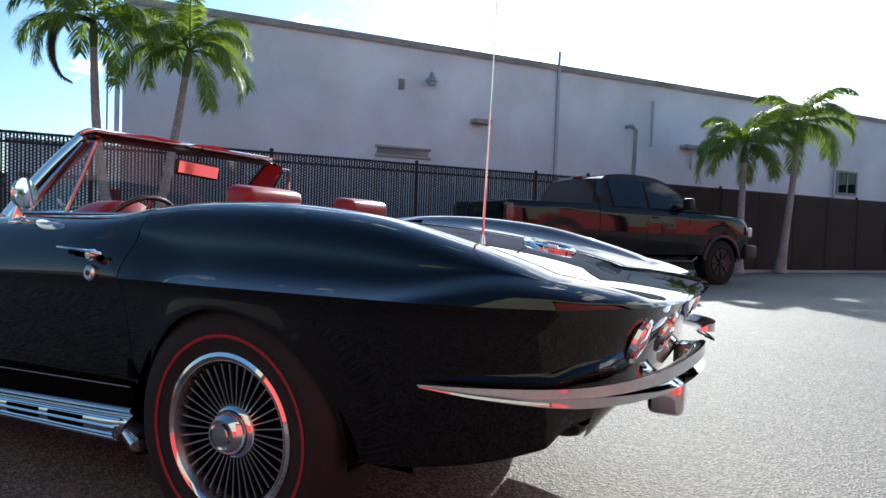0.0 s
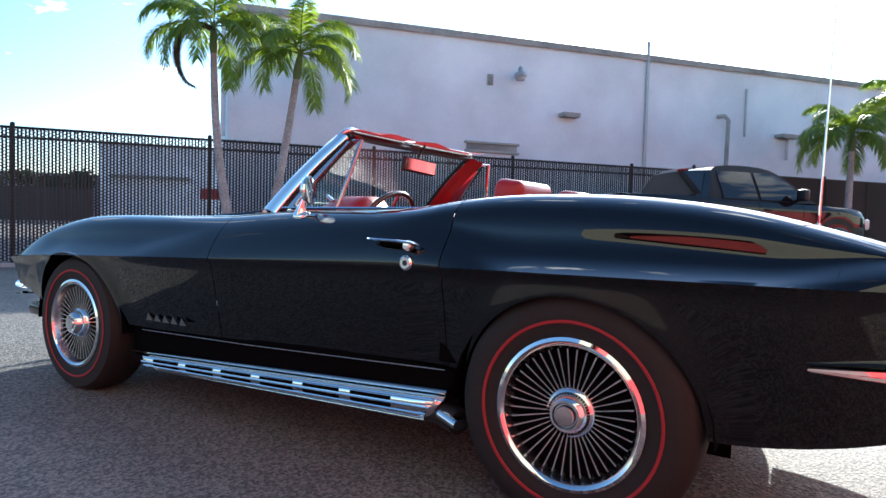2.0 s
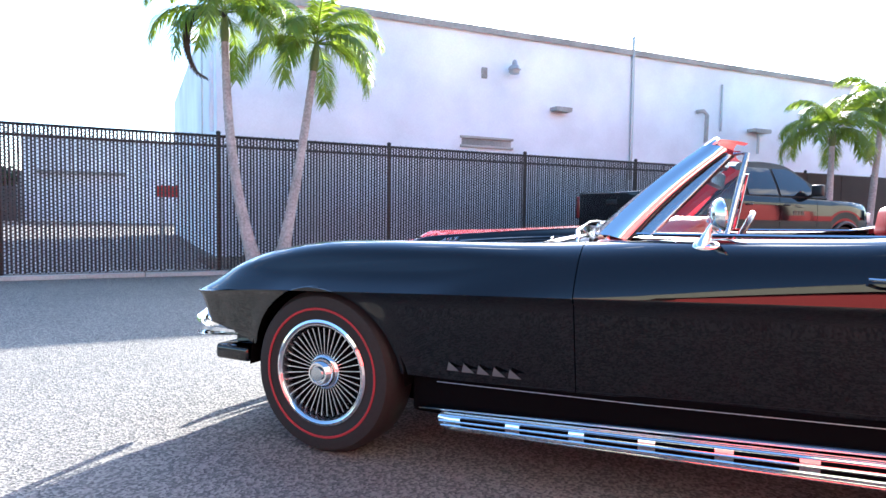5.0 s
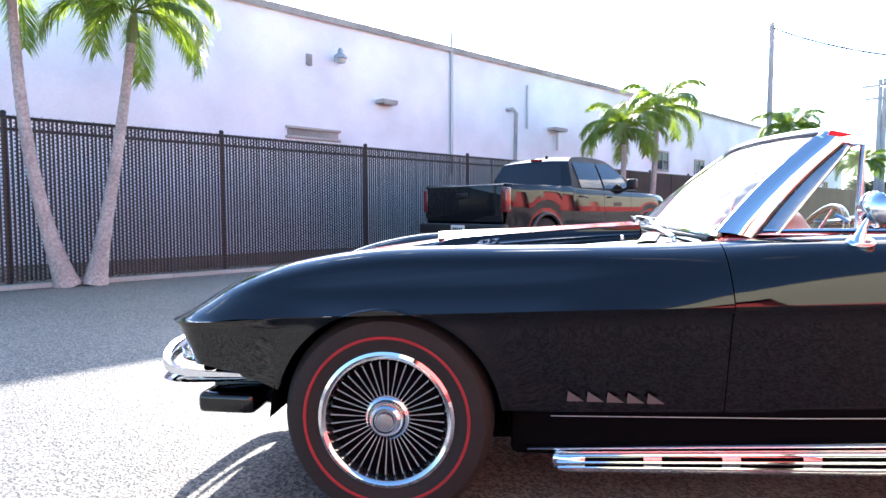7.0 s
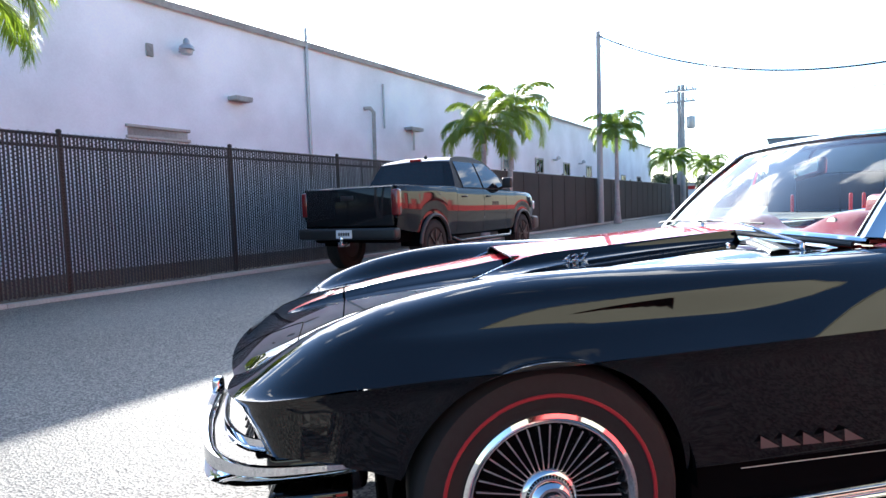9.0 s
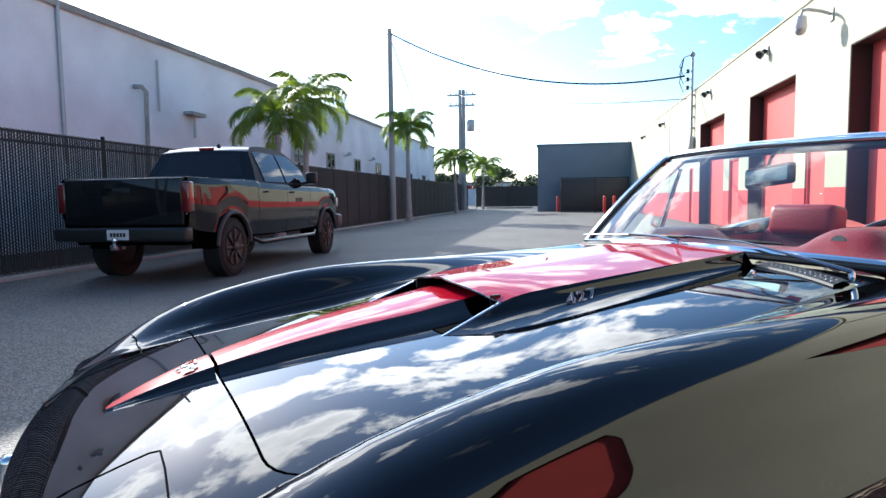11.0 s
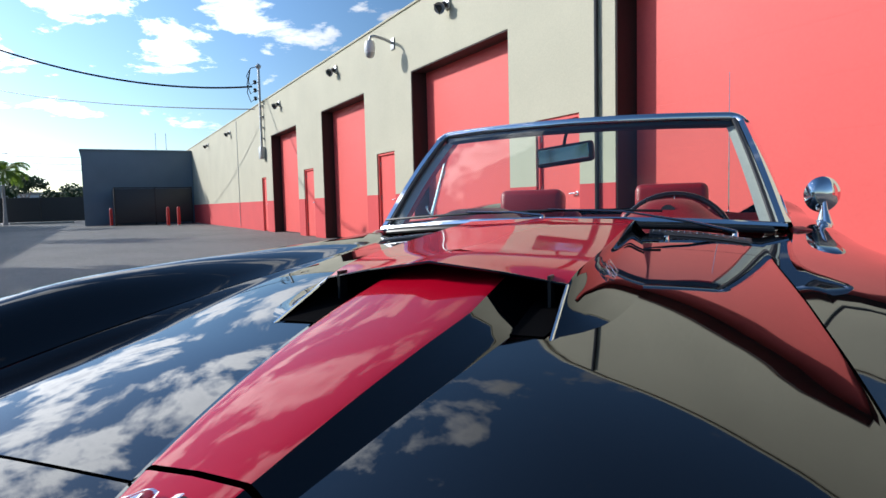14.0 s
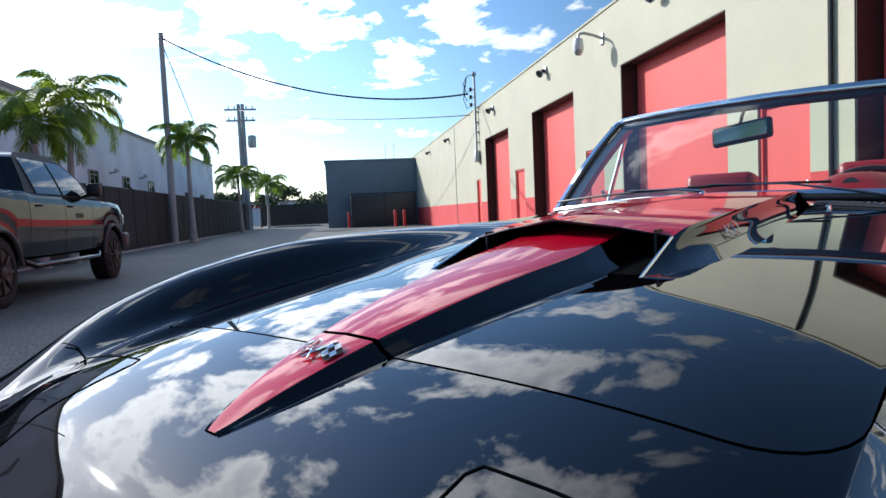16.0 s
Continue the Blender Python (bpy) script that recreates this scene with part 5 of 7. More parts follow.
    add_grid(bm, [[(-0.048, -0.212, top_z(-0.048, 0.2) + 0.002), (-0.048, 0.212, top_z(-0.048, 0.2) + 0.002)], [(0.19, -0.245, top_z(0.19, 0.2) + 0.003), (0.19, 0.245, top_z(0.19, 0.2) + 0.003)]])
    P("mouth_lining", bm, DARK, HOOD_OB, "dark inside of the scoop")
    for s in (-1, 1):
        P("mouth_brace", box((0.083, min(s * 0.185, s * 0.19), 0.785), (0.108, max(s * 0.185, s * 0.19), 0.85)), BLACK_METAL, HOOD_OB)
    bm = bmesh.new()
    add_grid(bm, [[(rear_x, y, z) for y, z in ((-0.258, 0.868), (-0.228, 0.908), (0, 0.915), (0.228, 0.908), (0.258, 0.868))], [(rear_x + 0.012, y, 0.86) for y in (-0.255, -0.228, 0, 0.228, 0.255)]])
    P("scoop_back", bm, BLACK, HOOD_OB, smooth=False)
    # engine size lettering on the scoop's flanks
    for s in (-1, 1):
        cu = bpy.data.curves.new("lettering", "FONT")
        cu.body, cu.size, cu.extrude, cu.fill_mode, cu.bevel_depth = "427", 0.036, 0.0002, "NONE", 0.0005
        cu.shear, cu.space_character = 0.25, 1.15
        tmp = new("lettering_tmp", cu)
        me = bpy.data.meshes.new_from_object(tmp.evaluated_get(bpy.context.evaluated_depsgraph_get()))
        bpy.data.objects.remove(tmp)
        me.materials.clear()
        me.materials.append(CHROME)
        t = part("lettering", me, CHROME, HOOD_OB, "silver outlined number 427")
        def at(u, f):
            return Vector(side_at(u, f, s)) + Vector((0, HC, 0))

        a, b_, c = (at(0.285, 0.72), at(0.43, 0.68), at(0.285, 0.2)) if s < 0 else (at(0.43, 0.68), at(0.285, 0.72), at(0.43, 0.2))
        ax = (b_ - a).normalized()
        up = c - a
        up = (up - ax * up.dot(ax)).normalized()
        nrm = ax.cross(up)
        m = Matrix((ax * 1.45, up, nrm)).transposed().to_4x4()
        m.translation = a + nrm * 0.0025
        t.matrix_basis = m


scoop()


def emblem():
    """Crossed flags on the stripe."""
    def at(x, y, up):
        x += 0.027
        return Vector((x, stripe_y(x) + y, top_z(x, 0) + stripe_h(x) - 0.05 * abs(y) + up))

    e = part("hood_emblem", tube([at(-0.568, 0.006, 0.004), at(-0.55, -0.006, 0.006), at(-0.531, -0.016, 0.005)], 0.0014, 8), CHROME, car, "chrome crossed-flags hood emblem")
    part("flag_pole", tube([at(-0.568, -0.006, 0.004), at(-0.55, 0.006, 0.006), at(-0.531, 0.016, 0.005)], 0.0014, 8), CHROME, e)

    def plate(s, u0, u1, v0, v1, lo, hi):
        """A patch of a waving flag: u outwards from the poles, v from the foot of the flag to its top."""
        bm = bmesh.new()
        rows = []
        for i in range(5):
            u = u0 + (u1 - u0) * i / 4
            row = []
            for j in range(3):
                v = v0 + (v1 - v0) * j / 2
                row.append(at(-0.556 + 0.026 * v - 0.006 * u + 0.003 * math.sin(4.5 * u), s * (0.003 + 0.006 * v + 0.031 * u), hi + 0.0015 * math.sin(5 * u)))
            rows.append(row)
        add_grid(bm, rows)
        bmesh.ops.solidify(bm, geom=bm.faces[:], thickness=hi - lo)
        return bm

    part("flag_plate", plate(-1, 0, 1, 0, 1, 0.002, 0.0045), BLACK_PLASTIC, e)
    part("flag_plate", plate(1, 0, 1, 0, 1, 0.002, 0.0055), CHROME, e)
    part("flag_field", plate(1, 0.1, 0.9, 0.14, 0.86, 0.005, 0.0068), LENS_RED, e, "red field of the flag")
    part("flag_mark", plate(1, 0.35, 0.65, 0.35, 0.65, 0.0062, 0.008), CHROME, e)
    for i in range(4):
        for j in range(3):
            if (i + j) % 2 == 0:
                part("flag_square", plate(-1, i / 4, (i + 1) / 4, j / 3, (j + 1) / 3, 0.004, 0.0065), CHROME, e)

emblem()


def seams():
    """Panel gaps of the headlight doors and the doors' front edge."""
    for s in (-1, 1):
        path = [(-0.80, 0.33), (-0.7, 0.33), (-0.605, 0.328), (-0.59, 0.336), (-0.588, 0.4), (-0.59, 0.5), (-0.595, 0.6), (-0.612, 0.64)]
        pts = []
        for i in range(len(path) - 1):
            for k in range(6):
                x = path[i][0] + (path[i + 1][0] - path[i][0]) * k / 6
                y = path[i][1] + (path[i + 1][1] - path[i][1]) * k / 6
                b = roll((x - front_x(y)) / (SEAM - front_x(y)), y)
                zc = interp(x, CREASE)
                pts.append((x, s * y, zc + (top_z(x, y) - zc) * b + 0.0005))
        part("headlight_seam", tube(pts, 0.0016, 6, flat=0.5), DARK, car)
    part("door_gap_backing", box((0.98, -0.78, 0.4), (1.03, -0.62, 0.66)), DARK, car)
    part("door_gap_backing", box((0.98, 0.62, 0.4), (1.03, 0.78, 0.66)), DARK, car)
    for s in (-1, 1):
        y0, y1 = sorted((s * 0.668, s * 0.79))
        part("door_gap_backing", box((2.05, y0, 0.42), (2.11, y1, 0.8)), DARK, car)
        y0, y1 = sorted((s * 0.64, s * 0.72))
        part("door_gap_backing", box((2.05, y0, 0.42), (2.11, y1, 0.885)), DARK, car)


seams()


# ---- windshield ----
def ws(v, w):
    """A point of the windshield: v across (-1 to 1), w from its foot to its top, with rounded upper corners."""
    drop = max(0.0, (abs(v) - 0.93) / 0.07)
    w = w * (1 - 0.085 * (1 - math.sqrt(max(0.0, 1 - drop * drop))))
    base = Vector((1.035 - 0.115 * (1 - abs(v) ** 2.2), 0.012 + 0.605 * v, 0.876 + 0.025 * (1 - v * v)))
    top = Vector((1.4 - 0.065 * (1 - abs(v) ** 2.2), 0.022 + 0.517 * v, 1.214 + 0.01 * (1 - v * v)))
    bulge = Vector((-0.012, 0, 0.01)) * math.sin(math.pi * w)
    return base.lerp(top, w) + bulge


TOP_EDGE = [-1 + 0.07 * (1 - math.cos(math.pi / 2 * k / 8)) for k in range(8)] + [-0.93 + 1.86 * k / 30 for k in range(31)] + [1 - 0.07 * (1 - math.cos(math.pi / 2 * k / 8)) for k in range(7, -1, -1)]


def windshield():
    W = part("windshield_frame", tube([ws(v, 1.0) + Vector((0, 0, 0.004)) for v in TOP_EDGE], 0.016, 10, flat=0.8), CHROME, car, "chrome windshield frame")
    bm = bmesh.new()
    add_grid(bm, [[ws(v, 0.02 + 0.97 * w / 8) for v in TOP_EDGE] for w in range(9)])
    g = part("glass", bm, GLASS, W, "clear windshield glass")
    g.visible_shadow = False
    part("header_liner", tube([ws(v * 0.97, 0.985) + Vector((0.012, 0, -0.016)) for v in TOP_EDGE], 0.013, 8), BLACK_PLASTIC, W)
    part("base_trim", tube([ws(v / 20, 0.0) + Vector((0, 0, 0.004)) for v in range(-20, 21)], 0.011, 8), CHROME, W)
    part("base_gasket", tube([ws(v / 20, 0.0) + Vector((-0.011, 0, -0.009)) for v in range(-19, 20)], 0.008, 8), BLACK_PLASTIC, W)
    for s in (-1, 1):
        rows = []
        for k in range(13):
            p = ws(s, k / 12)
            w = 0.088 - 0.022 * k / 12
            rows.append([p + Vector(q) for q in ((-0.016, -s * 0.016, 0.008), (-0.008, -s * 0.002, 0.016), (w * 0.35, s * 0.016, 0.014), (w - 0.006, s * 0.026, 0.002), (w, s * 0.022, -0.008), (w - 0.012, s * 0.004, -0.016), (0.0, -s * 0.02, -0.012), (-0.016, -s * 0.016, 0.008))])
        bm = bmesh.new()
        add_grid(bm, rows)
        part("pillar", bm, CHROME, W, "bright chrome windshield pillar", sharp=45)
        part("pillar_gasket", tube([ws(s * 0.955, 0.02 + 0.95 * k / 12) + Vector((-0.004, 0, 0.002)) for k in range(13)], 0.007, 8), BLACK_PLASTIC, W)
        front, inner = [], []
        for k in range(13):
            p, q = ws(s * 0.97, k / 12), ws(s * 0.91, k / 12)
            front.append([p + Vector((0.012, 0, -0.008)), q + Vector((0.026, 0, -0.014))])
            inner.append([q + Vector((0.026, 0, -0.014)), q + Vector((0.06, s * 0.008, -0.03)), p + Vector((0.085, s * 0.01, -0.03))])
        bm = bmesh.new()
        add_grid(bm, front)
        part("pillar_liner", bm, LINER, W, "pale grey inner pillar trim")
        bm = bmesh.new()
        add_grid(bm, inner)
        part("pillar_cover", bm, VINYL, W, "red vinyl inner pillar cover")
        # vent window
        foot, head = ws(s, 0.04), ws(s, 0.955)
        a, b = foot + Vector((0.165, s * 0.012, 0.006)), Vector((1.442, foot.y + s * 0.006, 0.897))
        d, c = head + Vector((0.1, s * 0.01, -0.008)), head + Vector((0.142, s * 0.008, -0.006))
        bright = STEEL if s < 0 else CHROME
        v = part("vent_window", tube([d, c, b], 0.009, 8), bright, car, "small quarter vent window in a bright frame")
        part("frame_bar", tube([b, a], 0.008, 8), bright, v)
        rows = []
        for k in range(9):
            p, q = ws(s, 0.03 + 0.93 * k / 8), a.lerp(d, k / 8)
            w = 0.094 - 0.022 * k / 8
            rows.append([p + Vector((w, s * 0.0, -0.012)), p + Vector((w + 0.004, s * 0.008, -0.002)), q + Vector((-0.012, s * 0.018, 0)), q + Vector((-0.004, s * 0.018, -0.004)), q + Vector((0.002, s * 0.004, -0.006)), q + Vector((-0.004, -s * 0.008, -0.006))])
        bm = bmesh.new()
        add_grid(bm, rows)
        part("front_bar", bm, bright, v, sharp=45)
        part("pillar_seal", tube([ws(s, 0.02 + 0.95 * k / 8) + Vector((0.091 - 0.022 * k / 8, s * 0.019, -0.007)) for k in range(9)], 0.005, 8), BLACK_PLASTIC, v)
        part("glass_seal", tube([a + Vector((0.004, 0, 0.004)), d + Vector((0.006, 0, 0))], 0.005, 6), BLACK_PLASTIC, v)
        bm = bmesh.new()
        bm.faces.new([bm.verts.new(p) for p in (a, b, c, d)])
        p = part("pane", bm, GLASS, v)
        p.visible_shadow = False
        part("latch", tube([b + Vector((-0.02, 0, 0.03)), b + Vector((-0.06, -s * 0.01, 0.05))], 0.007, 6), CHROME, v)
        # sun visor
        rows = []
        for i in range(9):
            f = i / 8
            row = []
            for j in range(7):
                t = j / 6
                base = ws(s * (0.06 + 0.86 * f), 0.985)
                wob = 0.008 * math.sin(6 * f + s) + 0.003 * math.sin(13 * f)
                row.append(base + Vector((0.012 + 0.1 * t, 0, 0.016 - 0.012 * t * t + wob * t)))
            rows.append(row)
        bm = bmesh.new()
        add_grid(bm, rows)
        bmesh.ops.solidify(bm, geom=bm.faces[:], thickness=0.014)
        part("sun_visor", bm, VISOR, car, "soft red vinyl sun visor")
    # interior mirror
    m = part("rear_view_mirror", box((-0.014, -0.108, -0.036), (0.014, 0.108, 0.036), 0.013, 3), BLACK_PLASTIC, car, "oblong interior mirror on a thin stem")
    m.matrix_basis = pose(1.37, 0.065, 1.122, -5, 5, -13)
    # the reflected sky's blue is put into the back plate's colour
    part("back_plate", box((-0.0165, -0.095, -0.025), (-0.013, 0.095, 0.025), 0.0015, 1), MIRROR_BACK, m)
    part("mirror_glass", box((0.0145, -0.097, -0.027), (0.0165, 0.097, 0.027), 0.0008, 1), CHROME, m)
    part("stem", tube([(-0.01, 0.0, 0.02), (0.0, -0.005, 0.06), (0.03, -0.005, 0.1)], 0.006, 8), BLACK_PLASTIC, m)
    # wipers
    for pts, arm in (([ws(v, 0.0) + Vector((-0.022, 0, 0.032)) for v in (0.95, 0.75, 0.55, 0.35, 0.15, -0.02)], [ws(0.42, 0) + Vector((-0.028, 0, 0.038)), (0.9, 0.12, 0.932), (0.895, 0.03, 0.922)]),
                     ([ws(v, 0.0) + Vector((-0.024, 0, 0.034)) for v in (0.1, -0.1, -0.3, -0.5)], [ws(0.0, 0) + Vector((-0.03, 0, 0.038)), (0.9, -0.19, 0.93), (0.895, -0.36, 0.9), (0.925, -0.468, 0.872)])):
        w = part("wiper", tube(pts, 0.004, 6), BLACK_PLASTIC, car, "wiper with a bright arm lying at the glass")
        part("arm", tube(arm, [0.003 + 0.009 * (k / (len(arm) - 1)) ** 1.5 for k in range(len(arm))], 8, flat=0.5), DARK_CHROME, w)
        part("pivot", lathe([(0.009, -0.03), (0.008, -0.003), (0.005, 0.002), (0.001, 0.003)], 14, "z", arm[-1]), CHROME, w)


windshield()


def cowl():
    """Dark perforated strips in the cowl, curved along the windshield's foot."""
    def mid(y):
        return 0.917 - 0.36 * y * y

    for s in (-1, 1):
        ys = [s * (0.262 + 0.238 * k / 12) for k in range(13)]
        bm = bmesh.new()
        add_grid(bm, [[(mid(y) - 0.034, y, top_z(mid(y) - 0.034, y) + 0.001), (mid(y) - 0.03, y, top_z(mid(y) - 0.03, y) + 0.006), (mid(y), y, top_z(mid(y), y) + 0.009), (mid(y) + 0.03, y, top_z(mid(y) + 0.03, y) + 0.006), (mid(y) + 0.034, y, top_z(mid(y) + 0.034, y) + 0.001)] for y in ys])
        c = part("cowl_vent", bm, BLACK_PLASTIC, car, "black perforated cowl vent")
        for row in (-0.02, 0.0):
            for k in range(15):
                y = s * (0.273 + k * 0.0152)
                x = mid(y) + row
                part("perforation", lathe([(0.0026, 0.0), (0.0018, 0.0012), (0.0004, 0.0016)], 8, "z", (x, y, top_z(x, y) + 0.0085)), STEEL, c)
    for s in (-1, 1):
        part("washer_nozzle", lathe([(0.008, 0.85), (0.007, 0.868), (0.003, 0.871)], 12, "z", (0.78, s * 0.31, 0)), CHROME, car)


cowl()


# ---- cockpit ----
def cockpit():
    part("cockpit_floor", box((1.0, -0.66, 0.24), (2.3, 0.66, 0.28)), CARPET, car)
    part("firewall", box((1.0, -0.64, 0.26), (1.03, 0.64, 0.83)), CARPET, car)
    part("bulkhead", box((2.25, -0.64, 0.26), (2.28, 0.64, 0.885)), CARPET, car)
    part("rear_shelf", box((2.1, -0.6, 0.62), (2.26, 0.6, 0.8), 0.02), CARPET, car)
    for s in (-1, 1):
        y0, y1 = sorted((s * 0.605, s * 0.66))
        p = part("door_trim", box((1.03, y0, 0.3), (2.25, y1, 0.875), 0.015), VINYL, car, "red vinyl door panel")
        part("door_sill_trim", tube([(1.16, s * 0.612, 0.897), (1.6, s * 0.612, 0.9), (2.04, s * 0.612, 0.906)], 0.006, 6), CHROME, p)
    # dash with two padded humps
    rows = []
    ys = [-0.6 + 1.2 * k / 48 for k in range(49)]
    for i in range(13):
        t = i / 12
        row = []
        for y in ys:
            hump = 0.075 * (math.exp(-(((y + 0.29) / 0.125) ** 4)) * (1 - abs((y + 0.29) / 0.32) ** 2 if abs(y + 0.29) < 0.32 else 0) + math.exp(-(((y - 0.37) / 0.14) ** 4)) * 0.75)
            x = 1.06 + 0.33 * min(1, t / 0.7)
            up = smooth01((x - 1.06) / 0.2)
            z = 0.884 + hump * up
            if t > 0.7:
                z -= 0.34 * (t - 0.7) / 0.3
                x += 0.05 * math.sin(math.pi * (t - 0.7) / 0.3)
            row.append((x, y + 0.0, z))
        rows.append(row)
    bm = bmesh.new()
    add_grid(bm, rows)
    d = part("dashboard", bm, VINYL, car, "red padded dashboard with twin humps", sharp=60)
    for y in (-0.36, -0.21):
        part("gauge", lathe([(0.055, 0.0), (0.055, 0.012), (0.045, 0.014), (0.002, 0.014)], 24, "x", (1.425, y, 0.82)), BLACK_PLASTIC, d)
    # steering wheel
    w = part("steering_wheel", lathe([(0.19 + 0.011 * math.cos(a * math.pi / 5), 0.011 * math.sin(a * math.pi / 5)) for a in range(10)], 40, "x", closed=True), material("dark_wood_rim", (0.05, 0.025, 0.015), 0.25, grain=0.3, scale=30, coat=0.6), car, "dark thin-rimmed steering wheel")
    w.matrix_basis = pose(1.44, -0.29, 0.8, 0, 24, 0)
    for a in (90, 210, 330):
        c, s_ = math.cos(radians(a)), math.sin(radians(a))
        part("spoke", tube([(-0.03, 0.03 * c, 0.03 * s_), (-0.01, 0.1 * c, 0.1 * s_), (0, 0.186 * c, 0.186 * s_)], (0.01, 0.009, 0.007), 8, flat=0.4), STEEL, w)
    part("hub", lathe([(0.035, -0.06), (0.045, -0.04), (0.04, -0.01), (0.01, 0.0)], 20, "x"), BLACK_PLASTIC, w)
    part("column", tube([(-0.05, 0, 0), (-0.3, 0, 0)], 0.022, 10), BLACK_PLASTIC, w)
    # seats
    for y in (-0.25, 0.37):
        seat = part("seat", box((1.62, y - 0.22, 0.3), (2.1, y + 0.22, 0.47), 0.05, 4), VINYL, car, "red vinyl bucket seat with a head restraint")
        b = box((-0.055, -0.225, 0), (0.055, 0.225, 0.5), 0.045, 4)
        bmesh.ops.transform(b, matrix=pose(2.03, y, 0.42, 0, 12, 0), verts=b.verts)
        part("backrest", b, VINYL, seat)
        for k in range(5):
            rb = tube([(1.975 + 0.213 * z, y - 0.14 + 0.07 * k, 0.42 + z) for z in (0.06, 0.2, 0.4)], 0.008, 6)
            part("pleat", rb, VINYL, seat)
        h = box((-0.06, -0.15, 0), (0.06, 0.15, 0.14), 0.032, 4)
        bmesh.ops.transform(h, matrix=pose(2.06, y, 0.88 if y < 0 else 0.87, 0, 8, 0), verts=h.verts)
        part("head_restraint", h, VINYL, seat, "red padded head restraint")
        for o in (-0.06, 0.06):
            part("stem", tube([(2.07, y + o, 0.8), (2.08, y + o, 0.9)], 0.007, 8), CHROME, seat)
    part("console", box((1.45, -0.03, 0.28), (2.1, 0.13, 0.55), 0.03, 3), VINYL, car)
    sh = part("shift_lever", tube([(1.66, 0.05, 0.54), (1.68, 0.05, 0.64), (1.7, 0.05, 0.7)], 0.008, 8), CHROME, car)
    part("knob", lathe([(0.004, -0.02), (0.02, -0.01), (0.022, 0.005), (0.012, 0.02), (0.002, 0.023)], 16, "z", (1.7, 0.05, 0.71)), BLACK_PLASTIC, sh)


cockpit()


# ---- bright work ----
def blade(path, heights, depth, nose=0.8):
    """A bumper blade: a rounded bright bar that follows a path in plan, with heights along it."""
    bm = bmesh.new()
    rows = []
    pts = [Vector(p) for p in path]
    for i, p in enumerate(pts):
        d = (pts[min(i + 1, len(pts) - 1)] - pts[max(i - 1, 0)])
        d.z = 0
        d.normalize()
        out = Vector((d.y, -d.x, 0))
        h = heights[i]
        row = []
        for k in range(13):
            a = math.pi * (k / 12 - 0.5)
            row.append(p + out * (max(0.0, math.cos(a)) ** nose * depth * min(1, h / 0.02)) + Vector((0, 0, math.sin(a) * h)))
        row.append(p + Vector((0, 0, 0.0)))
        rows.append(row)
    add_grid(bm, rows)
    return bm


def curve_pts(ctrl, n):
    cols = list(zip(*ctrl))
    ts = [i for i in range(len(ctrl))]
    return [tuple(interp(len(ts) * 0 + (len(ctrl) - 1) * k / n, list(zip(ts, c))) for c in cols) for k in range(n + 1)]


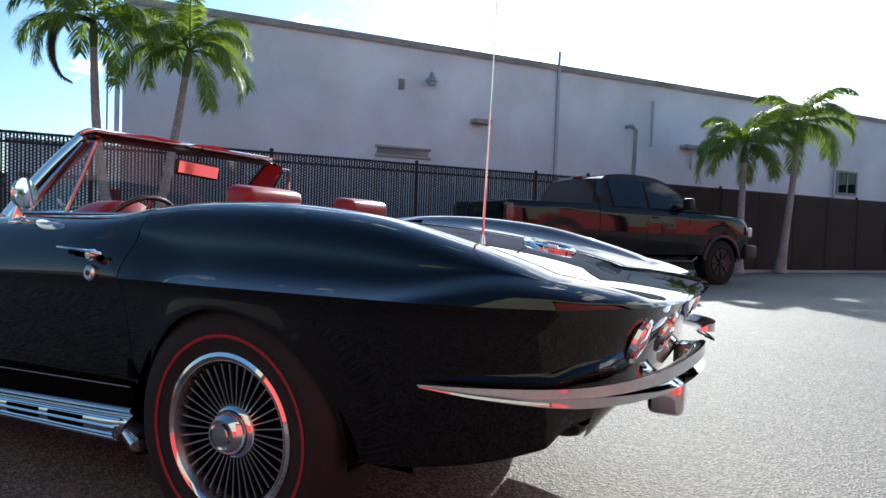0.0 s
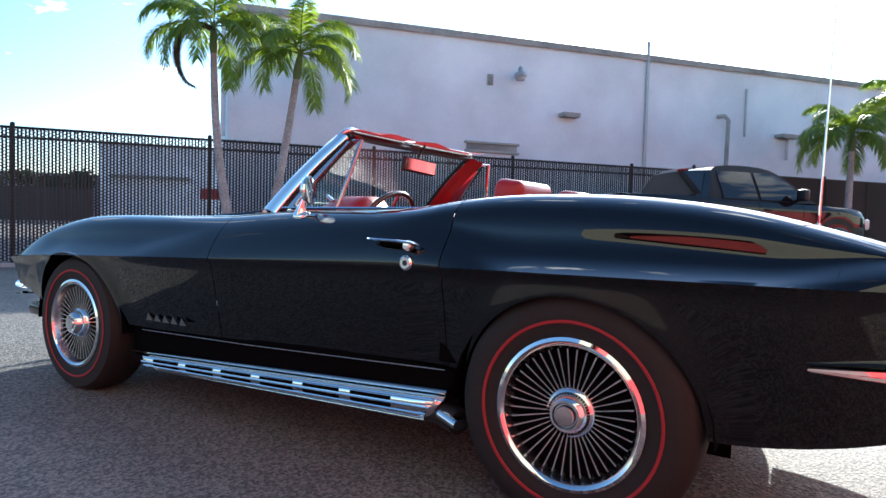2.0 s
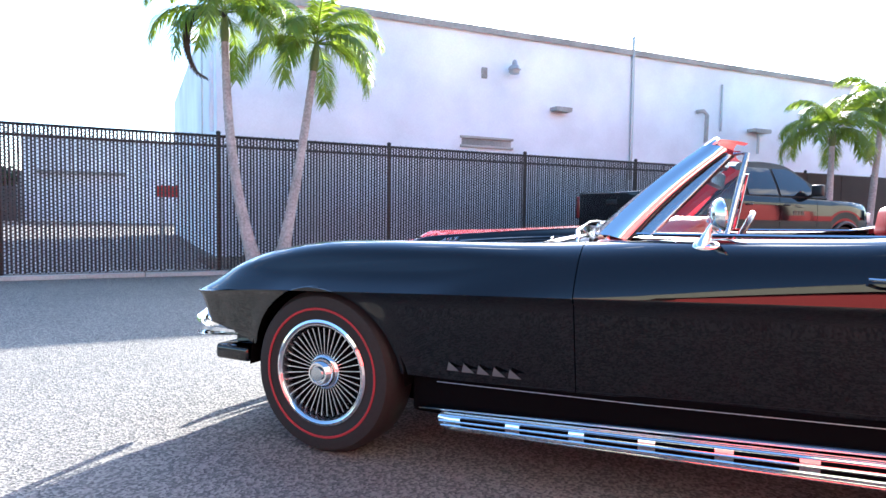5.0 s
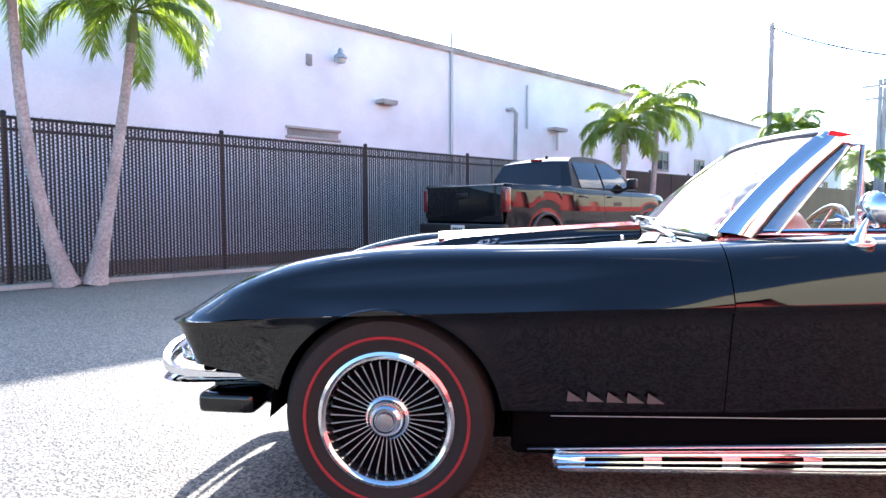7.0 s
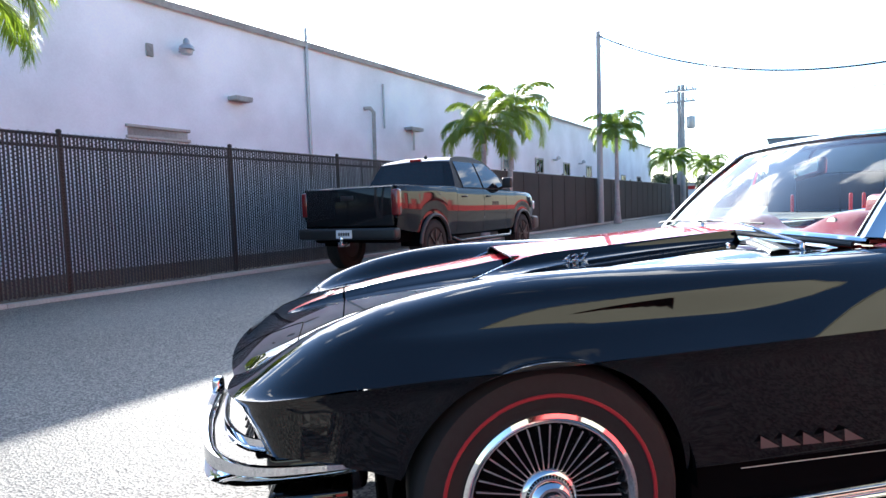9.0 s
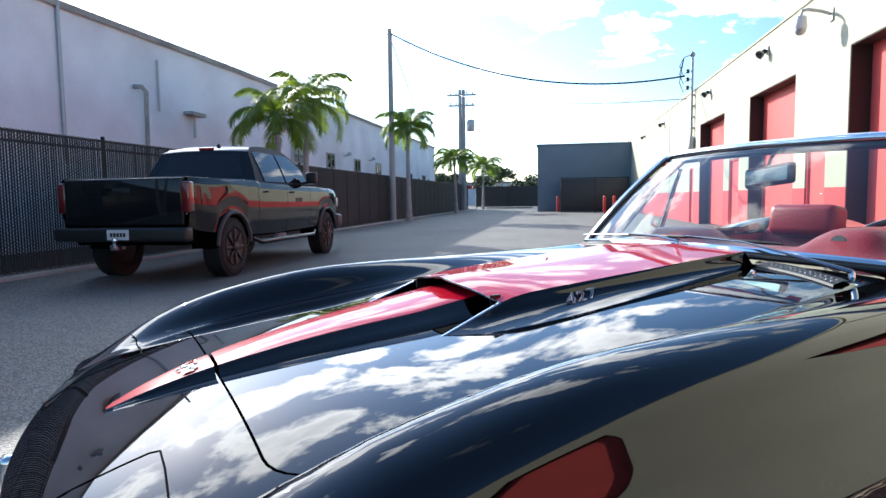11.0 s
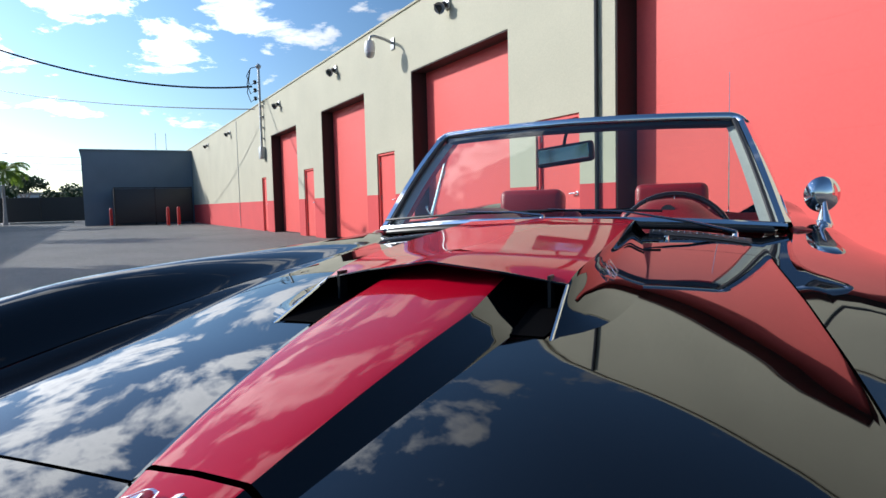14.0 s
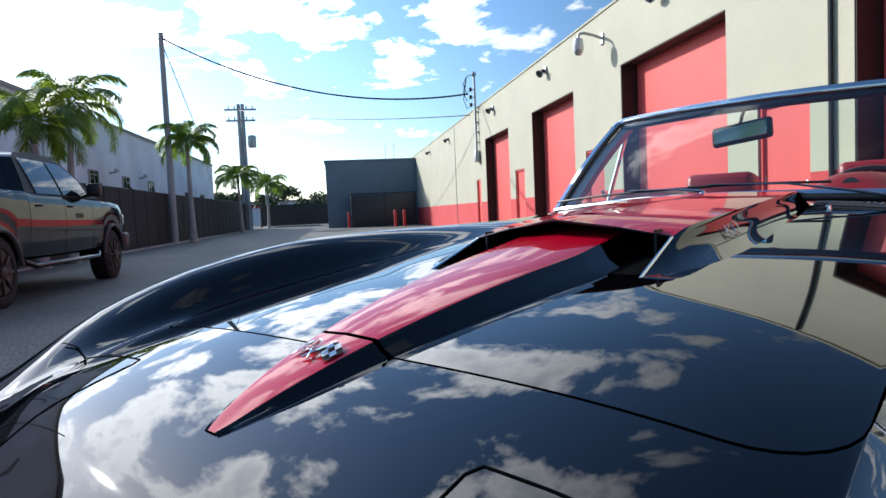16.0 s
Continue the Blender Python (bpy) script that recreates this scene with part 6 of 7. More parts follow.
def bumpers():
    for s in (-1, 1):
        ctrl = [(-0.40, 0.80, 0.437, 0.004), (-0.52, 0.81, 0.435, 0.014), (-0.68, 0.79, 0.43, 0.022), (-0.785, 0.72, 0.437, 0.036), (-0.83, 0.58, 0.45, 0.05), (-0.852, 0.4, 0.452, 0.052), (-0.865, 0.24, 0.452, 0.045), (-0.86, 0.2, 0.45, 0.01)]
        pts = curve_pts(ctrl, 40)
        bm = blade([(x, s * y, z) for x, y, z, h in (pts if s < 0 else pts[::-1])], [p[3] for p in (pts if s < 0 else pts[::-1])], 0.035)
        b = part("front_bumper", bm, CHROME, car, "slim chrome front bumper blade", sharp=60)
        part("bumper_guard", box((-0.875, min(s * 0.23, s * 0.27), 0.40), (-0.84, max(s * 0.23, s * 0.27), 0.53), 0.015, 3), CHROME, b)
        ctrl = [(-0.42, 0.79, 0.475, 0.004), (-0.56, 0.795, 0.486, 0.012), (-0.69, 0.75, 0.49, 0.016), (-0.765, 0.62, 0.492, 0.016), (-0.80, 0.45, 0.495, 0.014), (-0.81, 0.3, 0.5, 0.006)]
        pts = curve_pts(ctrl, 34)
        seq = pts if s < 0 else pts[::-1]
        part("cove_trim", blade([(x, s * y, z) for x, y, z, h in seq], [p[3] for p in seq], 0.022), CHROME, car, "slim bright blade above the bumper", sharp=60)
        l = part("parking_lamp", lathe([(0.03, 0), (0.035, -0.012), (0.028, -0.024), (0.004, -0.03)], 20, "x", (-0.69, s * 0.5, 0.455)), material("clear_lens", (0.75, 0.74, 0.7), 0.1, coat=1.0), car, "small round clear parking lamp")
        part("bezel", lathe([(0.036, 0.004), (0.044, 0.0), (0.042, -0.01), (0.035, -0.012)], 24, "x", (-0.69, s * 0.5, 0.455), closed=True), CHROME, l)
        # rear
        ctrl = [(3.05, 0.835, 0.548, 0.003), (3.2, 0.825, 0.55, 0.012), (3.36, 0.775, 0.553, 0.02), (3.465, 0.68, 0.56, 0.024), (3.535, 0.53, 0.567, 0.028), (3.575, 0.36, 0.576, 0.031), (3.588, 0.24, 0.582, 0.031), (3.58, 0.17, 0.588, 0.025), (3.55, 0.14, 0.592, 0.01)]
        pts = curve_pts(ctrl, 44)
        seq = pts[::-1] if s < 0 else pts
        part("rear_bumper", blade([(x, s * y, z) for x, y, z, h in seq], [p[3] for p in seq], 0.042, 1.5), CHROME, car, "slim chrome rear bumper blade", sharp=60)
        part("bumper_guard", box((3.46, min(s * 0.22, s * 0.34), 0.43), (3.55, max(s * 0.22, s * 0.34), 0.53), 0.02, 3), CHROME, car)
        for y in (0.36, 0.55):
            q = y / 0.74
            x = 3.57 - 0.06 * q**2 - 0.12 * q**5 - 0.014 - lean(0.08) * (1 - 0.75 * q**3) + 0.004
            face = pose(x - 0.008, s * y, 0.655, 0, 22, s * (1 + 8 * q**4))
            lamp = part("tail_lamp", lathe([(0.046, 0.0), (0.051, 0.008), (0.046, 0.016), (0.02, 0.021), (0.003, 0.022)], 28, "x"), LENS_RED, car, "round red tail lamp in a chrome ring")
            lamp.matrix_basis = face
            part("bezel", lathe([(0.051, -0.005), (0.058, 0.0), (0.058, 0.01), (0.052, 0.016)], 28, "x", closed=True), CHROME, lamp)
    part("grille_backing", box((-0.7, -0.62, 0.4), (-0.66, 0.62, 0.56), 0.01), DARK, car)
    for k in range(7):
        part("grille_bar", tube([(-0.74 + 0.05 * abs(y) ** 2, y, 0.415 + 0.02 * k) for y in (-0.58, -0.3, 0, 0.3, 0.58)], 0.004, 6), BLACK_METAL, car)
    part("front_valance", box((-0.68, -0.6, 0.28), (-0.42, 0.6, 0.41), 0.03, 3), BLACK, car)
    part("valance_end", box((-0.66, -0.74, 0.29), (-0.46, -0.58, 0.36), 0.02, 3), BLACK, car)
    part("valance_end", box((-0.66, 0.58, 0.29), (-0.46, 0.74, 0.36), 0.02, 3), BLACK, car)
    part("rear_valance", box((2.85, -0.62, 0.41), (3.37, 0.62, 0.53), 0.05, 3), BLACK, car)
    part("nose_underside", box((-0.7, -0.66, 0.5), (-0.5, 0.66, 0.56), 0.02), DARK, car)


bumpers()


def side_pipes():
    """Bright slotted covers of the side exhausts, under a full-length ledge."""
    body = [(0.83, 0.358), (0.856, 0.354), (0.868, 0.343), (0.874, 0.328), (0.876, 0.31), (0.874, 0.29), (0.868, 0.27), (0.858, 0.252), (0.845, 0.236), (0.826, 0.222), (0.79, 0.215)]

    def out(z):
        return interp(-z, [(-q, p) for p, q in body])

    for s in (-1, 1):
        def pipe(x, y, z):
            top, low = 0.25 + 0.053 * (x - 0.44), 0.16 + 0.031 * (x - 0.44)
            return Vector((x, s * (y - 0.06), low + (top - low) * (z - 0.215) / 0.175))

        def ends(z):
            u = min(1, abs(z - 0.3) / 0.085)
            return 0.505 + 0.05 * (1 - math.sqrt(max(0, 1 - u * u))), 2.075 - 0.55 * max(0, 0.345 - z)

        n = 30
        rows = [[pipe(ends(z)[0] + 0.012, 0.79, z) for y, z in body]]
        for k in range(n + 1):
            row = []
            for y, z in body:
                x0, x1 = ends(z)
                row.append(pipe(x0 + (x1 - x0) * k / n, y - 0.012 * (1 if k in (0, n) else 0), z))
            rows.append(row)
        rows.append([pipe(ends(z)[1] - 0.004, 0.79, z) for y, z in body])
        bm = bmesh.new()
        add_grid(bm, rows)
        p = part("side_exhaust", bm, CHROME, car, "bright slotted side exhaust cover under a long ledge", sharp=45)
        ledge = [(0.79, 0.392), (0.85, 0.391), (0.866, 0.388), (0.872, 0.38), (0.868, 0.37), (0.852, 0.364), (0.8, 0.362)]
        bm = bmesh.new()
        add_grid(bm, [[pipe(0.43 + 1.66 * k / 24, y, z) for y, z in ledge] for k in range(25)])
        part("ledge", bm, CHROME, p, sharp=60)
        # raised ribs, and the rows of dark slots between them
        for z in (0.338, 0.303, 0.268, 0.247, 0.23):
            x0, x1 = ends(z)
            part("rib", tube([pipe(x0 + 0.012 + (x1 - x0 - 0.03) * k / 8, out(z) + 0.001, z) for k in range(9)], 0.0045, 6), CHROME, p)
        for z in (0.321, 0.286):
            for c in range(6):
                x0 = 0.6 + 0.222 * c
                x1 = min(x0 + 0.17, ends(z)[1] - 0.04)
                b = bmesh.new()
                add_grid(b, [[pipe(x, out(z + h) + 0.0022, z + h) for h in (0.0095, 0.0, -0.0095)] for x in (x0, x0 + 0.01, x1 - 0.01, x1)])
                part("slot", b, DARK, p)
        part("outlet", tube([(1.9, s * 0.74, 0.252), (2.03, s * 0.75, 0.252), (2.13, s * 0.79, 0.239)], (0.045, 0.045, 0.04), 16), BLACK_METAL, p, "black pipe end")
        part("outlet_tip", tube([(2.07, s * 0.785, 0.255), (2.15, s * 0.82, 0.243)], (0.03, 0.027), 16, flat=0.7), CHROME, p, "chrome outlet tip")
        part("sill_trim", tube([(0.5, s * 0.803, 0.345), (1.2, s * 0.8, 0.362), (2.08, s * 0.805, 0.398)], 0.0013, 6), GALV, car)


side_pipes()
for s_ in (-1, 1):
    # rocker underside, its shade given by the near-black colour
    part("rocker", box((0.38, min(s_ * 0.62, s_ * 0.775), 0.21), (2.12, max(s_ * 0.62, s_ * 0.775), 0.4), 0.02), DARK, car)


def flank_details():
    for s in (-1, 1):
        # gill vents behind the front wheel: grey triangles painted for their sky-lit lower facets
        for k in range(5):
            x = 0.545 + 0.058 * k
            bm = bmesh.new()
            y = 0.808
            v = [bm.verts.new(p) for p in ((x, s * (y + 0.006), 0.395), (x + 0.05, s * (y + 0.009), 0.397), (x + 0.004, s * (y + 0.0), 0.425), (x + 0.03, s * (y + 0.002), 0.395))]
            bm.faces.new((v[0], v[1], v[2]))
            part("gill_vent", bm, FLARE, car, "slanted fender vent with its sky glint drawn in grey", smooth=False)
        # door handle and lock
        y = 0.846
        h = part("door_handle", tube([(1.80, s * (y - 0.004), 0.797), (1.83, s * (y + 0.016), 0.797), (1.92, s * (y + 0.02), 0.795), (1.985, s * (y + 0.016), 0.79), (1.99, s * (y - 0.006), 0.785)], 0.008, 8, flat=0.6), CHROME, car, "slim chrome door handle")
        bm = bmesh.new()
        add_box(bm, (1.84, min(s * 0.82, s * 0.842), 0.776), (1.965, max(s * 0.82, s * 0.842), 0.789), 0.005)
        part("recess", bm, DARK, h)
        part("push_button", lathe([(0.017, 0), (0.017, s * 0.014), (0.012, s * 0.02), (0.002, s * 0.021)], 20, "y", (1.96, s * 0.84, 0.78)), CHROME, h)
        lk = part("door_lock", lathe([(0.024, 0), (0.024, s * 0.008), (0.018, s * 0.013), (0.002, s * 0.013)], 24, "y", (1.952, s * 0.84, 0.726)), CHROME, car, "round chrome door lock")
        part("keyhole", lathe([(0.009, s * 0.013), (0.007, s * 0.0155), (0.002, s * 0.0155)], 14, "y", (1.952, s * 0.84, 0.726)), BLACK_PLASTIC, lk)
    # driver's mirror
    m = part("door_mirror", tube([(1.382, -0.73, top_z(1.382, 0.73) - 0.006), (1.384, -0.73, top_z(1.382, 0.73) + 0.012), (1.393, -0.73, 0.91), (1.41, -0.73, 0.945), (1.414, -0.73, 0.957)], (0.028, 0.021, 0.013, 0.009, 0.007), 14, flat=0.75), CHROME, car, "round chrome door mirror on a slim stalk")
    hb = lathe([(0.004, -0.024), (0.03, -0.02), (0.049, -0.009), (0.056, 0.004), (0.054, 0.01)], 28, "x")
    bmesh.ops.transform(hb, matrix=pose(1.418, -0.73, 0.961, 0, -4, 21), verts=hb.verts)
    part("shell", hb, CHROME, m)
    gb = lathe([(0.052, 0.0105), (0.03, 0.0115), (0.001, 0.012)], 28, "x")
    bmesh.ops.transform(gb, matrix=pose(1.418, -0.73, 0.961, 0, -4, 21), verts=gb.verts)
    part("glass", gb, CHROME, m)
    fb = lathe([(0.002, 0.014), (0.014, 0.0125), (0.026, 0.008), (0.032, -0.004), (0.032, -0.012)], 28, "z")
    bmesh.ops.transform(fb, matrix=pose(1.388, -0.73, top_z(1.388, 0.73) - 0.002, 24, 0, 0) @ Matrix.Diagonal((1.35, 0.9, 0.8, 1)), verts=fb.verts)
    part("foot", fb, CHROME, m)
    # aerial and fuel lid
    a = part("aerial", tube([(3.05, -0.5, 0.865), (3.07, -0.5, 1.65)], (0.0035, 0.0015), 8), CHROME, car, "thin chrome whip aerial")
    part("base", lathe([(0.022, 0.0), (0.018, 0.012), (0.009, 0.02), (0.007, 0.05), (0.003, 0.06)], 16, "z", (3.05, -0.5, top_z(3.05, 0.5))), CHROME, a)
    f = part("fuel_lid", lathe([(0.085, 0), (0.085, 0.004), (0.078, 0.008), (0.002, 0.009)], 36, "z"), BLACK, car, "round fuel lid with a chrome rim")
    f.matrix_basis = Matrix.Translation((3.08, 0, top_z(3.08, 0) - 0.001)) @ Matrix.Rotation(radians(11), 4, "Y")
    part("rim", lathe([(0.079, 0.008), (0.083, 0.014), (0.09, 0.01), (0.09, 0)], 36, "z", closed=True), CHROME, f)
    part("badge", lathe([(0.03, 0.009), (0.028, 0.014), (0.002, 0.015)], 24, "z"), CHROME, f)


flank_details()


# ---- pickup truck ----
TRUCK = Matrix.Translation((7.4, 5.68, 0)) @ Matrix.Diagonal((0.945, 1, 1, 1))
truck = thing("pickup_truck", "dark four-door pickup truck parked along the fence", "pickup truck", TRUCK)
TRUCK_PAINT = material("dark_truck_paint", (0.008, 0.009, 0.011), 0.05)
LAMP_LENS = material("lamp_lens", (0.6, 0.62, 0.64), 0.1, coat=1.0)
PILLAR = material("matt_black_pillar", (0.008, 0.008, 0.009), 0.55, spec=0.25)
PRIVACY = material("privacy_glass", (0.01, 0.011, 0.013), 0.02, spec=0.6)


def truck_body():
    hubs, R, HZ = (0.03, 3.9), 0.475, 0.42

    def low(x):
        zb = interp(x, [(-0.98, 0.72), (-0.6, 0.66), (0.5, 0.56), (3.35, 0.56), (4.4, 0.62), (4.9, 0.7)])
        for hx in hubs:
            d = abs(x - hx)
            if d < R:
                zb = max(zb, HZ + math.sqrt(R * R - d * d))
        return zb

    def belt(x):
        return interp(x, [(-0.98, 1.37), (0.8, 1.37), (0.95, 1.345), (3.0, 1.31), (3.8, 1.29), (4.5, 1.24), (4.85, 1.1)])

    def half(x):
        return interp(x, [(-0.98, 0.935), (-0.8, 0.97), (0, 1.0), (3.9, 1.0), (4.5, 0.97), (4.8, 0.88), (4.92, 0.74)])

    def side_rows(xa, xb, s):
        xs = {round(xa + (xb - xa) * k / 24, 4) for k in range(25)}
        for hx in hubs:
            xs = {x for x in xs if abs(x - hx) > R + 0.03}
            xs |= {round(hx - R * math.cos(math.pi * k / 24) * 1.0005, 4) for k in range(25) if xa <= hx - R * math.cos(math.pi * k / 24) <= xb}
        rows = []
        for x in sorted(xs):
            zb, zt, w = low(x), belt(x), half(x)
            row = [(x, s * (w - 0.1), zt + 0.005), (x, s * (w - 0.04), zt)]
            for f in (0.08, 0.2, 0.35, 0.5, 0.65, 0.8, 0.92, 1.0):
                z = zt + (zb - zt) * f
                y = w - 0.022 * (1 - math.sin(math.pi * min(1, f * 1.1))) - 0.03 * f**3
                for hx in hubs:
                    r = math.hypot(x - hx, z - HZ)
                    y += 0.035 * math.exp(-(((r - R) / 0.07) ** 2))
                row.append((x, s * y, z))
            row.append((x, s * (row[-1][1] * s - 0.08), zb))
            rows.append(row)
        return rows

    for s in (-1, 1):
        bm = bmesh.new()
        add_grid(bm, side_rows(-0.98, 0.84, s))
        part("bed_side", bm, TRUCK_PAINT, truck, "dark glossy bed side")
        for a, b in ((0.852, 1.94), (1.952, 3.0)):
            bm = bmesh.new()
            add_grid(bm, side_rows(a, b, s))
            d = part("door", bm, TRUCK_PAINT, truck, "dark glossy truck door")
            part("handle", tube([(b - 0.9 if b < 2.5 else b - 0.95, s * 0.985, 1.2), (b - 0.86 if b < 2.5 else b - 0.91, s * 1.02, 1.2), (b - 0.76 if b < 2.5 else b - 0.81, s * 1.015, 1.2), (b - 0.72 if b < 2.5 else b - 0.77, s * 0.985, 1.2)], 0.014, 8), BLACK_PLASTIC, d)
        bm = bmesh.new()
        add_grid(bm, side_rows(3.012, 4.92, s))
        part("fender", bm, TRUCK_PAINT, truck, "dark glossy front fender")
        for hx in hubs:
            pts = [(hx - (R + 0.01) * math.cos(math.pi * (0.03 + 0.94 * k / 20)), s * 1.0, HZ + (R + 0.01) * math.sin(math.pi * (0.03 + 0.94 * k / 20))) for k in range(21)]
            part("arch_trim", tube(pts, 0.03, 8), FLARE, truck)
            bm = lathe([(0.15, -0.13), (0.25, -0.14), (0.27, -0.1), (0.27, 0.1), (0.2, 0.13)], 32)
            w = part("wheel", bm, BLACK_METAL, truck, "black multi-spoke truck wheel")
            w.matrix_basis = pose(hx, s * 0.85, HZ - 0.01) @ (Matrix.Identity(4) if s < 0 else Matrix.Rotation(math.pi, 4, "Z"))
            part("tyre", lathe([(0.26, -0.11), (0.29, -0.14), (0.36, -0.145), (0.395, -0.125), (0.41, -0.09), (0.41, 0.09), (0.39, 0.13), (0.28, 0.14), (0.26, 0.11)], 48, closed=True), RUBBER, w)
            tb = lathe([(0.4, -0.125), (0.418, -0.12), (0.418, -0.05), (0.408, -0.045), (0.408, -0.035), (0.418, -0.03), (0.418, 0.03), (0.408, 0.035), (0.408, 0.045), (0.418, 0.05), (0.418, 0.12), (0.4, 0.125)], 48)
            part("tread", tb, RUBBER, w, smooth=False)
            for k in range(8):
                sp = box((0.05, -0.155, -0.02), (0.26, -0.135, 0.02), 0.008)
                bmesh.ops.transform(sp, matrix=Matrix.Rotation(2 * math.pi * k / 8, 4, "Y"), verts=sp.verts)
                part("spoke", sp, BLACK_METAL, w)
            part("hub", lathe([(0.07, -0.13), (0.07, -0.165), (0.04, -0.175), (0.002, -0.176)], 20), BLACK_METAL, w)
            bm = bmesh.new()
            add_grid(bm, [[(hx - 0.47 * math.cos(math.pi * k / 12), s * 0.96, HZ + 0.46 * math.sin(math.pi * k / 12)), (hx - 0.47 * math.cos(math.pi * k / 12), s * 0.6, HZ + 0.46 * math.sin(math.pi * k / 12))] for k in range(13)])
            # the arch's shade is in the lining's near-black colour
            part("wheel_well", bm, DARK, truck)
        part("side_step", tube([(0.66, s * 0.96, 0.5), (0.84, s * 1.02, 0.43), (3.05, s * 1.02, 0.43), (3.25, s * 0.96, 0.5)], 0.035, 10), TRUCK_PAINT, truck, "dark tubular side step")
    part("chassis", box((-0.9, -0.8, 0.5), (4.6, 0.8, 0.7), 0.03), DARK, truck)
    part("bed_floor", box((-0.92, -0.9, 0.8), (0.82, 0.9, 0.85)), DARK, truck)
    part("bed_cover", box((-0.95, -0.86, 1.355), (0.82, 0.86, 1.38), 0.01), BLACK_PLASTIC, truck, "flat black bed cover")
    tg = part("tailgate", box((-1.03, -0.85, 0.76), (-0.95, 0.85, 1.365), 0.025, 3), TRUCK_PAINT, truck, "dark tailgate")
    part("handle", box((-1.045, -0.13, 1.17), (-1.028, 0.13, 1.24), 0.01), BLACK_PLASTIC, tg)
    rb = part("rear_bumper", box((-1.14, -0.95, 0.56), (-0.96, 0.95, 0.74), 0.04, 3), BLACK_PLASTIC, truck)
    pl = part("number_plate", box((-1.152, -0.155, 0.585), (-1.143, 0.155, 0.715), 0.003, 1), material("plate_white", (0.7, 0.72, 0.72), 0.4), rb, "pale number plate")
    for k in range(5):
        part("plate_bar", box((-1.1545, -0.11 + 0.046 * k, 0.625), (-1.1525, -0.075 + 0.046 * k, 0.675)), BLACK_PLASTIC, pl)
    part("hitch", box((-1.26, -0.04, 0.46), (-1.06, 0.04, 0.53), 0.008), STEEL, truck)
    part("hitch_ball", lathe([(0.02, 0), (0.02, 0.03), (0.035, 0.05), (0.03, 0.08), (0.004, 0.09)], 14, "z", (-1.22, 0, 0.53)), CHROME, truck)
    for s in (-1, 1):
        y0, y1 = sorted((s * 0.82, s * 0.95))
        part("tail_lamp", box((-1.035, y0, 0.92), (-0.9, y1, 1.32), 0.03, 3), material("dark_red_lens", (0.14, 0.008, 0.01), 0.1, coat=1.0), truck, "tall red tail lamp")
    # hood and front
    bm = bmesh.new()
    rows = []
    for k in range(15):
        x = 3.1 + 1.79 * k / 14
        zt, w = belt(x), half(x) - 0.09
        rows.append([(x, w * f, zt + 0.006 + 0.07 * (1 - f * f) * (1 - (k / 14) ** 3) + (0.02 if abs(f) < 0.55 else 0) * (1 - k / 14)) for f in [j / 8 - 1 for j in range(17)]])
    add_grid(bm, rows)
    part("engine_hood", bm, TRUCK_PAINT, truck, "dark glossy engine hood")
    g = part("grille", box((4.81, -0.6, 0.78), (4.93, 0.6, 1.12), 0.04, 3), BLACK_PLASTIC, truck)
    for k in range(4):
        part("grille_bar", box((4.925, -0.55, 0.82 + 0.075 * k), (4.945, 0.55, 0.85 + 0.075 * k), 0.006), GALV, g)
    part("front_bumper", box((4.68, -0.95, 0.48), (5.0, 0.95, 0.76), 0.06, 3), FLARE, truck)
    for s in (-1, 1):
        y0, y1 = sorted((s * 0.62, s * 0.9))
        part("head_lamp", box((4.69, y0, 0.9), (4.89, y1, 1.1), 0.04, 3), LAMP_LENS, truck, "clear headlamp")
    # cab
    prof = [(0.86, 1.34), (0.95, 1.55), (1.07, 1.83), (1.2, 1.9), (1.7, 1.94), (2.2, 1.925), (2.52, 1.865), (2.9, 1.65), (3.36, 1.31)]

    def cab_half(z):
        return 0.955 - 0.27 * max(0, (z - 1.33) / 0.6) ** 1.15

    bm = bmesh.new()
    rows = []
    for x, z in prof:
        w = cab_half(z)
        rows.append([(x, w * f, z + 0.025 * (1 - f * f) * (1 if z > 1.8 else 0.3)) for f in [j / 8 - 1 for j in range(17)]])
    add_grid(bm, rows)
    c = part("cab", bm, TRUCK_PAINT, truck, "dark cab roof", sharp=35)

    def roof_z(x):
        return interp(x, prof)

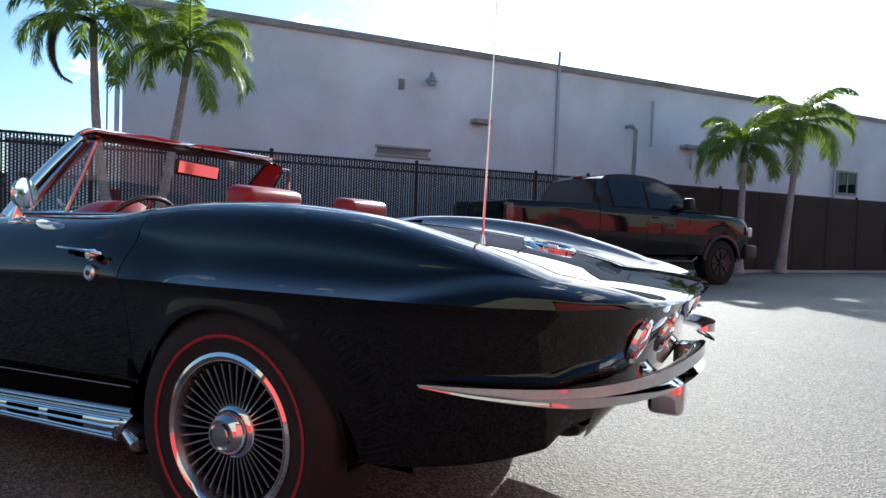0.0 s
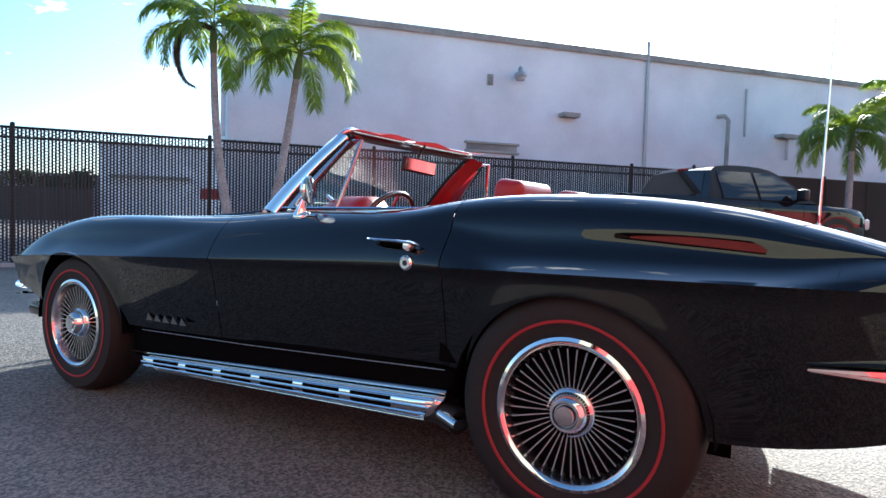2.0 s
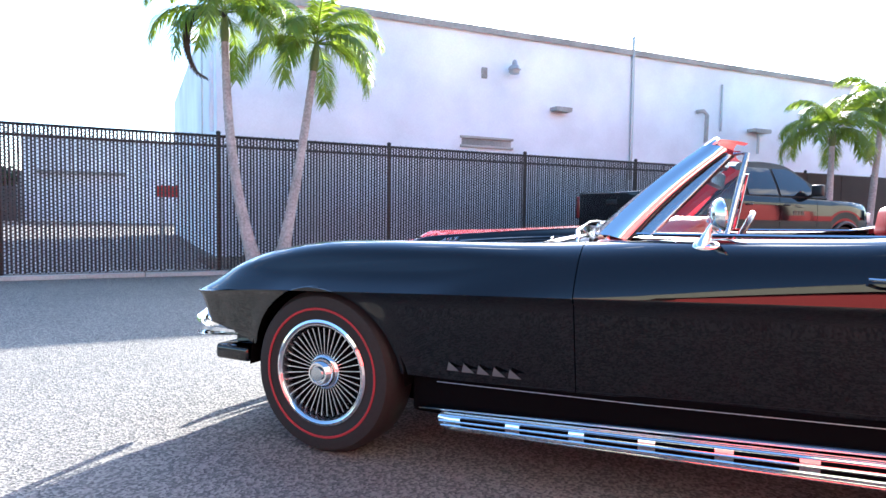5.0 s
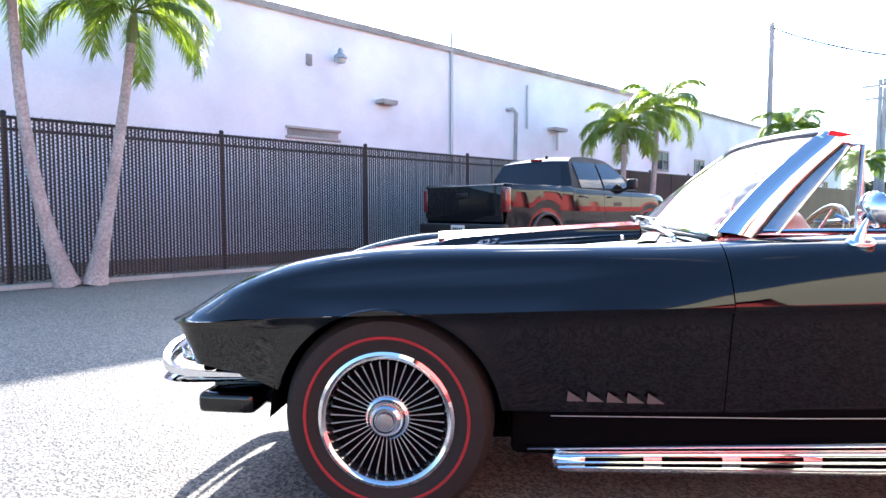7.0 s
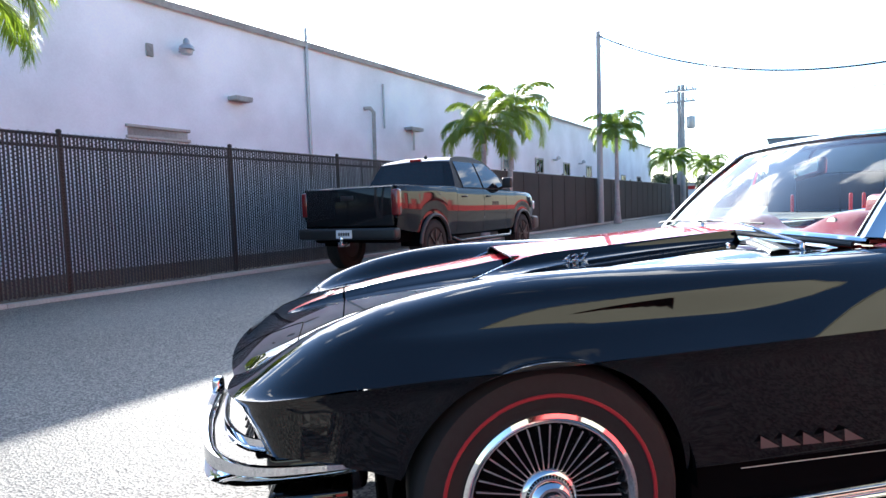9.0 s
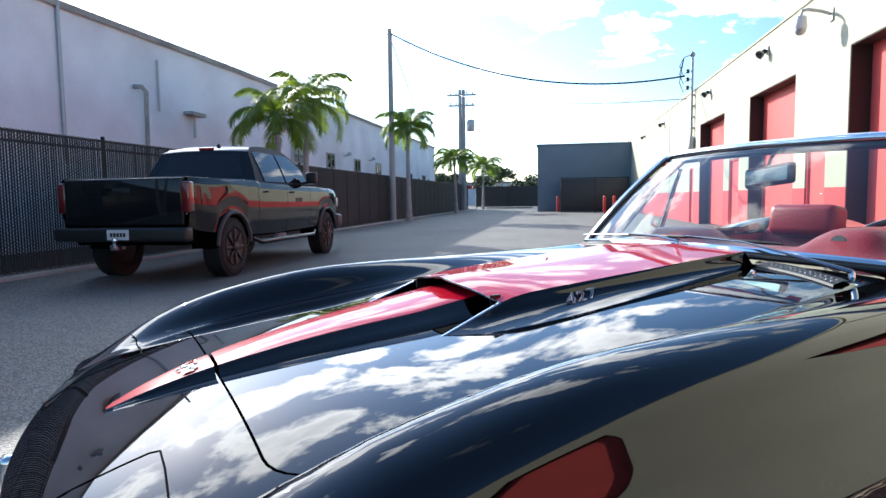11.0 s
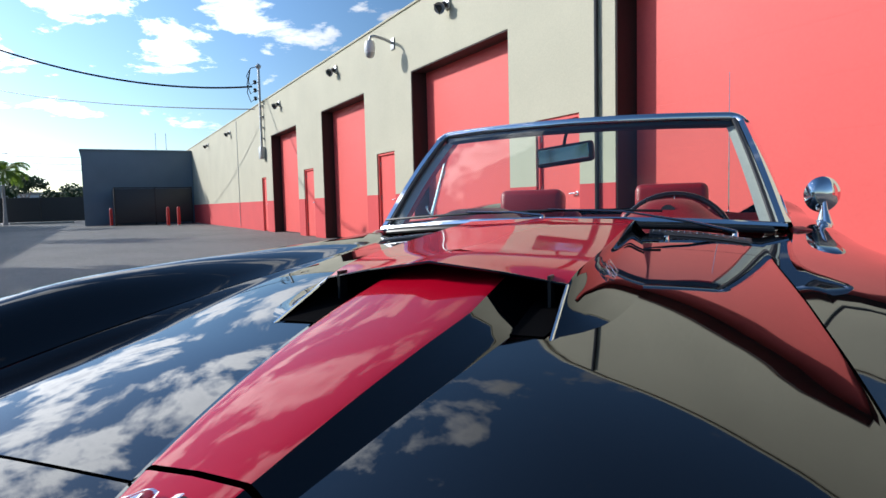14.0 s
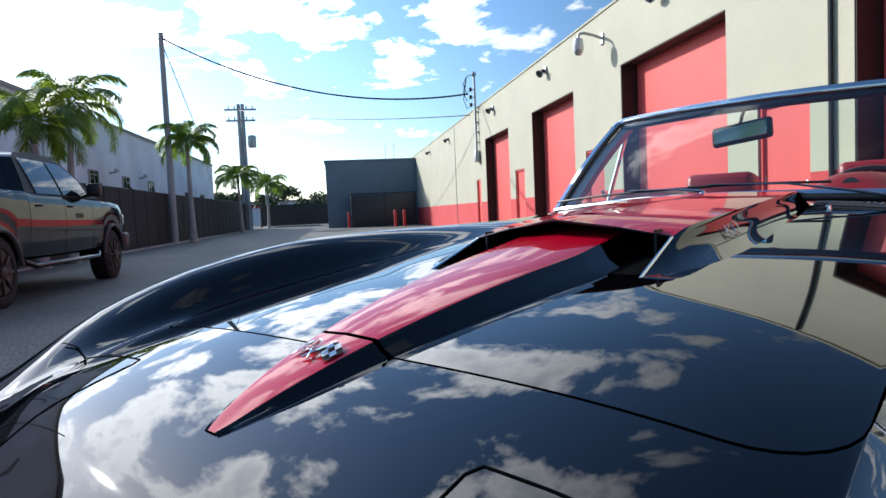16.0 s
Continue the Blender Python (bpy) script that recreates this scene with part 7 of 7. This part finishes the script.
    for s in (-1, 1):
        bm = bmesh.new()
        rows = []
        for k in range(25):
            x = 0.86 + (3.36 - 0.86) * k / 24
            zt = max(1.335, roof_z(x))
            rows.append([(x, s * cab_half(1.33 + (zt - 1.33) * f), 1.33 + (zt - 1.33) * f) for f in [j / 8 for j in range(9)]])
        add_grid(bm, rows)
        part("cab_side", bm, PILLAR, c, "matt black window pillars")
        for xa, xb in ((1.17, 1.95), (2.02, 2.86)):
            rows = []
            for k in range(9):
                x = xa + (xb - xa) * k / 8
                foot = xa + (xb + (0.12 if xb > 2.5 else 0) - xa) * k / 8
                zt = max(1.37, min(1.83, roof_z(x) - 0.06))
                row = []
                for j in range(8):
                    z = zt + (1.36 - zt) * j / 7
                    row.append((x + (foot - x) * j / 7, s * (cab_half(z) + 0.012), z))
                rows.append(row)
            bm = bmesh.new()
            add_grid(bm, rows)
            part("side_window", bm, PRIVACY, c, "dark tinted side window")
        m = part("mirror", box((2.78, min(s * 1.0, s * 1.2), 1.36), (2.9, max(s * 1.0, s * 1.2), 1.56), 0.035, 3), BLACK_PLASTIC, truck, "black door mirror")
        part("mirror_arm", tube([(2.86, s * 0.93, 1.36), (2.84, s * 1.05, 1.4)], 0.025, 8), BLACK_PLASTIC, m)
    bm = bmesh.new()
    add_grid(bm, [[(0.905, y, 1.43), (1.055, y * 0.86, 1.8)] for y in (-0.72, -0.36, 0, 0.36, 0.72)])
    for v in bm.verts:
        v.co.x -= 0.012
    part("rear_window", bm, PRIVACY, c, "dark tinted rear window")
    bm = bmesh.new()
    add_grid(bm, [[(3.27, y, 1.385), (2.9, y * 0.9, 1.655), (2.58, y * 0.82, 1.835)] for y in (-0.8, -0.4, 0, 0.4, 0.8)])
    for v in bm.verts:
        v.co += Vector((0.012, 0, 0.012))
    part("front_window", bm, PRIVACY, c, "dark windscreen")
    part("brake_lamp", box((1.1, -0.12, 1.875), (1.18, 0.12, 1.91), 0.01), LENS_RED, truck)
    part("roof_aerial", lathe([(0.04, 0), (0.035, 0.03), (0.01, 0.06)], 12, "z", (1.25, -0.15, 1.915)), BLACK_PLASTIC, truck)
    for k in range(4):
        part("door_mark", box((2.3 + 0.08 * k, -1.006, 1.03), (2.355 + 0.08 * k, -0.99, 1.1)), BLACK_PLASTIC, truck)


truck_body()
